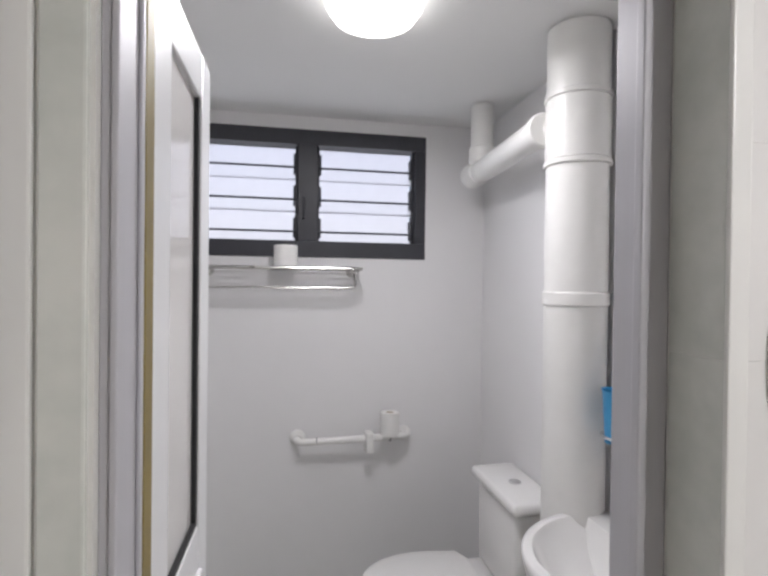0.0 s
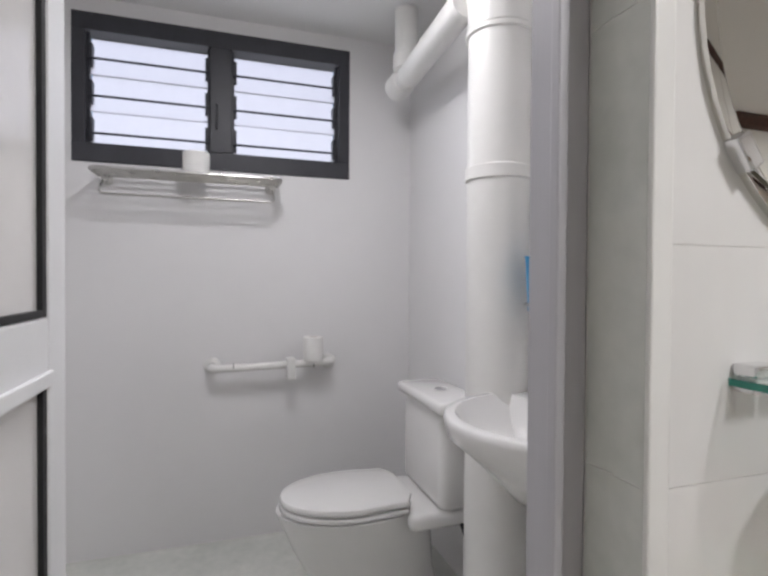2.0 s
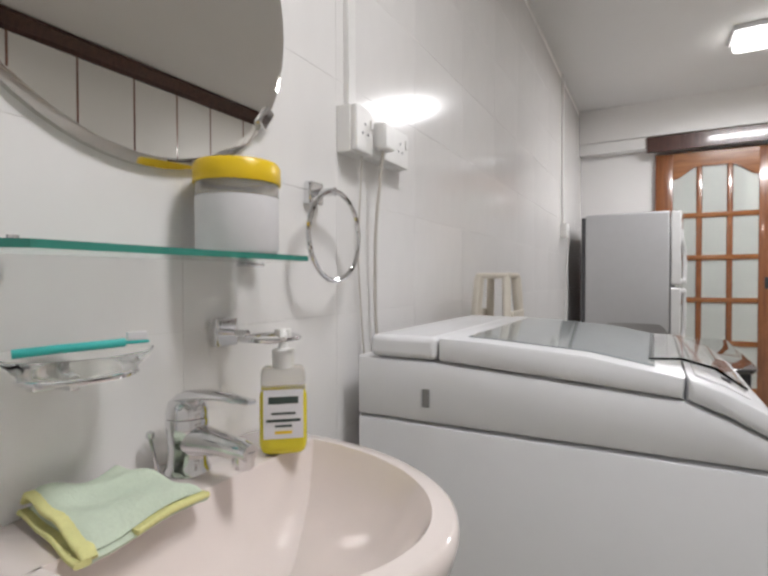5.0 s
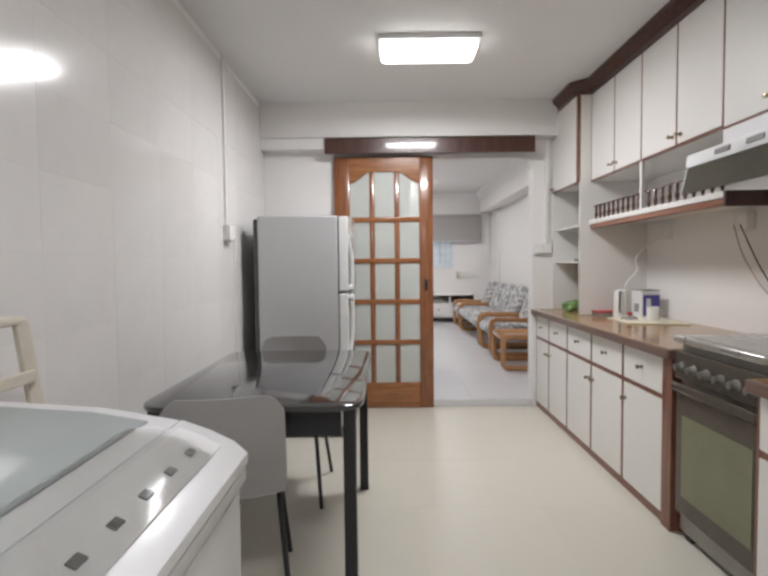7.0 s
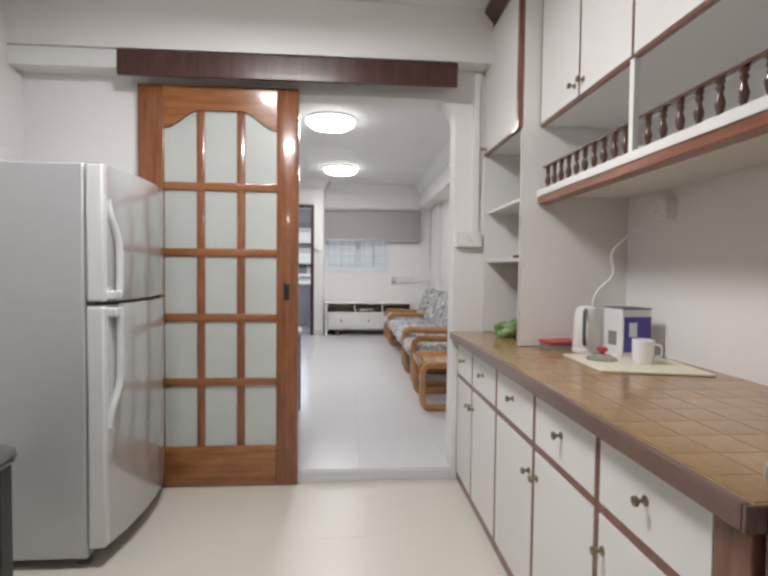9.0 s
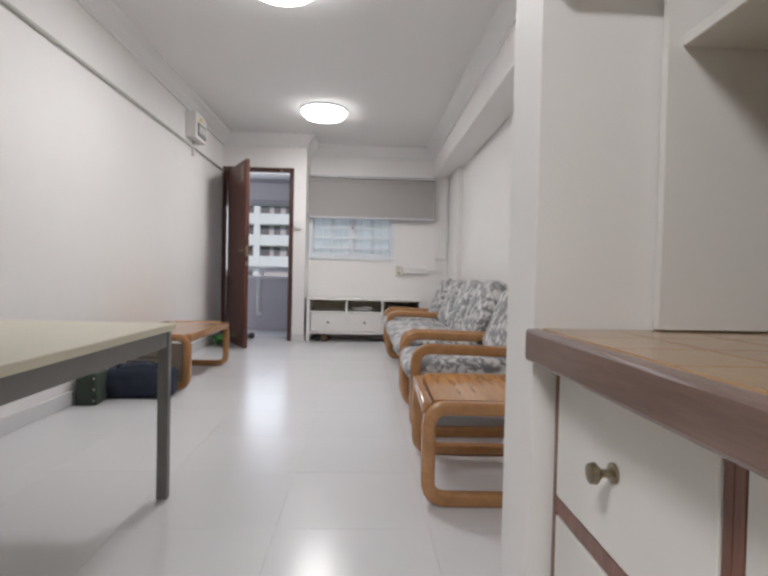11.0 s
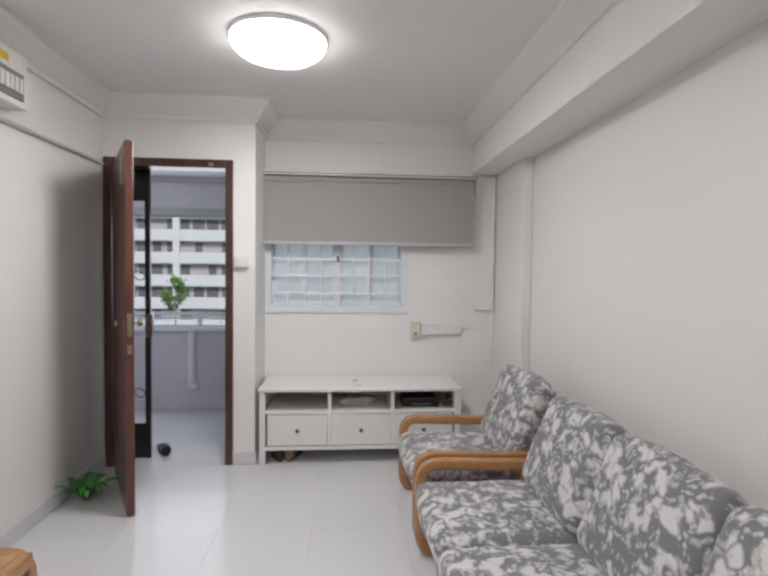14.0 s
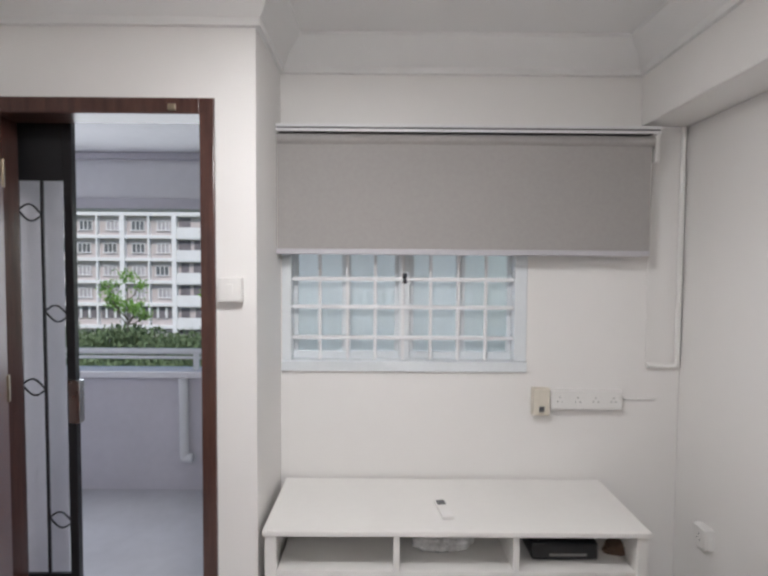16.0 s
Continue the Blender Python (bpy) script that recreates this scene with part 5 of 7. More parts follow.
def hood():
    h = thing("cooker_hood", 1.6, 1.53, 1.57, "white slimline cooker hood with a dark hanging visor", "cooker hood")
    hy = 0.31
    part("front_panel", prism(BM(), [(-0.16, 0.062), (-0.163, 0.07), (-0.158, 0.115), (-0.145, 0.122), (0.0, 0.125), (0.0, 0.062)], -hy, hy, "y", 0.003), WHITEMET, h)
    part("visor", prism(BM(), [(-0.156, 0.06), (-0.15, 0.06), (-0.175, -0.056), (-0.182, -0.056)], -hy + 0.034, hy - 0.006, "y", 0.002), VISOR, h, "dark brown tinted visor")
    part("visor_end", prism(BM(), [(-0.16, 0.06), (-0.146, 0.06), (-0.171, -0.06), (-0.186, -0.06)], -hy + 0.014, -hy + 0.033, "y", 0.002), WHITEMET, h)
    part("visor_end", prism(BM(), [(-0.158, 0.06), (-0.148, 0.06), (-0.173, -0.058), (-0.184, -0.058)], hy - 0.005, hy + 0.001, "y", 0.001), WHITEMET, h)
    part("filter", box(BM(), -0.13, 0.41, -hy + 0.01, hy - 0.01, 0.036, 0.06, 0.003), OVEN, h, "grey grease filter")
    pbox("housing", (0.002, 0.41, -hy, hy, 0.062, 0.232), WHITEMET, h, 0.003)
    for y in (-0.16, 0.02):
        s = pbox("switch", (-0.004, 0.003, y, y + 0.09, -0.011, 0.011), MGREY, h, 0.002)
        s.matrix_basis = pose(-0.161, 0, 0.092, 0, 4, 0)


hood()


def fridge():
    f = thing("refrigerator", -0.5, 3.39, 0.0, "silver grey two-door refrigerator with curved front handles", "refrigerator")
    x0, x1, y0, y1, H = -0.3, 0.26, -0.325, 0.325, 1.565
    pbox("cabinet", (x0, x1, y0, y1, 0.04, H), FRIDGE, f, 0.012, seg=3)
    pbox("rear_edge", (x0 - 0.03, x0 - 0.001, y0 + 0.015, y1 - 0.015, 0.06, H - 0.02), DGREY, f, 0.004, "dark rear panel")

    def door(z0, z1):
        n = 14
        front = []
        for i in range(n + 1):
            u = -1 + 2 * i / n
            front.append((0.355 - 0.035 * u * u, 0.325 * u))
        o = [(x1 + 0.006, -0.325)] + front + [(x1 + 0.006, 0.325)]
        return prism(BM(), o, z0, z1, "z", 0.006)
    d1 = part("freezer_door", door(1.035, H - 0.003), FRIDGEDOOR, f)
    d2 = part("fridge_door", door(0.08, 1.022), FRIDGEDOOR, f)
    pbox("gap", (x1, x1 + 0.03, y0 + 0.01, y1 - 0.01, 1.02, 1.038), DGREY, f, 0)
    for d, z0, z1 in ((d1, 1.038, H - 0.006), (d2, 0.083, 1.019)):
        pbox("edge_strip", (0.268, 0.3285, -0.3275, -0.288, z0, z1), FRIDGETRIM, d, 0.008, "pale grey edge strip", 3)
    for d, zs, cap in ((d1, (1.43, 1.37, 1.28, 1.17, 1.062), (1.044, 1.078)), (d2, (0.54, 0.61, 0.7, 0.85, 0.99), (0.978, 1.012))):
        h = BM()
        pts = [(0.326, -0.286, zs[0]), (0.333, -0.278, zs[1]), (0.352, -0.247, zs[2]), (0.354, -0.243, zs[3]), (0.352, -0.245, zs[4])]
        sweep(h, fillet(pts, 0.06), rrect(0.022, 0.026, 0.008), up=(1, 0, 0))
        part("handle", h, FRIDGETRIM, d, "curved pale grey handle")
        pbox("handle_cap", (0.312, 0.362, -0.294, -0.234, *cap), FRIDGETRIM, d, 0.007, "pale grey handle end", 3)
    for y in (-0.29, 0.26):
        pbox("foot", (0.2, 0.25, y, y + 0.03, 0, 0.04), DGREY, f, 0.004)
        pbox("foot", (-0.27, -0.22, y, y + 0.03, 0, 0.04), DGREY, f, 0.004)


fridge()


def dining_table():
    t = thing("dining_table", -0.37, 1.77, 0.0, "black glass-topped dining table with black metal legs", "table")
    hx, hy = 0.385, 0.56
    o = fillet([(-hx, -hy, 0), (hx, -hy, 0), (hx, hy, 0), (-hx, hy, 0)], 0.12, 8, True)
    part("tabletop", prism(BM(), [(p.x, p.y) for p in o], 0.728, 0.75, "z", 0.008), BLACKGLASS, t)
    for sy in (-1, 1):
        pbox("apron", (-hx + 0.08, hx - 0.08, sy * (hy - 0.07) - 0.012, sy * (hy - 0.07) + 0.012, 0.63, 0.727), BLACKMET, t, 0.002)
    for sx in (-1, 1):
        pbox("apron", (sx * (hx - 0.05) - 0.012, sx * (hx - 0.05) + 0.012, -hy + 0.09, hy - 0.09, 0.63, 0.727), BLACKMET, t, 0.002)
        for sy in (-1, 1):
            pbox("leg", (sx * (hx - 0.05) - 0.022, sx * (hx - 0.05) + 0.022, sy * (hy - 0.07) - 0.022, sy * (hy - 0.07) + 0.022, 0.012, 0.727), BLACKMET, t, 0.004)
            pbox("foot", (sx * (hx - 0.05) - 0.024, sx * (hx - 0.05) + 0.024, sy * (hy - 0.07) - 0.024, sy * (hy - 0.07) + 0.024, 0, 0.012), BLACK, t, 0.002)


dining_table()


def plastic_chair(x, y, rz, label):
    """A shell chair that faces +y."""
    c = thing("shell_chair", x, y, 0.0, label, "chair", rz=rz, group="chairs at the dining table")
    bm = BM()
    nu, nv = 16, 22
    g = []
    for j in range(nv + 1):
        v = j / nv
        row = []
        for i in range(nu + 1):
            u = -1 + 2 * i / nu
            if v < 0.5:
                s = v / 0.5
                yy, zz, w = 0.2 - 0.4 * s, 0.44 - 0.02 * math.sin(math.pi * s) - 0.02 * (1 - s) ** 3, 0.2
            else:
                s = (v - 0.5) / 0.5
                yy, zz, w = -0.2 - 0.09 * s - 0.02 * math.sin(math.pi * s), 0.44 + 0.36 * s, 0.2 - 0.005 * s
            if 0.44 < v < 0.56:
                k = (v - 0.44) / 0.12
                yy -= 0.012 * math.sin(math.pi * k)
            zc = 0.015 * u * u if v < 0.5 else 0.0
            yc = 0.04 * u * u if v >= 0.5 else 0.0
            if v > 0.9:
                zz -= 0.055 * ((v - 0.9) / 0.1) * (max(0, abs(u) - 0.7) / 0.3) ** 2
            row.append(bm.verts.new((w * u, yy + yc, zz + zc)))
        g.append(row)
    for j in range(nv):
        for i in range(nu):
            bm.faces.new((g[j][i], g[j][i + 1], g[j + 1][i + 1], g[j + 1][i]))
    bmesh.ops.recalc_face_normals(bm, faces=bm.faces)
    ext = bmesh.ops.solidify(bm, geom=bm.faces[:], thickness=0.008)
    part("shell", bm, CHAIRGREY, c, angle=60)
    for sx in (-1, 1):
        lg = BM()
        tube(lg, fillet([(sx * 0.21, 0.22, 0), (sx * 0.17, 0.12, 0.41), (sx * 0.17, -0.12, 0.41), (sx * 0.21, -0.24, 0)], 0.04), 0.01, 10, up=(1, 0, 0))
        part("leg_frame", lg, BLACKMET, c, "black tubular leg frame")


plastic_chair(-0.485, 1.40, 12, "grey plastic shell chair pushed under the dining table")
plastic_chair(-0.45, 2.25, 180, "grey plastic shell chair on the far side of the dining table")

# ---------------------------------------------------------------- living room furniture


def loop(name, parent, pts, w, h, material, r, up, closed=True):
    b = BM()
    sweep(b, fillet(pts, r, 6, closed), rrect(w, h, 0.012), closed, up)
    return part(name, b, material, parent)


def cushion(name, parent, b, r, m=None, material=None):
    bm = BM()
    box(bm, *b, bevel=r, seg=4)
    bmesh.ops.subdivide_edges(bm, edges=[e for e in bm.edges if e.calc_length() > 0.15], cuts=5, use_grid_fill=True)
    cx, cy, cz = (b[0] + b[1]) / 2, (b[2] + b[3]) / 2, (b[4] + b[5]) / 2
    hx, hy, hz = (b[1] - b[0]) / 2, (b[3] - b[2]) / 2, (b[5] - b[4]) / 2
    for v in bm.verts:
        u, w, q = (v.co.x - cx) / hx, (v.co.y - cy) / hy, (v.co.z - cz) / hz
        puff = 0.02
        v.co += Vector((u * (1 - w * w) * (1 - q * q), w * (1 - u * u) * (1 - q * q) * 0.5, q * (1 - u * u) * (1 - w * w))) * puff
        v.co += noise.noise_vector(v.co * 5) * 0.006
    ob = part(name, bm, material or FLORAL, parent, angle=80)
    if m is not None:
        ob.matrix_basis = m
    return ob


def settee(name, y0, y1, seats, label, category, drop=0.0):
    """Seats in a row; local x runs to the wall, y along it."""
    s = thing(name, 1.36, y0, FL, label, category)
    W = y1 - y0
    for y in (0.03, W - 0.03):
        loop("arm_frame", s, [(0.03, y, 0.025), (0.03, y, 0.468), (0.7, y, 0.452), (0.7, y, 0.025)], 0.055, 0.05, WOODFRAME, 0.09, (0, 1, 0), True)
    for x in (0.09, 0.62):
        pbox("seat_rail", (x, x + 0.04, 0.055, W - 0.055, 0.2, 0.27), WOODFRAME, s, 0.006)
    for y in (0.08, W - 0.08):
        b = BM()
        sweep(b, fillet([(0.56, y, 0.22), (0.66, y, 0.45), (0.79 - drop * 0.45, y, 0.72 - drop)], 0.1), rrect(0.04, 0.05, 0.01), up=(0, 1, 0))
        part("back_post", b, WOODFRAME, s)
    for z, x in ((0.7 - drop, 0.772 - drop * 0.45), (0.5, 0.685), (0.32, 0.607)):
        pbox("back_rail", (x, x + 0.03, 0.06, W - 0.06, z - 0.035, z + 0.035), WOODFRAME, s, 0.008)
    n = seats
    w = (W - 0.12) / n
    for i in range(n):
        a, b2 = 0.06 + i * w, 0.06 + (i + 1) * w
        cushion("seat_cushion", s, (0.0, 0.6, a + 0.004, b2 - 0.004, 0.272, 0.4), 0.045)
        cushion("back_cushion", s, (-0.075, 0.075, a + 0.004, b2 - 0.004, 0.0, 0.47 - drop), 0.055, pose(0.575, 0, 0.385, 0, 21, 0))
    return s


settee("armchair", 5.78, 6.47, 1, "bentwood armchair with grey floral cushions by the wall", "armchair", 0.058)
settee("sofa", 6.56, 8.42, 3, "three-seat bentwood sofa with grey floral cushions by the wall", "sofa", 0.012)
settee("armchair", 8.46, 9.18, 1, "bentwood armchair with grey floral cushions beside the sofa", "armchair")


def side_table():
    t = thing("side_table", 1.64, 5.262, FL, "small honey-coloured bentwood side table", "side table", rz=-2)
    hx, hy, H = 0.3, 0.305, 0.382
    for sy in (-1, 1):
        y = sy * (hy - 0.03)
        loop("leg_frame", t, [(-hx + 0.025, y, 0.025), (-hx + 0.025, y, H - 0.02), (hx - 0.025, y, H - 0.02), (hx - 0.025, y, 0.025)], 0.05, 0.05, WOODFRAME, 0.07, (0, 1, 0))
    for sx in (-1, 1):
        pbox("rail", (sx * (hx - 0.02) - 0.02, sx * (hx - 0.02) + 0.02, -hy + 0.05, hy - 0.05, H - 0.05, H - 0.004), WOODFRAME, t, 0.01)
    n = 5
    for i in range(n):
        a = -hx + 0.045 + (2 * hx - 0.09) * i / n
        b = -hx + 0.045 + (2 * hx - 0.09) * (i + 1) / n
        pbox("plank", (a + 0.0001, b - 0.0001, -hy + 0.057, hy - 0.057, H - 0.02, H + 0.004), mat("honey_plank", *[(c, 0.22) for c in [(0.56 + 0.06 * (i % 2), 0.28 + 0.02 * (i % 2), 0.09)]][0], col2=(0.4, 0.17, 0.045), scale=3, stretch=(16, 1.2, 16), coat=0.5, rvar=0.04), t, 0.0006)


side_table()


def coffee_table():
    t = thing("coffee_table", -0.4, 7.31, FL, "honey-coloured bentwood coffee table on loop legs", "coffee table")
    hx, hy, H = 0.29, 0.54, 0.40
    for sy in (-1, 1):
        y = sy * (hy - 0.03)
        loop("leg_frame", t, [(-hx + 0.03, y, 0.025), (-hx + 0.03, y, H - 0.02), (hx - 0.03, y, H - 0.02), (hx - 0.03, y, 0.025)], 0.05, 0.05, WOODFRAME, 0.08, (0, 1, 0))
    for sx in (-1, 1):
        pbox("rail", (sx * (hx - 0.025) - 0.025, sx * (hx - 0.025) + 0.025, -hy + 0.04, hy - 0.04, H - 0.055, H + 0.004), WOODFRAME, t, 0.012)
    pbox("tabletop", (-hx + 0.05, hx - 0.05, -hy + 0.04, hy - 0.04, H - 0.02, H - 0.002), WOODLIGHT, t, 0.003)
    pbox("lower_board", (-hx + 0.06, hx - 0.06, -hy + 0.06, -hy + 0.075, 0.05, 0.33), mat("hardboard", (0.4, 0.34, 0.27), 0.7, var=0.1), t, 0.002, "grey-brown end board")


coffee_table()


def folding_table():
    t = thing("folding_table", -0.145, 4.59, FL, "cream-topped folding table with grey steel legs", "table")
    hx, hy, H = 0.55, 0.49, 0.65
    pbox("tabletop", (-hx, hx, -hy, hy, H - 0.025, H), mat("cream_table_laminate", (0.72, 0.69, 0.55), 0.35, var=0.04), t, 0.004)
    pbox("apron", (-hx + 0.03, hx - 0.03, hy - 0.05, hy - 0.02, H - 0.085, H - 0.026), MGREY, t, 0.004)
    pbox("apron", (-hx + 0.03, hx - 0.03, -hy + 0.02, -hy + 0.05, H - 0.085, H - 0.026), MGREY, t, 0.004)
    for sx in (-1, 1):
        pbox("apron", (sx * (hx - 0.03) - 0.015, sx * (hx - 0.03) + 0.015, -hy + 0.052, hy - 0.052, H - 0.085, H - 0.026), MGREY, t, 0.003)
        for sy in (-1, 1):
            pbox("leg", (sx * (hx - 0.03) - 0.02, sx * (hx - 0.03) + 0.02, sy * (hy - 0.035) - 0.015, sy * (hy - 0.035) + 0.015, 0, H - 0.026), MGREY, t, 0.004)


folding_table()


def tv_bench():
    t = thing("tv_bench", 1.133, WY - 0.262, FL, "white lacquered television bench with three drawers", "television bench")
    hx, D, H = 0.75, 0.245, 0.56
    y0, y1 = -D + 0.012, D
    pbox("top", (-hx, hx, -D, D, H - 0.022, H), TVWHITE, t, 0.004)
    for sx in (-1, 1):
        for y in (y0, y1 - 0.045):
            pbox("leg", (sx * (hx - 0.03) - 0.022, sx * (hx - 0.03) + 0.022, y, y + 0.045, 0, H - 0.022), TVWHITE, t, 0.003)
        pbox("side", (sx * (hx - 0.03) - 0.012, sx * (hx - 0.03) + 0.012, y0 + 0.045, y1 - 0.045, 0.12, H - 0.022), TVWHITE, t, 0.001)
    a, b = -hx + 0.052, hx - 0.052
    pbox("bottom_rail", (a, b, y0 + 0.004, y0 + 0.024, 0.105, 0.135), TVWHITE, t, 0.002)
    pbox("bottom", (a, b, y0 + 0.024, y1, 0.12, 0.135), TVWHITE, t, 0)
    pbox("shelf", (a, b, y0 + 0.006, y1, 0.372, 0.394), TVWHITE, t, 0.002)
    pbox("back", (a, b, y1 - 0.008, y1, 0.135, H - 0.022), mat("bench_back", (0.74, 0.68, 0.54), 0.6), t, 0)
    w = (b - a) / 3
    for i in range(3):
        if i:
            pbox("divider", (a + i * w - 0.012, a + i * w + 0.012, y0 + 0.005, y1 - 0.008, 0.135, H - 0.022), TVWHITE, t, 0.001)
        x0, x1 = a + i * w + 0.014, a + (i + 1) * w - 0.014
        dr = pbox("drawer_front", (x0, x1, y0, y0 + 0.02, 0.142, 0.366), TVWHITE, t, 0.003)
        k = BM()
        lathe(k, [(0.006, 0), (0.006, -0.012), (0.015, -0.02), (0.013, -0.027), (0, -0.029)], 14, ((x0 + x1) / 2, y0, 0.254), "y")
        part("knob", k, DGREY, dr, "dark round knob")


tv_bench()


def ceiling_lamp(x, y, z, r):
    l = thing("ceiling_light", x, y, z, "round white opal ceiling light, switched on", "ceiling light", group="round ceiling lights")
    b = BM()
    lathe(b, [(r, 0.0), (r, -0.02), (r - 0.01, -0.025)], 40)
    part("base", b, WHITEMET, l)
    d = BM()
    lathe(d, [(r - 0.006, -0.022), (r - 0.015, -0.05), (r * 0.8, -0.08), (r * 0.45, -0.1), (0, -0.107)], 40)
    part("diffuser", d, DIFFUSERL, l)


ceiling_lamp(0.65, 8.6, LH, 0.25)
ceiling_lamp(0.58, 6.2, LH, 0.25)

# ---------------------------------------------------------------- small things in the kitchen


def wall_socket(name, m, w, h, d, label, gangs=1, colour=None):
    s = thing(name, 0, 0, 0, label, "socket")
    s.matrix_basis = m          # local x along the wall, -y out, z up
    pbox("back_box", (-w / 2, w / 2, -d * 0.7, 0, -h / 2, h / 2), colour or PLASTIC, s, 0.003)
    pbox("plate", (-w / 2 + 0.001, w / 2 - 0.001, -d, -d * 0.7, -h / 2 + 0.001, h / 2 - 0.001), colour or PLASTIC, s, 0.004)
    for i in range(gangs):
        x = -w / 2 + w * (i + 0.5) / gangs
        for dx, dz in ((0, 0.012), (-0.011, -0.008), (0.011, -0.008)):
            pbox("pin_hole", (x + dx - 0.002, x + dx + 0.002, -d - 0.0004, -d + 0.001, dz - 0.003, dz + 0.003), DGREY, s, 0)
        pbox("switch", (x + w / gangs * 0.28, x + w / gangs * 0.42, -d - 0.003, -d, 0.006, 0.026), colour or PLASTIC, s, 0.001)
    return s


def cable(name, pts, r, material, label):
    b = BM()
    tube(b, fillet(pts, 0.06, 5), r, 8, up=(0.3, 0.2, 1))
    return solid(name, b, material, label, "cable")


W_M, E_M, N_M = 90, -90, 180     # turns for things on the west and east walls
wall_socket("switch_box", pose(XL, -0.09, 1.405, 0, 0, W_M), 0.075, 0.1, 0.05, "white plastic switch box on the tiled wall")
wall_socket("wall_socket", pose(XL, 0.05, 1.408, 0, 0, W_M), 0.19, 0.09, 0.04, "white double socket on the tiled wall", 2)
plug = thing("plug", XL + 0.04, -0.02, 1.405, "white plug in the double socket", "plug")
pbox("body", (0, 0.035, -0.024, 0.024, -0.03, 0.03), PLASTIC, plug, 0.006)
cable("cable", [(XL + 0.055, -0.02, 1.378), (XL + 0.03, -0.012, 1.2), (XL + 0.022, 0.0, 1.0), (XL + 0.03, 0.03, 0.75)], 0.0042, MGREYL, "white cable hanging from the socket to the washing machine")
cable("cable", [(XL + 0.03, -0.07, 1.36), (XL + 0.012, -0.062, 1.15), (XL + 0.012, -0.04, 0.95), (XL + 0.02, -0.02, 0.75)], 0.0022, MGREYL, "thin grey cable hanging behind the washing machine")
tagged(pbox("cable_trunking", (XL, XL + 0.014, -0.1, -0.07, 1.455, KH), PLASTIC, None, 0.002), "white cable trunking on the tiled wall", "trunking")

wall_socket("wall_socket", pose(XL, 2.79, 1.43, 0, 0, W_M), 0.12, 0.1, 0.045, "white socket with a plug beside the dining table", 1)
tagged(pbox("cable_trunking", (XL, XL + 0.014, 2.765, 2.795, 1.482, KH), PLASTIC, None, 0.002), "white cable trunking above the socket", "trunking")
cable("cable", [(XL + 0.05, 2.82, 1.4), (XL + 0.025, 2.85, 1.1), (XL + 0.02, 2.9, 0.7), (XL + 0.02, 2.95, 0.4)], 0.004, PLASTIC, "white cable hanging down the tiled wall")
wall_socket("wall_socket", pose(1.42, YO, 1.345, 0, 0, 0), 0.14, 0.085, 0.04, "white wall socket beside the opening", 1)
tagged(pbox("cable_trunking", (1.44, 1.475, YO - 0.02, YO, 1.39, 2.26), PLASTIC, None, 0.003), "white cable trunking above the socket", "trunking")
wall_socket("wall_socket", pose(XR, 3.0, 1.42, 0, 0, E_M), 0.1, 0.09, 0.045, "white socket above the worktop", 1)
cable("cable", [(XR - 0.05, 3.02, 1.4), (XR - 0.1, 3.08, 1.34), (XR - 0.17, 3.13, 1.25), (XR - 0.14, 3.12, 1.16), (XR - 0.22, 3.16, 1.08), (XR - 0.2, 3.18, 0.87)], 0.005, PLASTIC, "white kettle cable looping from the socket")
wall_socket("wall_socket", pose(XR, 2.26, 1.43, 0, 0, E_M), 0.12, 0.09, 0.045, "white socket with two plugs beside the cooker", 2)
cable("cable", [(XR - 0.06, 2.28, 1.41), (XR - 0.04, 2.24, 1.25), (XR - 0.02, 2.12, 1.08), (XR - 0.04, 1.9, 0.96), (XR - 0.06, 1.7, 0.92)], 0.0038, MGREYL, "pale grey cable hanging to the cooker")
cable("cable", [(XR - 0.06, 2.23, 1.41), (XR - 0.03, 2.15, 1.22), (XR - 0.02, 2.03, 1.06), (XR - 0.05, 1.86, 0.97), (XR - 0.1, 1.6, 0.925)], 0.0035, DGREY, "dark cable hanging to the cooker")


def kettle():
    k = thing("kettle", 1.76, 3.13, CT, "white cordless kettle with a dark handle on the worktop", "kettle", rz=238)
    k.matrix_basis = k.matrix_basis @ Matrix.Diagonal((0.74, 0.74, 0.93, 1))
    b = BM()
    lathe(b, [(0, 0.0), (0.075, 0), (0.077, 0.015), (0.07, 0.02), (0.075, 0.03), (0.066, 0.17), (0.055, 0.2), (0.03, 0.208), (0, 0.21)], 28)
    part("body", b, PLASTIC, k)
    h = BM()
    sweep(h, fillet([(0.055, 0, 0.19), (0.105, 0, 0.185), (0.105, 0, 0.06), (0.07, 0, 0.045)], 0.03), rrect(0.022, 0.018, 0.006), up=(0, 1, 0))
    part("handle", h, DGREY, k, "dark grey handle")
    s = BM()
    prism(s, [(-0.05, -0.02), (-0.085, 0.0), (-0.05, 0.02)], 0.16, 0.195, "z", 0.003)
    part("spout", s, PLASTIC, k)


kettle()


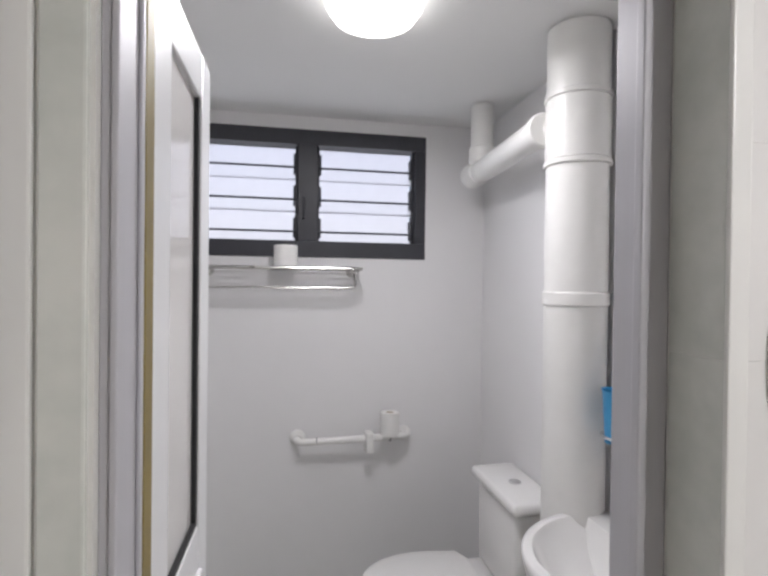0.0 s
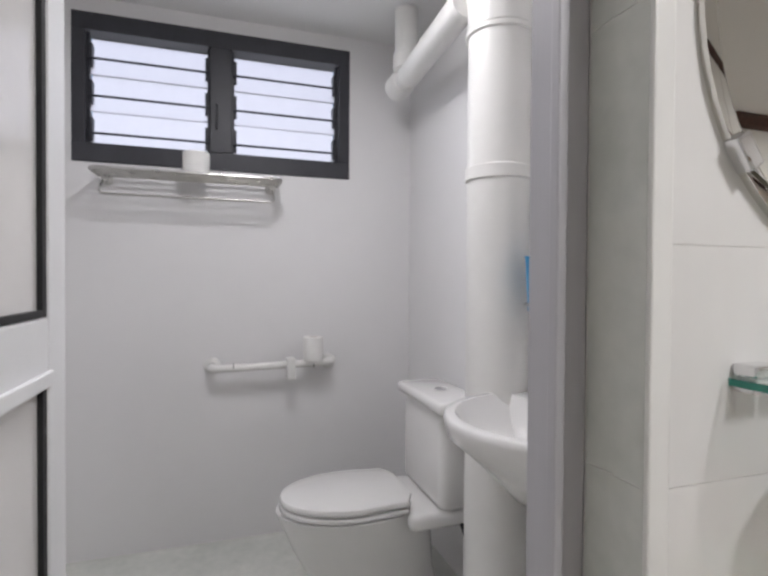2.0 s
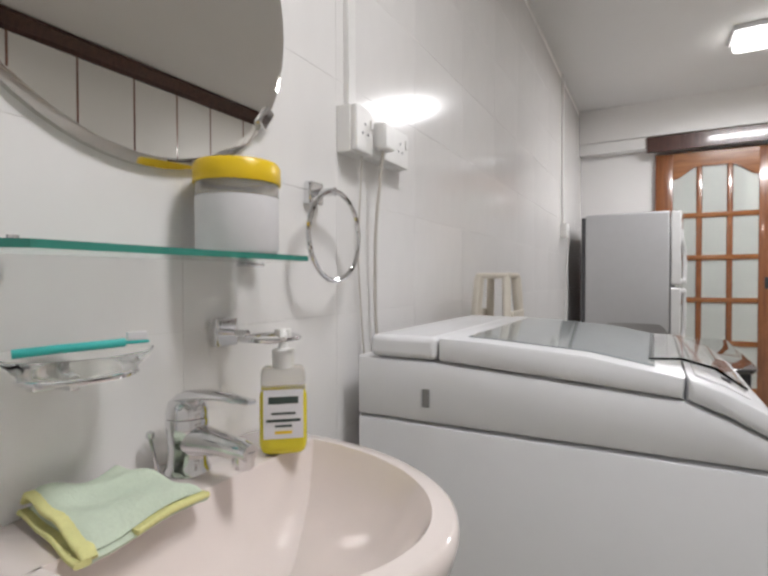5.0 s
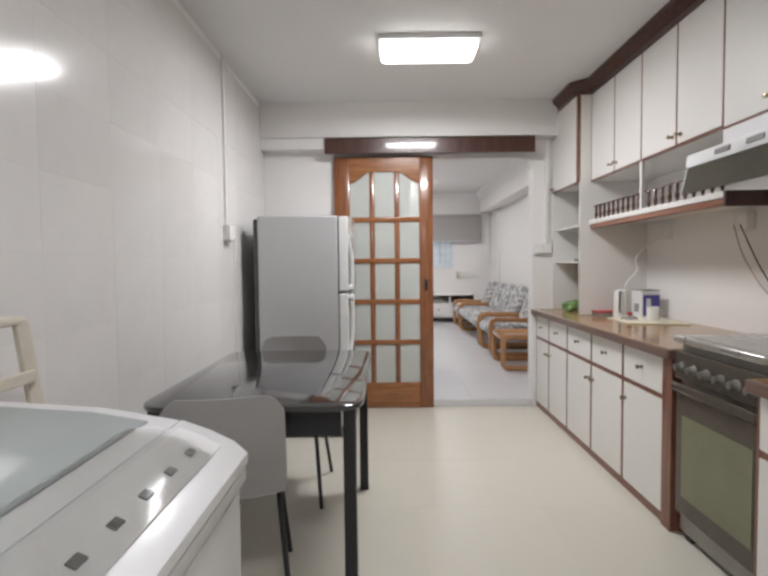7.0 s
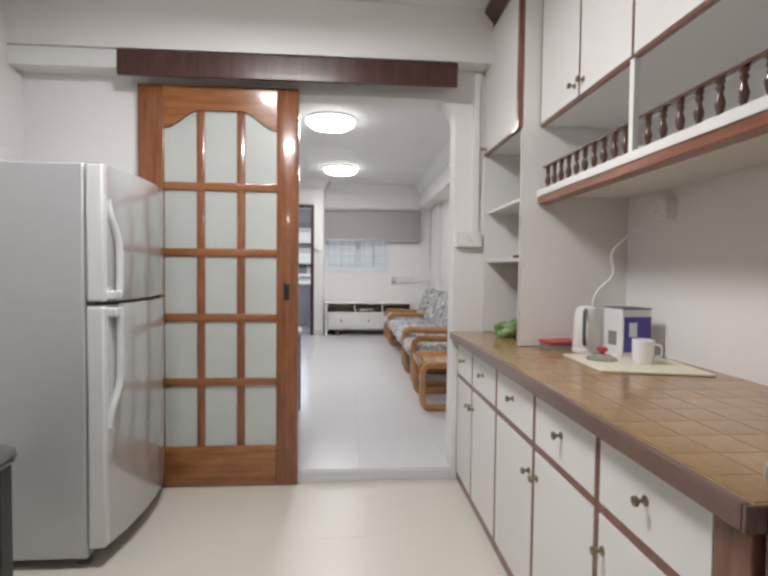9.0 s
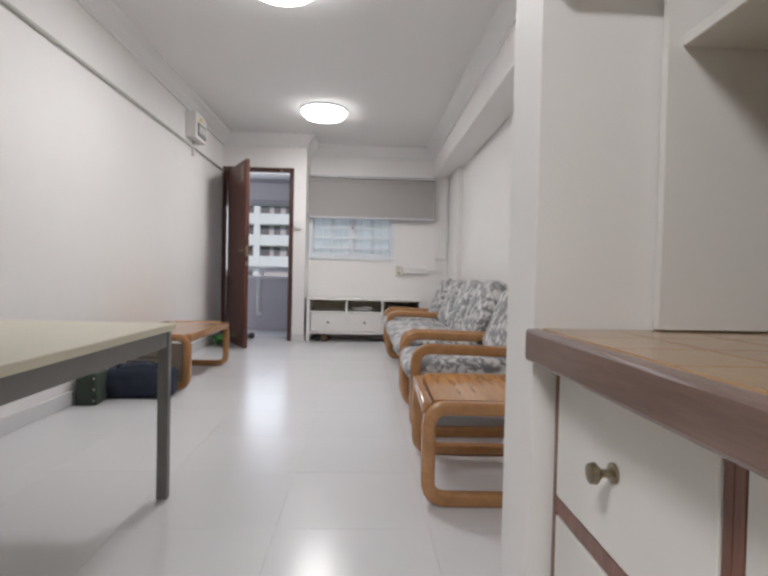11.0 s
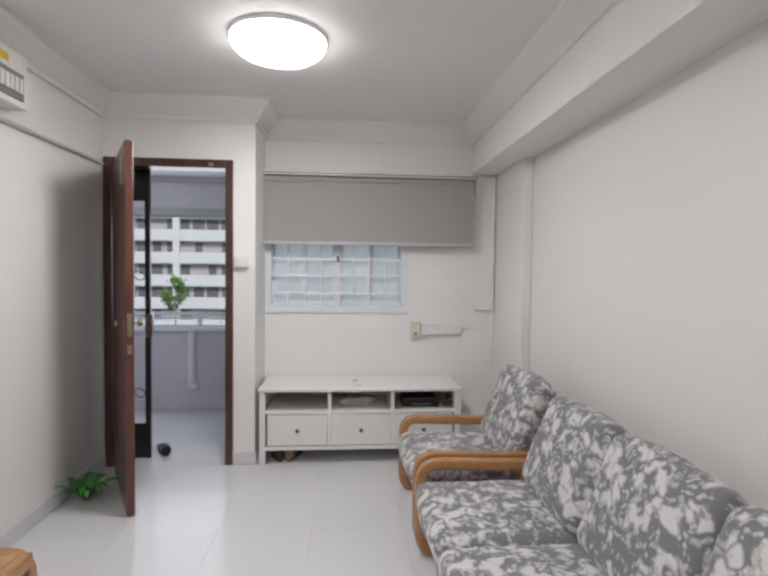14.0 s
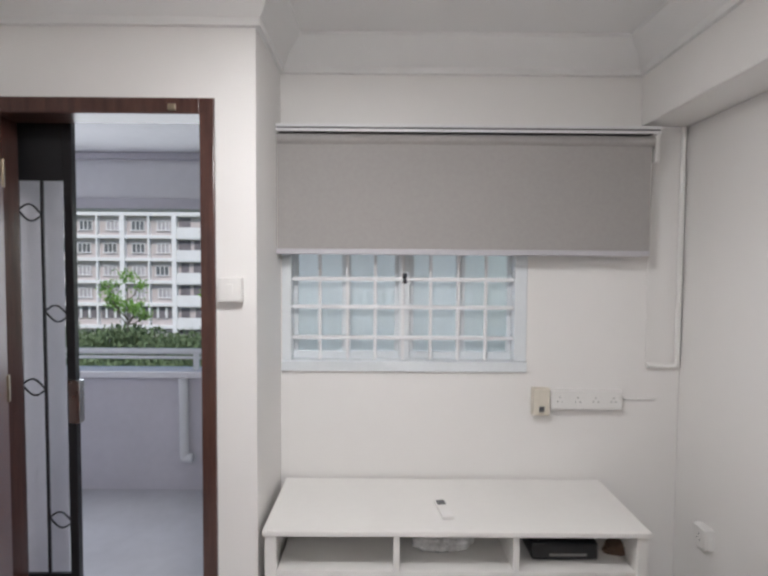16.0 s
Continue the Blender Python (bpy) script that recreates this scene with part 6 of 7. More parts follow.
def carton():
    c = thing("carton", 1.88, 3.03, CT, "white and purple printed cardboard carton on the worktop", "box", rz=6)
    c.matrix_basis = c.matrix_basis @ Matrix.Diagonal((0.85, 0.85, 0.93, 1))
    pbox("body", (-0.075, 0.075, -0.07, 0.07, 0.0, 0.21), CARD, c, 0.002)
    pbox("print", (-0.066, 0.074, -0.0712, -0.07, 0.025, 0.175), PURPLE, c, 0, "purple printed panel")
    pbox("print", (-0.04, 0.0, -0.0718, -0.0711, 0.09, 0.15), CARD, c, 0)
    pbox("print", (-0.0762, -0.075, -0.03, 0.03, 0.05, 0.11), MGREY, c, 0)
    pbox("top_edge", (-0.075, 0.075, -0.071, 0.071, 0.206, 0.211), DGREY, c, 0)


carton()


def tray_and_cup():
    t = solid("tray", prism(BM(), [(1.6, 2.7), (1.95, 2.62), (1.98, 3.02), (1.62, 3.04)], CT, CT + 0.008, "z", 0.003), mat("cream_tray", (0.78, 0.77, 0.72), 0.35, col2=(0.76, 0.7, 0.42), scale=6), "cream patterned tray lying on the worktop", "tray")
    c = thing("mug", 1.82, 2.82, CT + 0.0085, "white ceramic mug on the tray", "mug", rz=-20)
    c.matrix_basis = c.matrix_basis @ Matrix.Diagonal((0.82, 0.82, 0.82, 1))
    b = BM()
    lathe(b, [(0, 0), (0.036, 0), (0.044, 0.012), (0.046, 0.105), (0.043, 0.107), (0.041, 0.014), (0, 0.01)], 24)
    part("body", b, PORC, c)
    h = BM()
    tube(h, fillet([(0.042, 0, 0.085), (0.075, 0, 0.08), (0.075, 0, 0.035), (0.043, 0, 0.03)], 0.02), 0.006, 8, up=(0, 1, 0))
    part("handle", h, PORC, c)
    g = thing("pot_cover", 1.71, 2.9, CT + 0.0085, "glass pot cover with a red knob on the tray", "pot cover")
    b = BM()
    lathe(b, [(0.055, 0), (0.055, 0.004), (0.03, 0.02), (0, 0.025)], 24)
    part("dome", b, CLEARPL, g)
    b = BM()
    lathe(b, [(0.008, 0.024), (0.01, 0.03), (0.02, 0.034), (0.018, 0.046), (0, 0.05)], 16)
    part("knob", b, RED, g, "red knob")
    rbox = thing("food_container", 1.68, 3.22, CT, "clear food container with a red lid on the worktop", "container", rz=10)
    pbox("body", (-0.07, 0.07, -0.045, 0.045, 0, 0.025), CLEARPL, rbox, 0.006)
    pbox("lid", (-0.073, 0.073, -0.048, 0.048, 0.026, 0.038), RED, rbox, 0.004, "red lid")
    return t


tray_and_cup()


def crumpled(name, x, y, z, r, sx, sy, sz, material, label, category, seed):
    b = BM()
    bmesh.ops.create_icosphere(b, subdivisions=4, radius=r)
    for v in b.verts:
        q = v.co * (0.06 / r)
        k = 1 + 0.42 * noise.noise(q * 16 + Vector((seed, 0, 0))) - 0.3 * abs(noise.noise(q * 38 + Vector((0, seed, 0)))) - 0.16 * abs(noise.noise(q * 85))
        v.co = Vector((v.co.x * sx * k, v.co.y * sy * k, max(v.co.z * sz * k, -r * 0.55 * sz)))
    zmin = min(v.co.z for v in b.verts)
    for v in b.verts:
        v.co += Vector((x, y, z - zmin))
    return solid(name, b, material, label, category)


crumpled("snack_packet", 1.6, 3.6, CT + 0.002, 0.075, 1.2, 0.9, 0.8, GREENBAG, "crumpled green foil packet in the corner shelf", "packet", 3)
crumpled("plastic_bag", 1.7, 3.5, CT + 0.002, 0.07, 0.8, 0.8, 1.5, BAGWHITE, "crumpled white plastic bag in the corner shelf", "bag", 7)
tagged(pbox("remote_control", (1.56, 1.64, 3.44, 3.5, CT + 0.4005, CT + 0.4155), BLACK, None, 0.005), "small black remote lying on the corner shelf", "remote control")
b = BM()
lathe(b, [(0, 0), (0.022, 0), (0.022, 0.08), (0.01, 0.1), (0.01, 0.115), (0, 0.115)], 14, (1.72, 3.5, CT + 0.4005))
solid("spray_bottle", b, PLASTIC, "small white bottle standing on the corner shelf", "bottle")


def kitchen_lamp(x, y):
    l = thing("kitchen_ceiling_light", x, y, KH, "oblong white ceiling light, switched on", "ceiling light")
    pbox("base", (-0.3, 0.3, -0.13, 0.13, -0.03, 0.0), WHITEMET, l, 0.006)
    pbox("diffuser", (-0.285, 0.285, -0.115, 0.115, -0.085, -0.029), DIFFUSER, l, 0.03, seg=4)


kitchen_lamp(0.36, 2.65)
kitchen_lamp(0.1, -0.52)
bl = thing("bathroom_ceiling_light", -1.88, -1.18, BH, "small round bathroom ceiling light, switched on", "ceiling light")
b = BM()
lathe(b, [(0.14, 0), (0.14, -0.03), (0.12, -0.06), (0, -0.068)], 32)
part("diffuser", b, DIFFUSER, bl)

tagged(pbox("corner_trim", (XL - 0.004, XL + 0.004, DY1 - 0.002, DY1 + 0.026, 0, KH), PVC, None, 0.003), "white tile trim on the corner of the doorway", "trim", kind="structure")
# beside the bathroom doorway
for nm, y0, y1, mm in (("tile_strip", -1.63, -1.59, MARBLE), ("tile_trim", -1.66, -1.634, PVC)):
    tagged(pbox(nm, (XL - 0.006, XL + 0.006, y0, y1, 0, KH), mm, None, 0.003), "cream tile strip beside the bathroom doorway", "trim", kind="structure")
pan = thing("side_screen", XL + 0.03, -1.75, 0.0, "white-framed pale green glass panel beside the doorway", "screen")
pbox("frame", (-0.015, 0.015, 0.06, 0.085, 0, 2.0), WHITEMET, pan, 0.003)
pbox("pane", (-0.004, 0.004, -0.3, 0.06, 0, 2.0), mat("pale_green_glass", (0.3, 0.42, 0.4), 0.15, var=0.05), pan, 0)

# ---------------------------------------------------------------- small things in the living room


def fuse_box():
    f = thing("distribution_board", LX0, 8.47, 2.27, "cream metal distribution board with breakers", "fuse box")
    pbox("box", (0, 0.1, -0.17, 0.17, 0, 0.26), WALL, f, 0.006)
    pbox("cover", (0.1, 0.11, -0.12, 0.12, 0.03, 0.16), MGREY, f, 0.003)
    for i in range(6):
        pbox("breaker", (0.11, 0.122, -0.1 + i * 0.034, -0.075 + i * 0.034, 0.06, 0.13), PLASTIC, f, 0.002)
    pbox("sticker", (0.1, 0.1015, -0.06, 0.02, 0.19, 0.225), YELLOW, f, 0, "yellow warning sticker")
    b = BM()
    tube(b, [(0.02, 0.0, 0.0), (0.02, 0.0, -0.16)], 0.012, 8)
    part("conduit", b, WALL, f)


fuse_box()
b = BM()
tube(b, [(LX0 + 0.012, LY0, 2.21), (LX0 + 0.012, DY - 0.03, 2.21)], 0.013, 10)
solid("wall_conduit", b, mat("grey_conduit", (0.5, 0.49, 0.46), 0.5), "grey cable conduit running along the wall", "conduit")
sw = thing("light_switch", 0.262, DY, 1.545, "white light switch plate beside the entrance", "switch")
pbox("plate", (-0.045, 0.045, -0.035, 0, -0.045, 0.045), PLASTIC, sw, 0.004)
pbox("rocker", (-0.012, 0.012, -0.038, -0.035, -0.02, 0.02), PLASTIC, sw, 0.001)
iso = thing("isolator", 1.595, WY, 1.0, "cream switch box on the wall", "switch")
pbox("box", (-0.04, 0.04, -0.045, 0, -0.065, 0.065), CREAMPL, iso, 0.005)
pbox("switch", (-0.012, 0.012, -0.05, -0.045, -0.045, -0.02), DGREY, iso, 0.001)
wall_socket("wall_socket", pose(1.81, WY, 1.01, 0, 0, 0), 0.34, 0.09, 0.04, "white four-gang socket box on the wall", 4)
cable("cable", [(1.98, WY - 0.006, 1.01), (2.05, WY - 0.006, 1.008), (2.15, WY - 0.006, 1.008)], 0.004, PLASTIC, "thin white cable on the wall")
wp = BM()
tube(wp, fillet([(2.245, WY - 0.015, 2.296), (2.245, WY - 0.015, 1.4), (2.245, WY - 0.015, 1.17), (2.1, WY - 0.015, 1.175)], 0.03), 0.012, 10, up=(0, 1, 0))
solid("wall_pipe", wp, PVC, "thin white pipe down the corner of the wall", "pipe")
wall_socket("wall_socket", pose(2.265, 9.85, 0.47, 0, 0, E_M), 0.09, 0.09, 0.04, "white socket low on the column", 1)

rc = thing("remote_control", 1.1, WY - 0.34, FL + 0.56, "white air conditioner remote lying on the bench", "remote control", rz=8)
pbox("body", (-0.025, 0.025, -0.075, 0.075, 0, 0.016), PLASTIC, rc, 0.004)
pbox("screen", (-0.018, 0.018, 0.025, 0.065, 0.016, 0.0168), DGREY, rc, 0)

BY = WY - 0.262
crumpled("cable_bundle", 1.1, BY - 0.05, FL + 0.395, 0.075, 1.7, 1.0, 0.55, mat("white_bundle", (0.6, 0.6, 0.6), 0.6, var=0.3, scale=30), "white bundle of cables and papers in the bench", "bundle", 11)
rt = thing("router", 1.62, BY - 0.05, FL + 0.394, "black router box in the bench compartment", "router")
pbox("body", (-0.17, 0.1, -0.1, 0.1, 0, 0.07), BLACKMET, rt, 0.01)
pbox("foot", (-0.1, 0.05, -0.104, -0.1, 0.02, 0.03), MGREY, rt, 0.001)
crumpled("brown_pouch", 1.82, BY - 0.08, FL + 0.395, 0.05, 1.2, 0.9, 0.6, mat("brown_leather", (0.1, 0.06, 0.04), 0.6, var=0.3), "small brown leather pouch in the bench", "pouch", 5)


def shoe(x, y, z, rz, material, label, group=""):
    s = thing("shoe", x, y, z, label, "shoe", rz=rz, group=group)
    bm = BM()
    rings = []
    n = 14
    for k, (yy, w, h) in enumerate(((-0.125, 0.02, 0.05), (-0.115, 0.034, 0.075), (-0.06, 0.037, 0.075), (0.0, 0.036, 0.06), (0.06, 0.043, 0.045), (0.105, 0.036, 0.032), (0.13, 0.015, 0.02))):
        rings.append([bm.verts.new((w * math.cos(2 * math.pi * i / n), yy, 0.012 + h / 2 + h / 2 * math.sin(2 * math.pi * i / n))) for i in range(n)])
    for a, c in zip(rings, rings[1:]):
        for i in range(n):
            bm.faces.new((a[i], a[(i + 1) % n], c[(i + 1) % n], c[i]))
    bm.faces.new(rings[0])
    bm.faces.new(list(reversed(rings[-1])))
    bmesh.ops.recalc_face_normals(bm, faces=bm.faces)
    part("upper", bm, material, s)
    o = [(0.04 * math.cos(a) * (1.05 if math.sin(a) > 0 else 0.9), 0.13 * math.sin(a)) for a in [2 * math.pi * i / 20 for i in range(20)]]
    part("sole", prism(BM(), o, 0, 0.014, "z", 0.002), DGREY, s)


shoe(0.5, BY - 0.05, FL, 20, BLACKMET, "black shoe under the television bench", "shoes under the bench")
shoe(0.63, BY - 0.05, FL, -15, mat("tan_leather", (0.3, 0.19, 0.11), 0.6, var=0.15), "tan shoe under the television bench", "shoes under the bench")
shoe(-0.39, 9.93, FL - 0.01, 28, BLACKMET, "black shoe on the corridor floor outside")


def holdall():
    h = thing("holdall_bag", -0.38, 6.62, FL, "dark navy holdall bag on the floor by the coffee table", "bag", rz=4)
    bm = BM()
    box(bm, -0.24, 0.22, -0.11, 0.11, 0.0, 0.23, 0.05, 3)
    bmesh.ops.subdivide_edges(bm, edges=[e for e in bm.edges if e.calc_length() > 0.08], cuts=4, use_grid_fill=True)
    for v in bm.verts:
        if v.co.z > 0.02:
            v.co += noise.noise_vector(v.co * 9) * 0.025 + Vector((0, 0, -0.04 * abs(v.co.x) / 0.24 * (v.co.z / 0.23)))
    part("body", bm, NAVY, h, angle=70)
    for y in (-0.07, 0.07):
        s = BM()
        sweep(s, fillet([(-0.13, y, 0.2), (-0.1, y * 1.2, 0.25), (0.1, y * 1.2, 0.25), (0.13, y, 0.2)], 0.04), rrect(0.02, 0.005, 0.002))
        part("strap", s, NAVY, h)
    bx = thing("storage_box", -0.62, 6.44, FL, "dark green canvas box on the floor beside the bag", "box", rz=8)
    pbox("body", (-0.06, 0.07, -0.1, 0.1, 0, 0.2), mat("dark_green_canvas", (0.05, 0.065, 0.05), 0.8, var=0.2, scale=20, bump=0.2, bscale=200), bx, 0.015)
    for z in (0.03, 0.1, 0.17):
        k = BM()
        lathe(k, [(0.006, 0), (0.006, -0.003), (0, -0.004)], 10, (0.05, -0.1, z), "y")
        part("rivet", k, STEEL, bx)


holdall()


def floor_plant(name, x, y, z, seed, label):
    p = thing(name, x, y, z, label, "plant")
    rng = random.Random(seed)
    for i in range(16):
        a, L = rng.uniform(0, 6.28), rng.uniform(0.11, 0.23)
        b = BM()
        pts = []
        for k in range(7):
            u = k / 6
            w = 0.022 * math.sin(math.pi * min(1, u * 0.95 + 0.05)) + 0.002
            c = Vector((math.cos(a) * L * u, math.sin(a) * L * u, 0.012 + 0.11 * math.sin(u * 2.3) * rng.uniform(0.9, 1.05)))
            s = Vector((-math.sin(a), math.cos(a), 0.2)) * w
            pts.append((b.verts.new(c - s), b.verts.new(c + Vector((0, 0, 0.004))), b.verts.new(c + s)))
        for q, t in zip(pts, pts[1:]):
            b.faces.new((q[0], q[1], t[1], t[0]))
            b.faces.new((q[1], q[2], t[2], t[1]))
        part("leaf", b, GREENPL, p)


floor_plant("leafy_plant", -0.56, 9.08, FL, 4, "low green leafy plant on the floor behind the open door")

# ---------------------------------------------------------------- outside
rail = thing("corridor_railing", 0, 11.31, 0.885, "white metal railing on the parapet coping", "railing")
b = BM()
tube(b, [(-8, 0, 0.13), (8, 0, 0.13)], 0.022, 10)
part("top_rail", b, WHITEMET, rail)
b = BM()
tube(b, [(-8, 0, 0.085), (8, 0, 0.085)], 0.012, 8)
part("lower_rail", b, WHITEMET, rail)
for i in range(13):
    pbox("post", (-7.7 + i * 1.2 - 0.02, -7.7 + i * 1.2 + 0.02, -0.012, 0.012, 0, 0.125), WHITEMET, rail, 0.002)
drain = BM()
tube(drain, fillet([(-0.56, 11.218, 0.838), (-0.56, 11.218, 0.27), (-0.5, 11.218, 0.27)], 0.02), 0.033, 10, up=(0, 1, 0))
solid("downpipe", drain, WHITEMET, "white pipe down the corridor parapet", "pipe")
tagged(pbox("corridor_duct", (-8, 8, 11.24, 11.296, 2.375, 2.416), CEMENT, None, 0.003), "grey duct under the corridor soffit", "duct", kind="structure")
tagged(part("ground", box(BM(), -2500, 2500, -2500, 2500, -13.2, -13.0), GRASS), "green grass ground far below", "ground", kind="structure")


def block(name, x0, x1, split, y, floors, z0, h, label):
    """A slab block of flats; its face lies at y and looks to -y. Windowed bays up to split, open corridors beyond it."""
    t = thing(name, split, y, z0, label, "building")
    a, c = x0 - split, x1 - split
    H = floors * h
    pbox("core", (a, c, 0.5, 12, 0, H), FACADEPINK, t, 0)
    pbox("roof", (a - 0.4, c + 0.4, -0.3, 12.3, H, H + 0.5), FACADE, t, 0)
    rng = random.Random(9)

    def shared(nm, boxes, material):
        b = BM()
        for q in boxes:
            box(b, *q)
        me = bpy.data.meshes.new(nm)
        b.to_mesh(me)
        b.free()
        me.materials.append(material)
        return me
    glass = [shared("window", [(-0.78, 0.78, 0.44, 0.5, 1.05, 2.15)], m) for m in (FACGLASS, CURTAIN)]
    frame_mesh = shared("window_frame", [(q - 0.04, q + 0.04, 0.38, 0.45, 1.05, 2.15) for q in (-0.78, -0.26, 0.26, 0.78)] + [(-0.82, 0.82, 0.38, 0.45, 2.11, 2.18), (-0.9, 0.9, 0.3, 0.5, 0.95, 1.05)], FACADE)
    # door panel, the corridor's shade put into its colour
    door_mesh = shared("doorway", [(-0.45, 0.45, 1.52, 1.6, 0.9, 2.45)], FACADESHADE)
    bay = 3.15
    for f in range(floors):
        z = f * h
        pbox("floor_band", (a, 0, -0.06, 0.5, z, z + 0.42), FACADE, t, 0)
        for k in range(12):
            x = -(k + 0.5) * bay
            if f % 5 == 3:
                # flat panel, not a hollow: its dark colour is the recess's shade
                pbox("recess_shade_panel", (x - 1.35, x + 1.35, 0.42, 0.5, 1.25 + z, 2.6 + z), FACADESHADE, t, 0)
                for q in (-0.7, 0.35):
                    pbox("recess_wall", (x + q - 0.12, x + q + 0.12, 0.3, 0.43, 1.25 + z, 2.6 + z), FACADE, t, 0)
                continue
            ob = new("window", glass[0 if rng.random() < 0.45 else 1])
            ob.parent = t
            ob.location = (x + rng.uniform(-0.2, 0.2), 0, z)
            fr = new("window_frame", frame_mesh)
            fr.parent = ob
        # open corridor: parapet, depth, and door and window panels painted in shade behind it
        pbox("parapet", (0.3, c, -0.15, 0.05, z, z + 1.35), FACADE, t, 0)
        pbox("slab", (0.3, c, -0.1, 0.5, z - 0.1, z + 0.12), FACADE, t, 0)
        pbox("corridor_depth", (0.3, c, 0.4, 0.5, z + 0.9, z + h - 0.1), FACADEPINK, t, 0)
        for k in range(int(c / 1.65)):
            if rng.random() < 0.82:
                w = rng.uniform(0.4, 0.72)
                x = 0.3 + (k + 0.5) * 1.65
                # flat panel whose dark colour stands for the shade in an opening
                pbox("opening_shade_panel", (x - w, x + w, 0.32, 0.41, z + 1.2, z + 2.55), FACADESHADE, t, 0)
    x = 0.0
    while x > a:
        pbox("pilaster", (x - 0.28, x + 0.28, -0.22, 0.5, 0, H), FACADE, t, 0)
        pbox("rib", (x - bay - 0.1, x - bay + 0.1, -0.1, 0.5, 0, H), FACADE, t, 0)
        x -= 2 * bay
    x = 5.2
    while x < c:
        pbox("pilaster", (x - 0.4, x + 0.4, -0.28, 0.5, 0, H), FACADE, t, 0)
        x += 6.6
    return t


block("apartment_block", -62, 16, -24.5, 69, 10, -14.45, 2.75, "white and pinkish slab block of flats across the green")


def tree(name, x, y, z, h, r, seed, n, leaf, label, size=0.5, squash=0.6, lim=(0.4, 0.75), rise=(0.12, 0.35), spread=0.26, limbs=9, stem=0.28):
    t = thing(name, x, y, z, label, "tree")
    rng = random.Random(seed)
    tr = BM()
    prof = [(stem, 0), (stem * 0.72, h * 0.2), (stem * 0.54, h * 0.55), (stem * 0.18, h * 0.9)]
    lathe(tr, prof, 10)
    part("trunk", tr, BARK, t)
    tips = []
    for i in range(limbs):
        a = rng.uniform(0, 6.28)
        z0 = h * rng.uniform(*lim)
        e = Vector((math.cos(a) * r * rng.uniform(0.5, 0.9), math.sin(a) * r * rng.uniform(0.5, 0.9), z0 + h * rng.uniform(*rise)))
        lb = BM()
        tube(lb, [(0, 0, z0), tuple(e * 0.5 + Vector((0, 0, z0 * 0.45 + 0.3))), tuple(e)], 0.05, 6)
        part("limb", lb, BARK, t)
        tips.append(e)
    tips.append(Vector((0, 0, h * 0.95)))
    vs, fs = [], []
    for i in range(n):
        c = rng.choice(tips) + Vector((rng.gauss(0, 1), rng.gauss(0, 1), rng.gauss(0, squash))) * r * spread
        q = Euler((rng.uniform(0, 6.3), rng.uniform(0, 6.3), rng.uniform(0, 6.3))).to_matrix()
        s = size * rng.uniform(0.5, 1.2)
        k = len(vs)
        for p in ((-s, 0, 0), (0, -s * 0.45, 0.06), (s, 0, 0), (0, s * 0.45, 0.06)):
            vs.append(tuple(c + q @ Vector(p)))
        fs.append((k, k + 1, k + 2, k + 3))
    me = bpy.data.meshes.new("crown")
    me.from_pydata(vs, [], fs)
    me.materials.append(leaf)
    ob = new("crown", me)
    ob.parent = t


tree("sapling", -19.4, 47.5, -13, 14.4, 1.7, 5, 950, LEAF2, "slender young tree with bright green clumps of leaves", 0.17, 0.8, (0.68, 0.84), (0.03, 0.13), 0.2, 8, 0.16)
tree("sapling", -14.6, 54, -13, 14.0, 1.3, 8, 900, LEAF2, "slender young tree with sparse bright green leaves", 0.17, 0.8, (0.7, 0.84), (0.04, 0.13), 0.2, 6, 0.14)
for i, (x, y, s) in enumerate(((-21.5, 45, 1), (-15.5, 42, 2), (-9, 44, 3), (-27, 47, 4), (-3.5, 46, 6), (-18, 52, 7), (-12, 52, 8), (-31, 50, 9))):
    tree("rain_tree", x, y, -13, 8.4 + 0.5 * math.sin(s * 2.3), 4.6, 20 + s, 6000, LEAF, "wide dark green tree crown below the corridor", 0.27, 0.26)

# ---------------------------------------------------------------- tiles, piece by piece


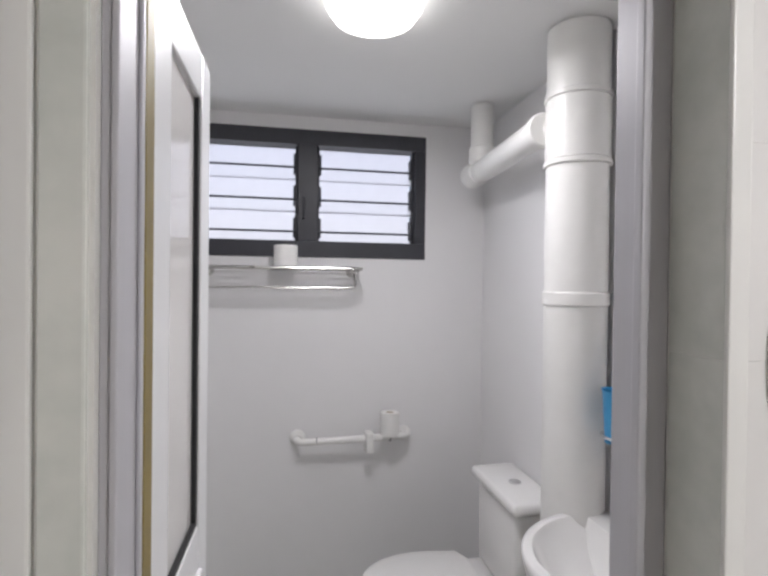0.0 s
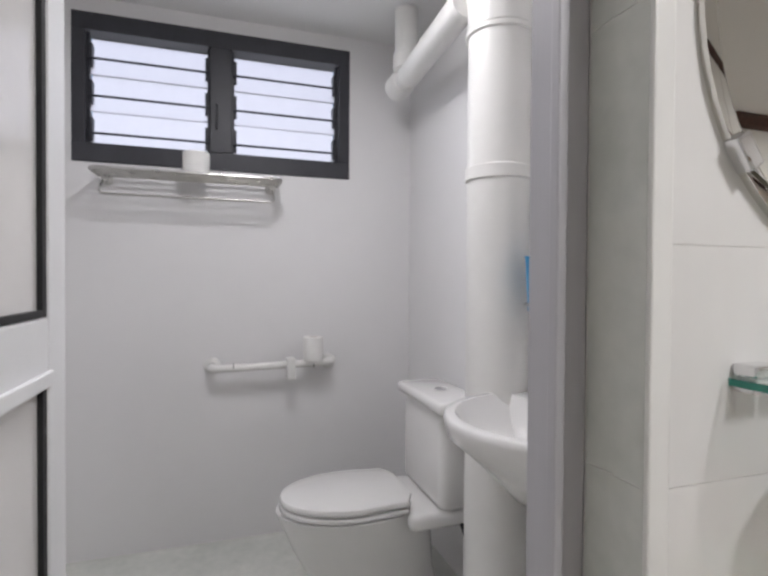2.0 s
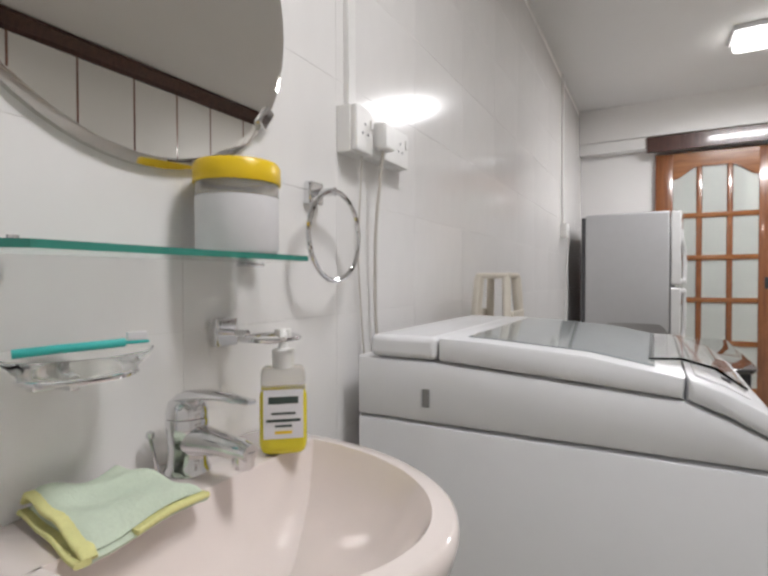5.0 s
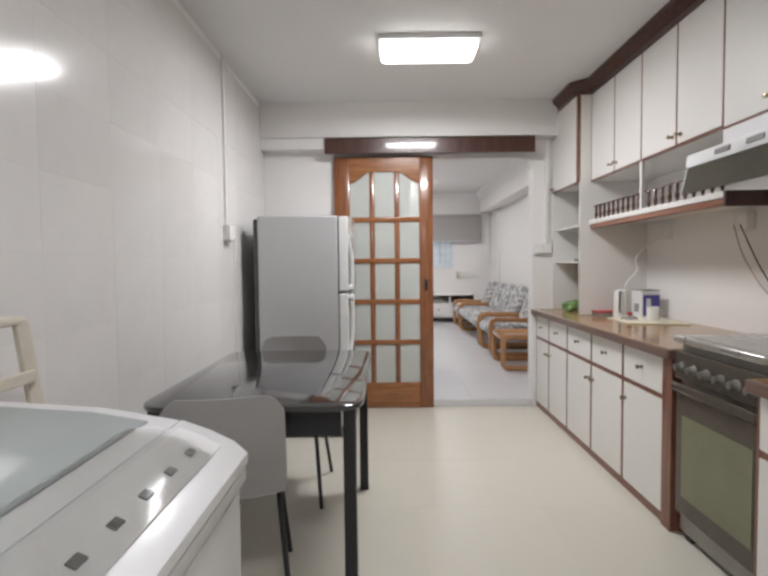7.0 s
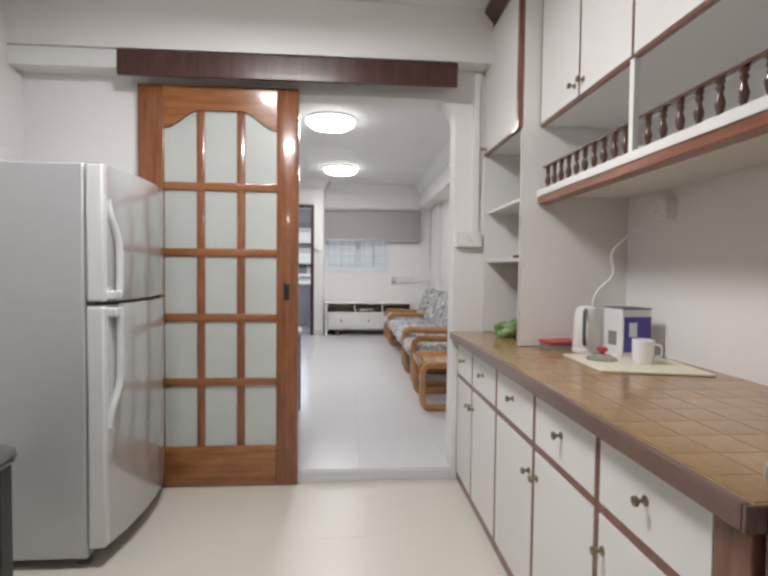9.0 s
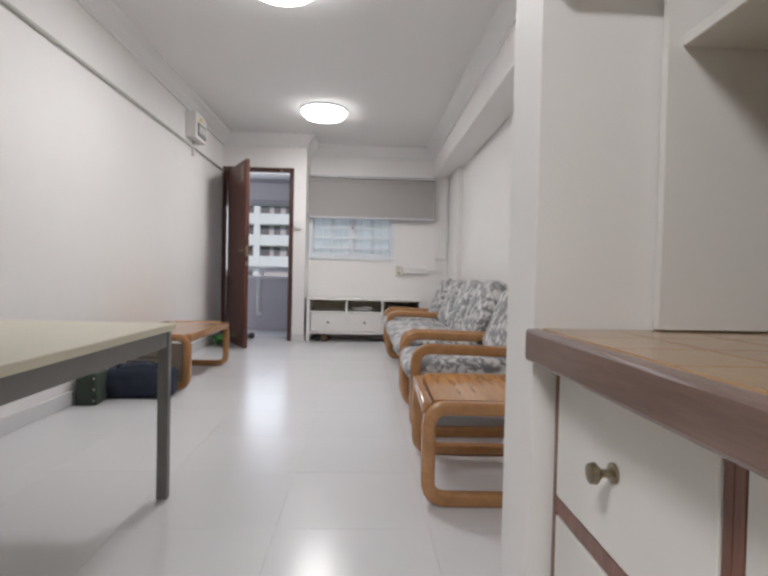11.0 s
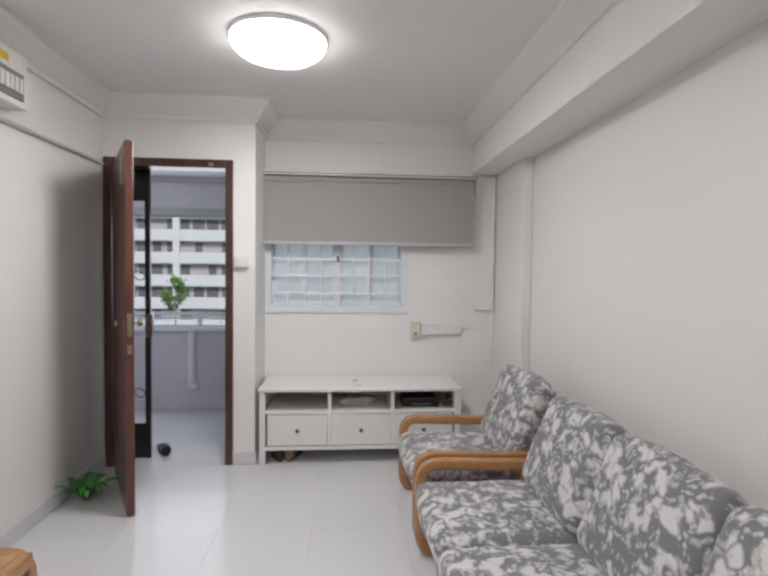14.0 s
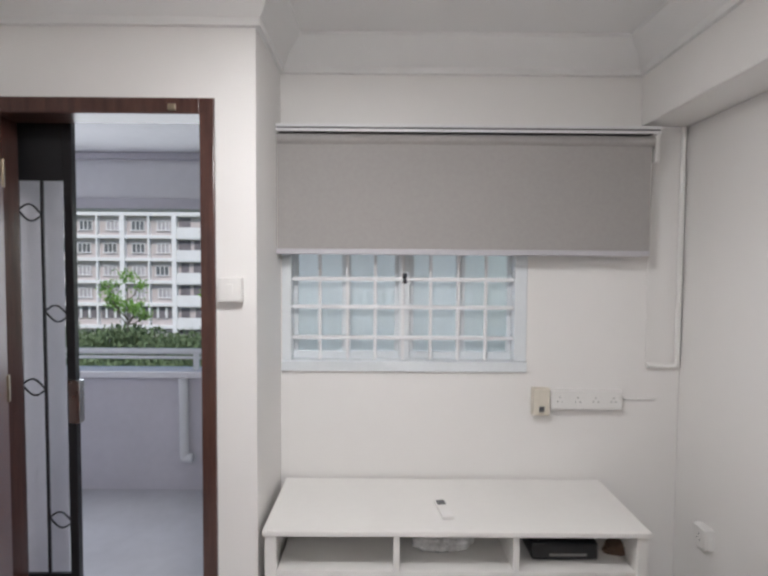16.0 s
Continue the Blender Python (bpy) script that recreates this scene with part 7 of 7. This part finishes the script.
def tiles(name, parent, origin, du, dv, nu, nv, su, sv, thick, normal, material, gap=0.0008, skip=None):
    """A field of alike tiles on one mesh, each an object of its own."""
    du, dv, nn, o = Vector(du), Vector(dv), Vector(normal), Vector(origin)
    b = BM()
    g = gap / 2
    e = min(0.0012, thick * 0.3)
    lo = [du * u + dv * v for u, v in ((g, g), (su - g, g), (su - g, sv - g), (g, sv - g))]
    hi = [du * u + dv * v + nn * thick for u, v in ((g + e, g + e), (su - g - e, g + e), (su - g - e, sv - g - e), (g + e, sv - g - e))]
    v0, v1 = [b.verts.new(p) for p in lo], [b.verts.new(p) for p in hi]
    b.faces.new(v1)
    for i in range(4):
        b.faces.new((v0[i], v0[(i + 1) % 4], v1[(i + 1) % 4], v1[i]))
    bmesh.ops.recalc_face_normals(b, faces=b.faces)
    me = bpy.data.meshes.new(name)
    b.to_mesh(me)
    b.free()
    if me.polygons[0].normal.dot(nn) < 0:
        me.flip_normals()
    me.materials.append(material)
    inv = parent.matrix_basis.inverted()
    for i in range(nu):
        for j in range(nv):
            if skip and skip(i, j):
                continue
            ob = new(name, me)
            ob.parent = parent
            ob.location = inv @ (o + du * su * i + dv * sv * j)


# west wall tiles: joints at 1.01 m and every quarter metre
tiles("tile", wall_west, (XL - 0.0008, DY1 + 0.0008, 0.01), (0, 1, 0), (0, 0, 1), 12, 10, 0.3978, 0.25, 0.0008, (1, 0, 0), TILE)
tiles("tile", wall_west, (XL - 0.0008, YB, 0.01), (0, 1, 0), (0, 0, 1), 2, 10, 0.27, 0.25, 0.0008, (1, 0, 0), TILE)
tiles("tile", wall_west, (XL - 0.0008, DY1 + 0.0008, 0.01), (-1, 0, 0), (0, 0, 1), 1, 8, 0.088, 0.5, 0.0008, (0, -1, 0), MARBLE)
kf = bpy.data.objects["floor_kitchen"]
tiles("tile", kf, (XL - 0.01, YB, -0.0006), (1, 0, 0), (0, 1, 0), 5, 10, 0.6, 0.605, 0.0006, (0, 0, 1), FLOORK, 0.0015)
lf = bpy.data.objects["floor_living"]
tiles("tile", lf, (LX0, YO + 0.006, FL - 0.002), (1, 0, 0), (0, 1, 0), 6, 13, 0.51, 0.481, 0.002, (0, 0, 1), FLOORL, 0.0004)
tiles("tile", wt1, (1.348, 1.77, CT - 0.003), (1, 0, 0), (0, 1, 0), 7, 21, 0.096, 0.0988, 0.002, (0, 0, 1), CTILE, 0.0018)
tiles("tile", wt2, (1.288, -0.598, CT - 0.003), (1, 0, 0), (0, 1, 0), 6, 16, 0.122, 0.1124, 0.002, (0, 0, 1), CTILE, 0.0018)
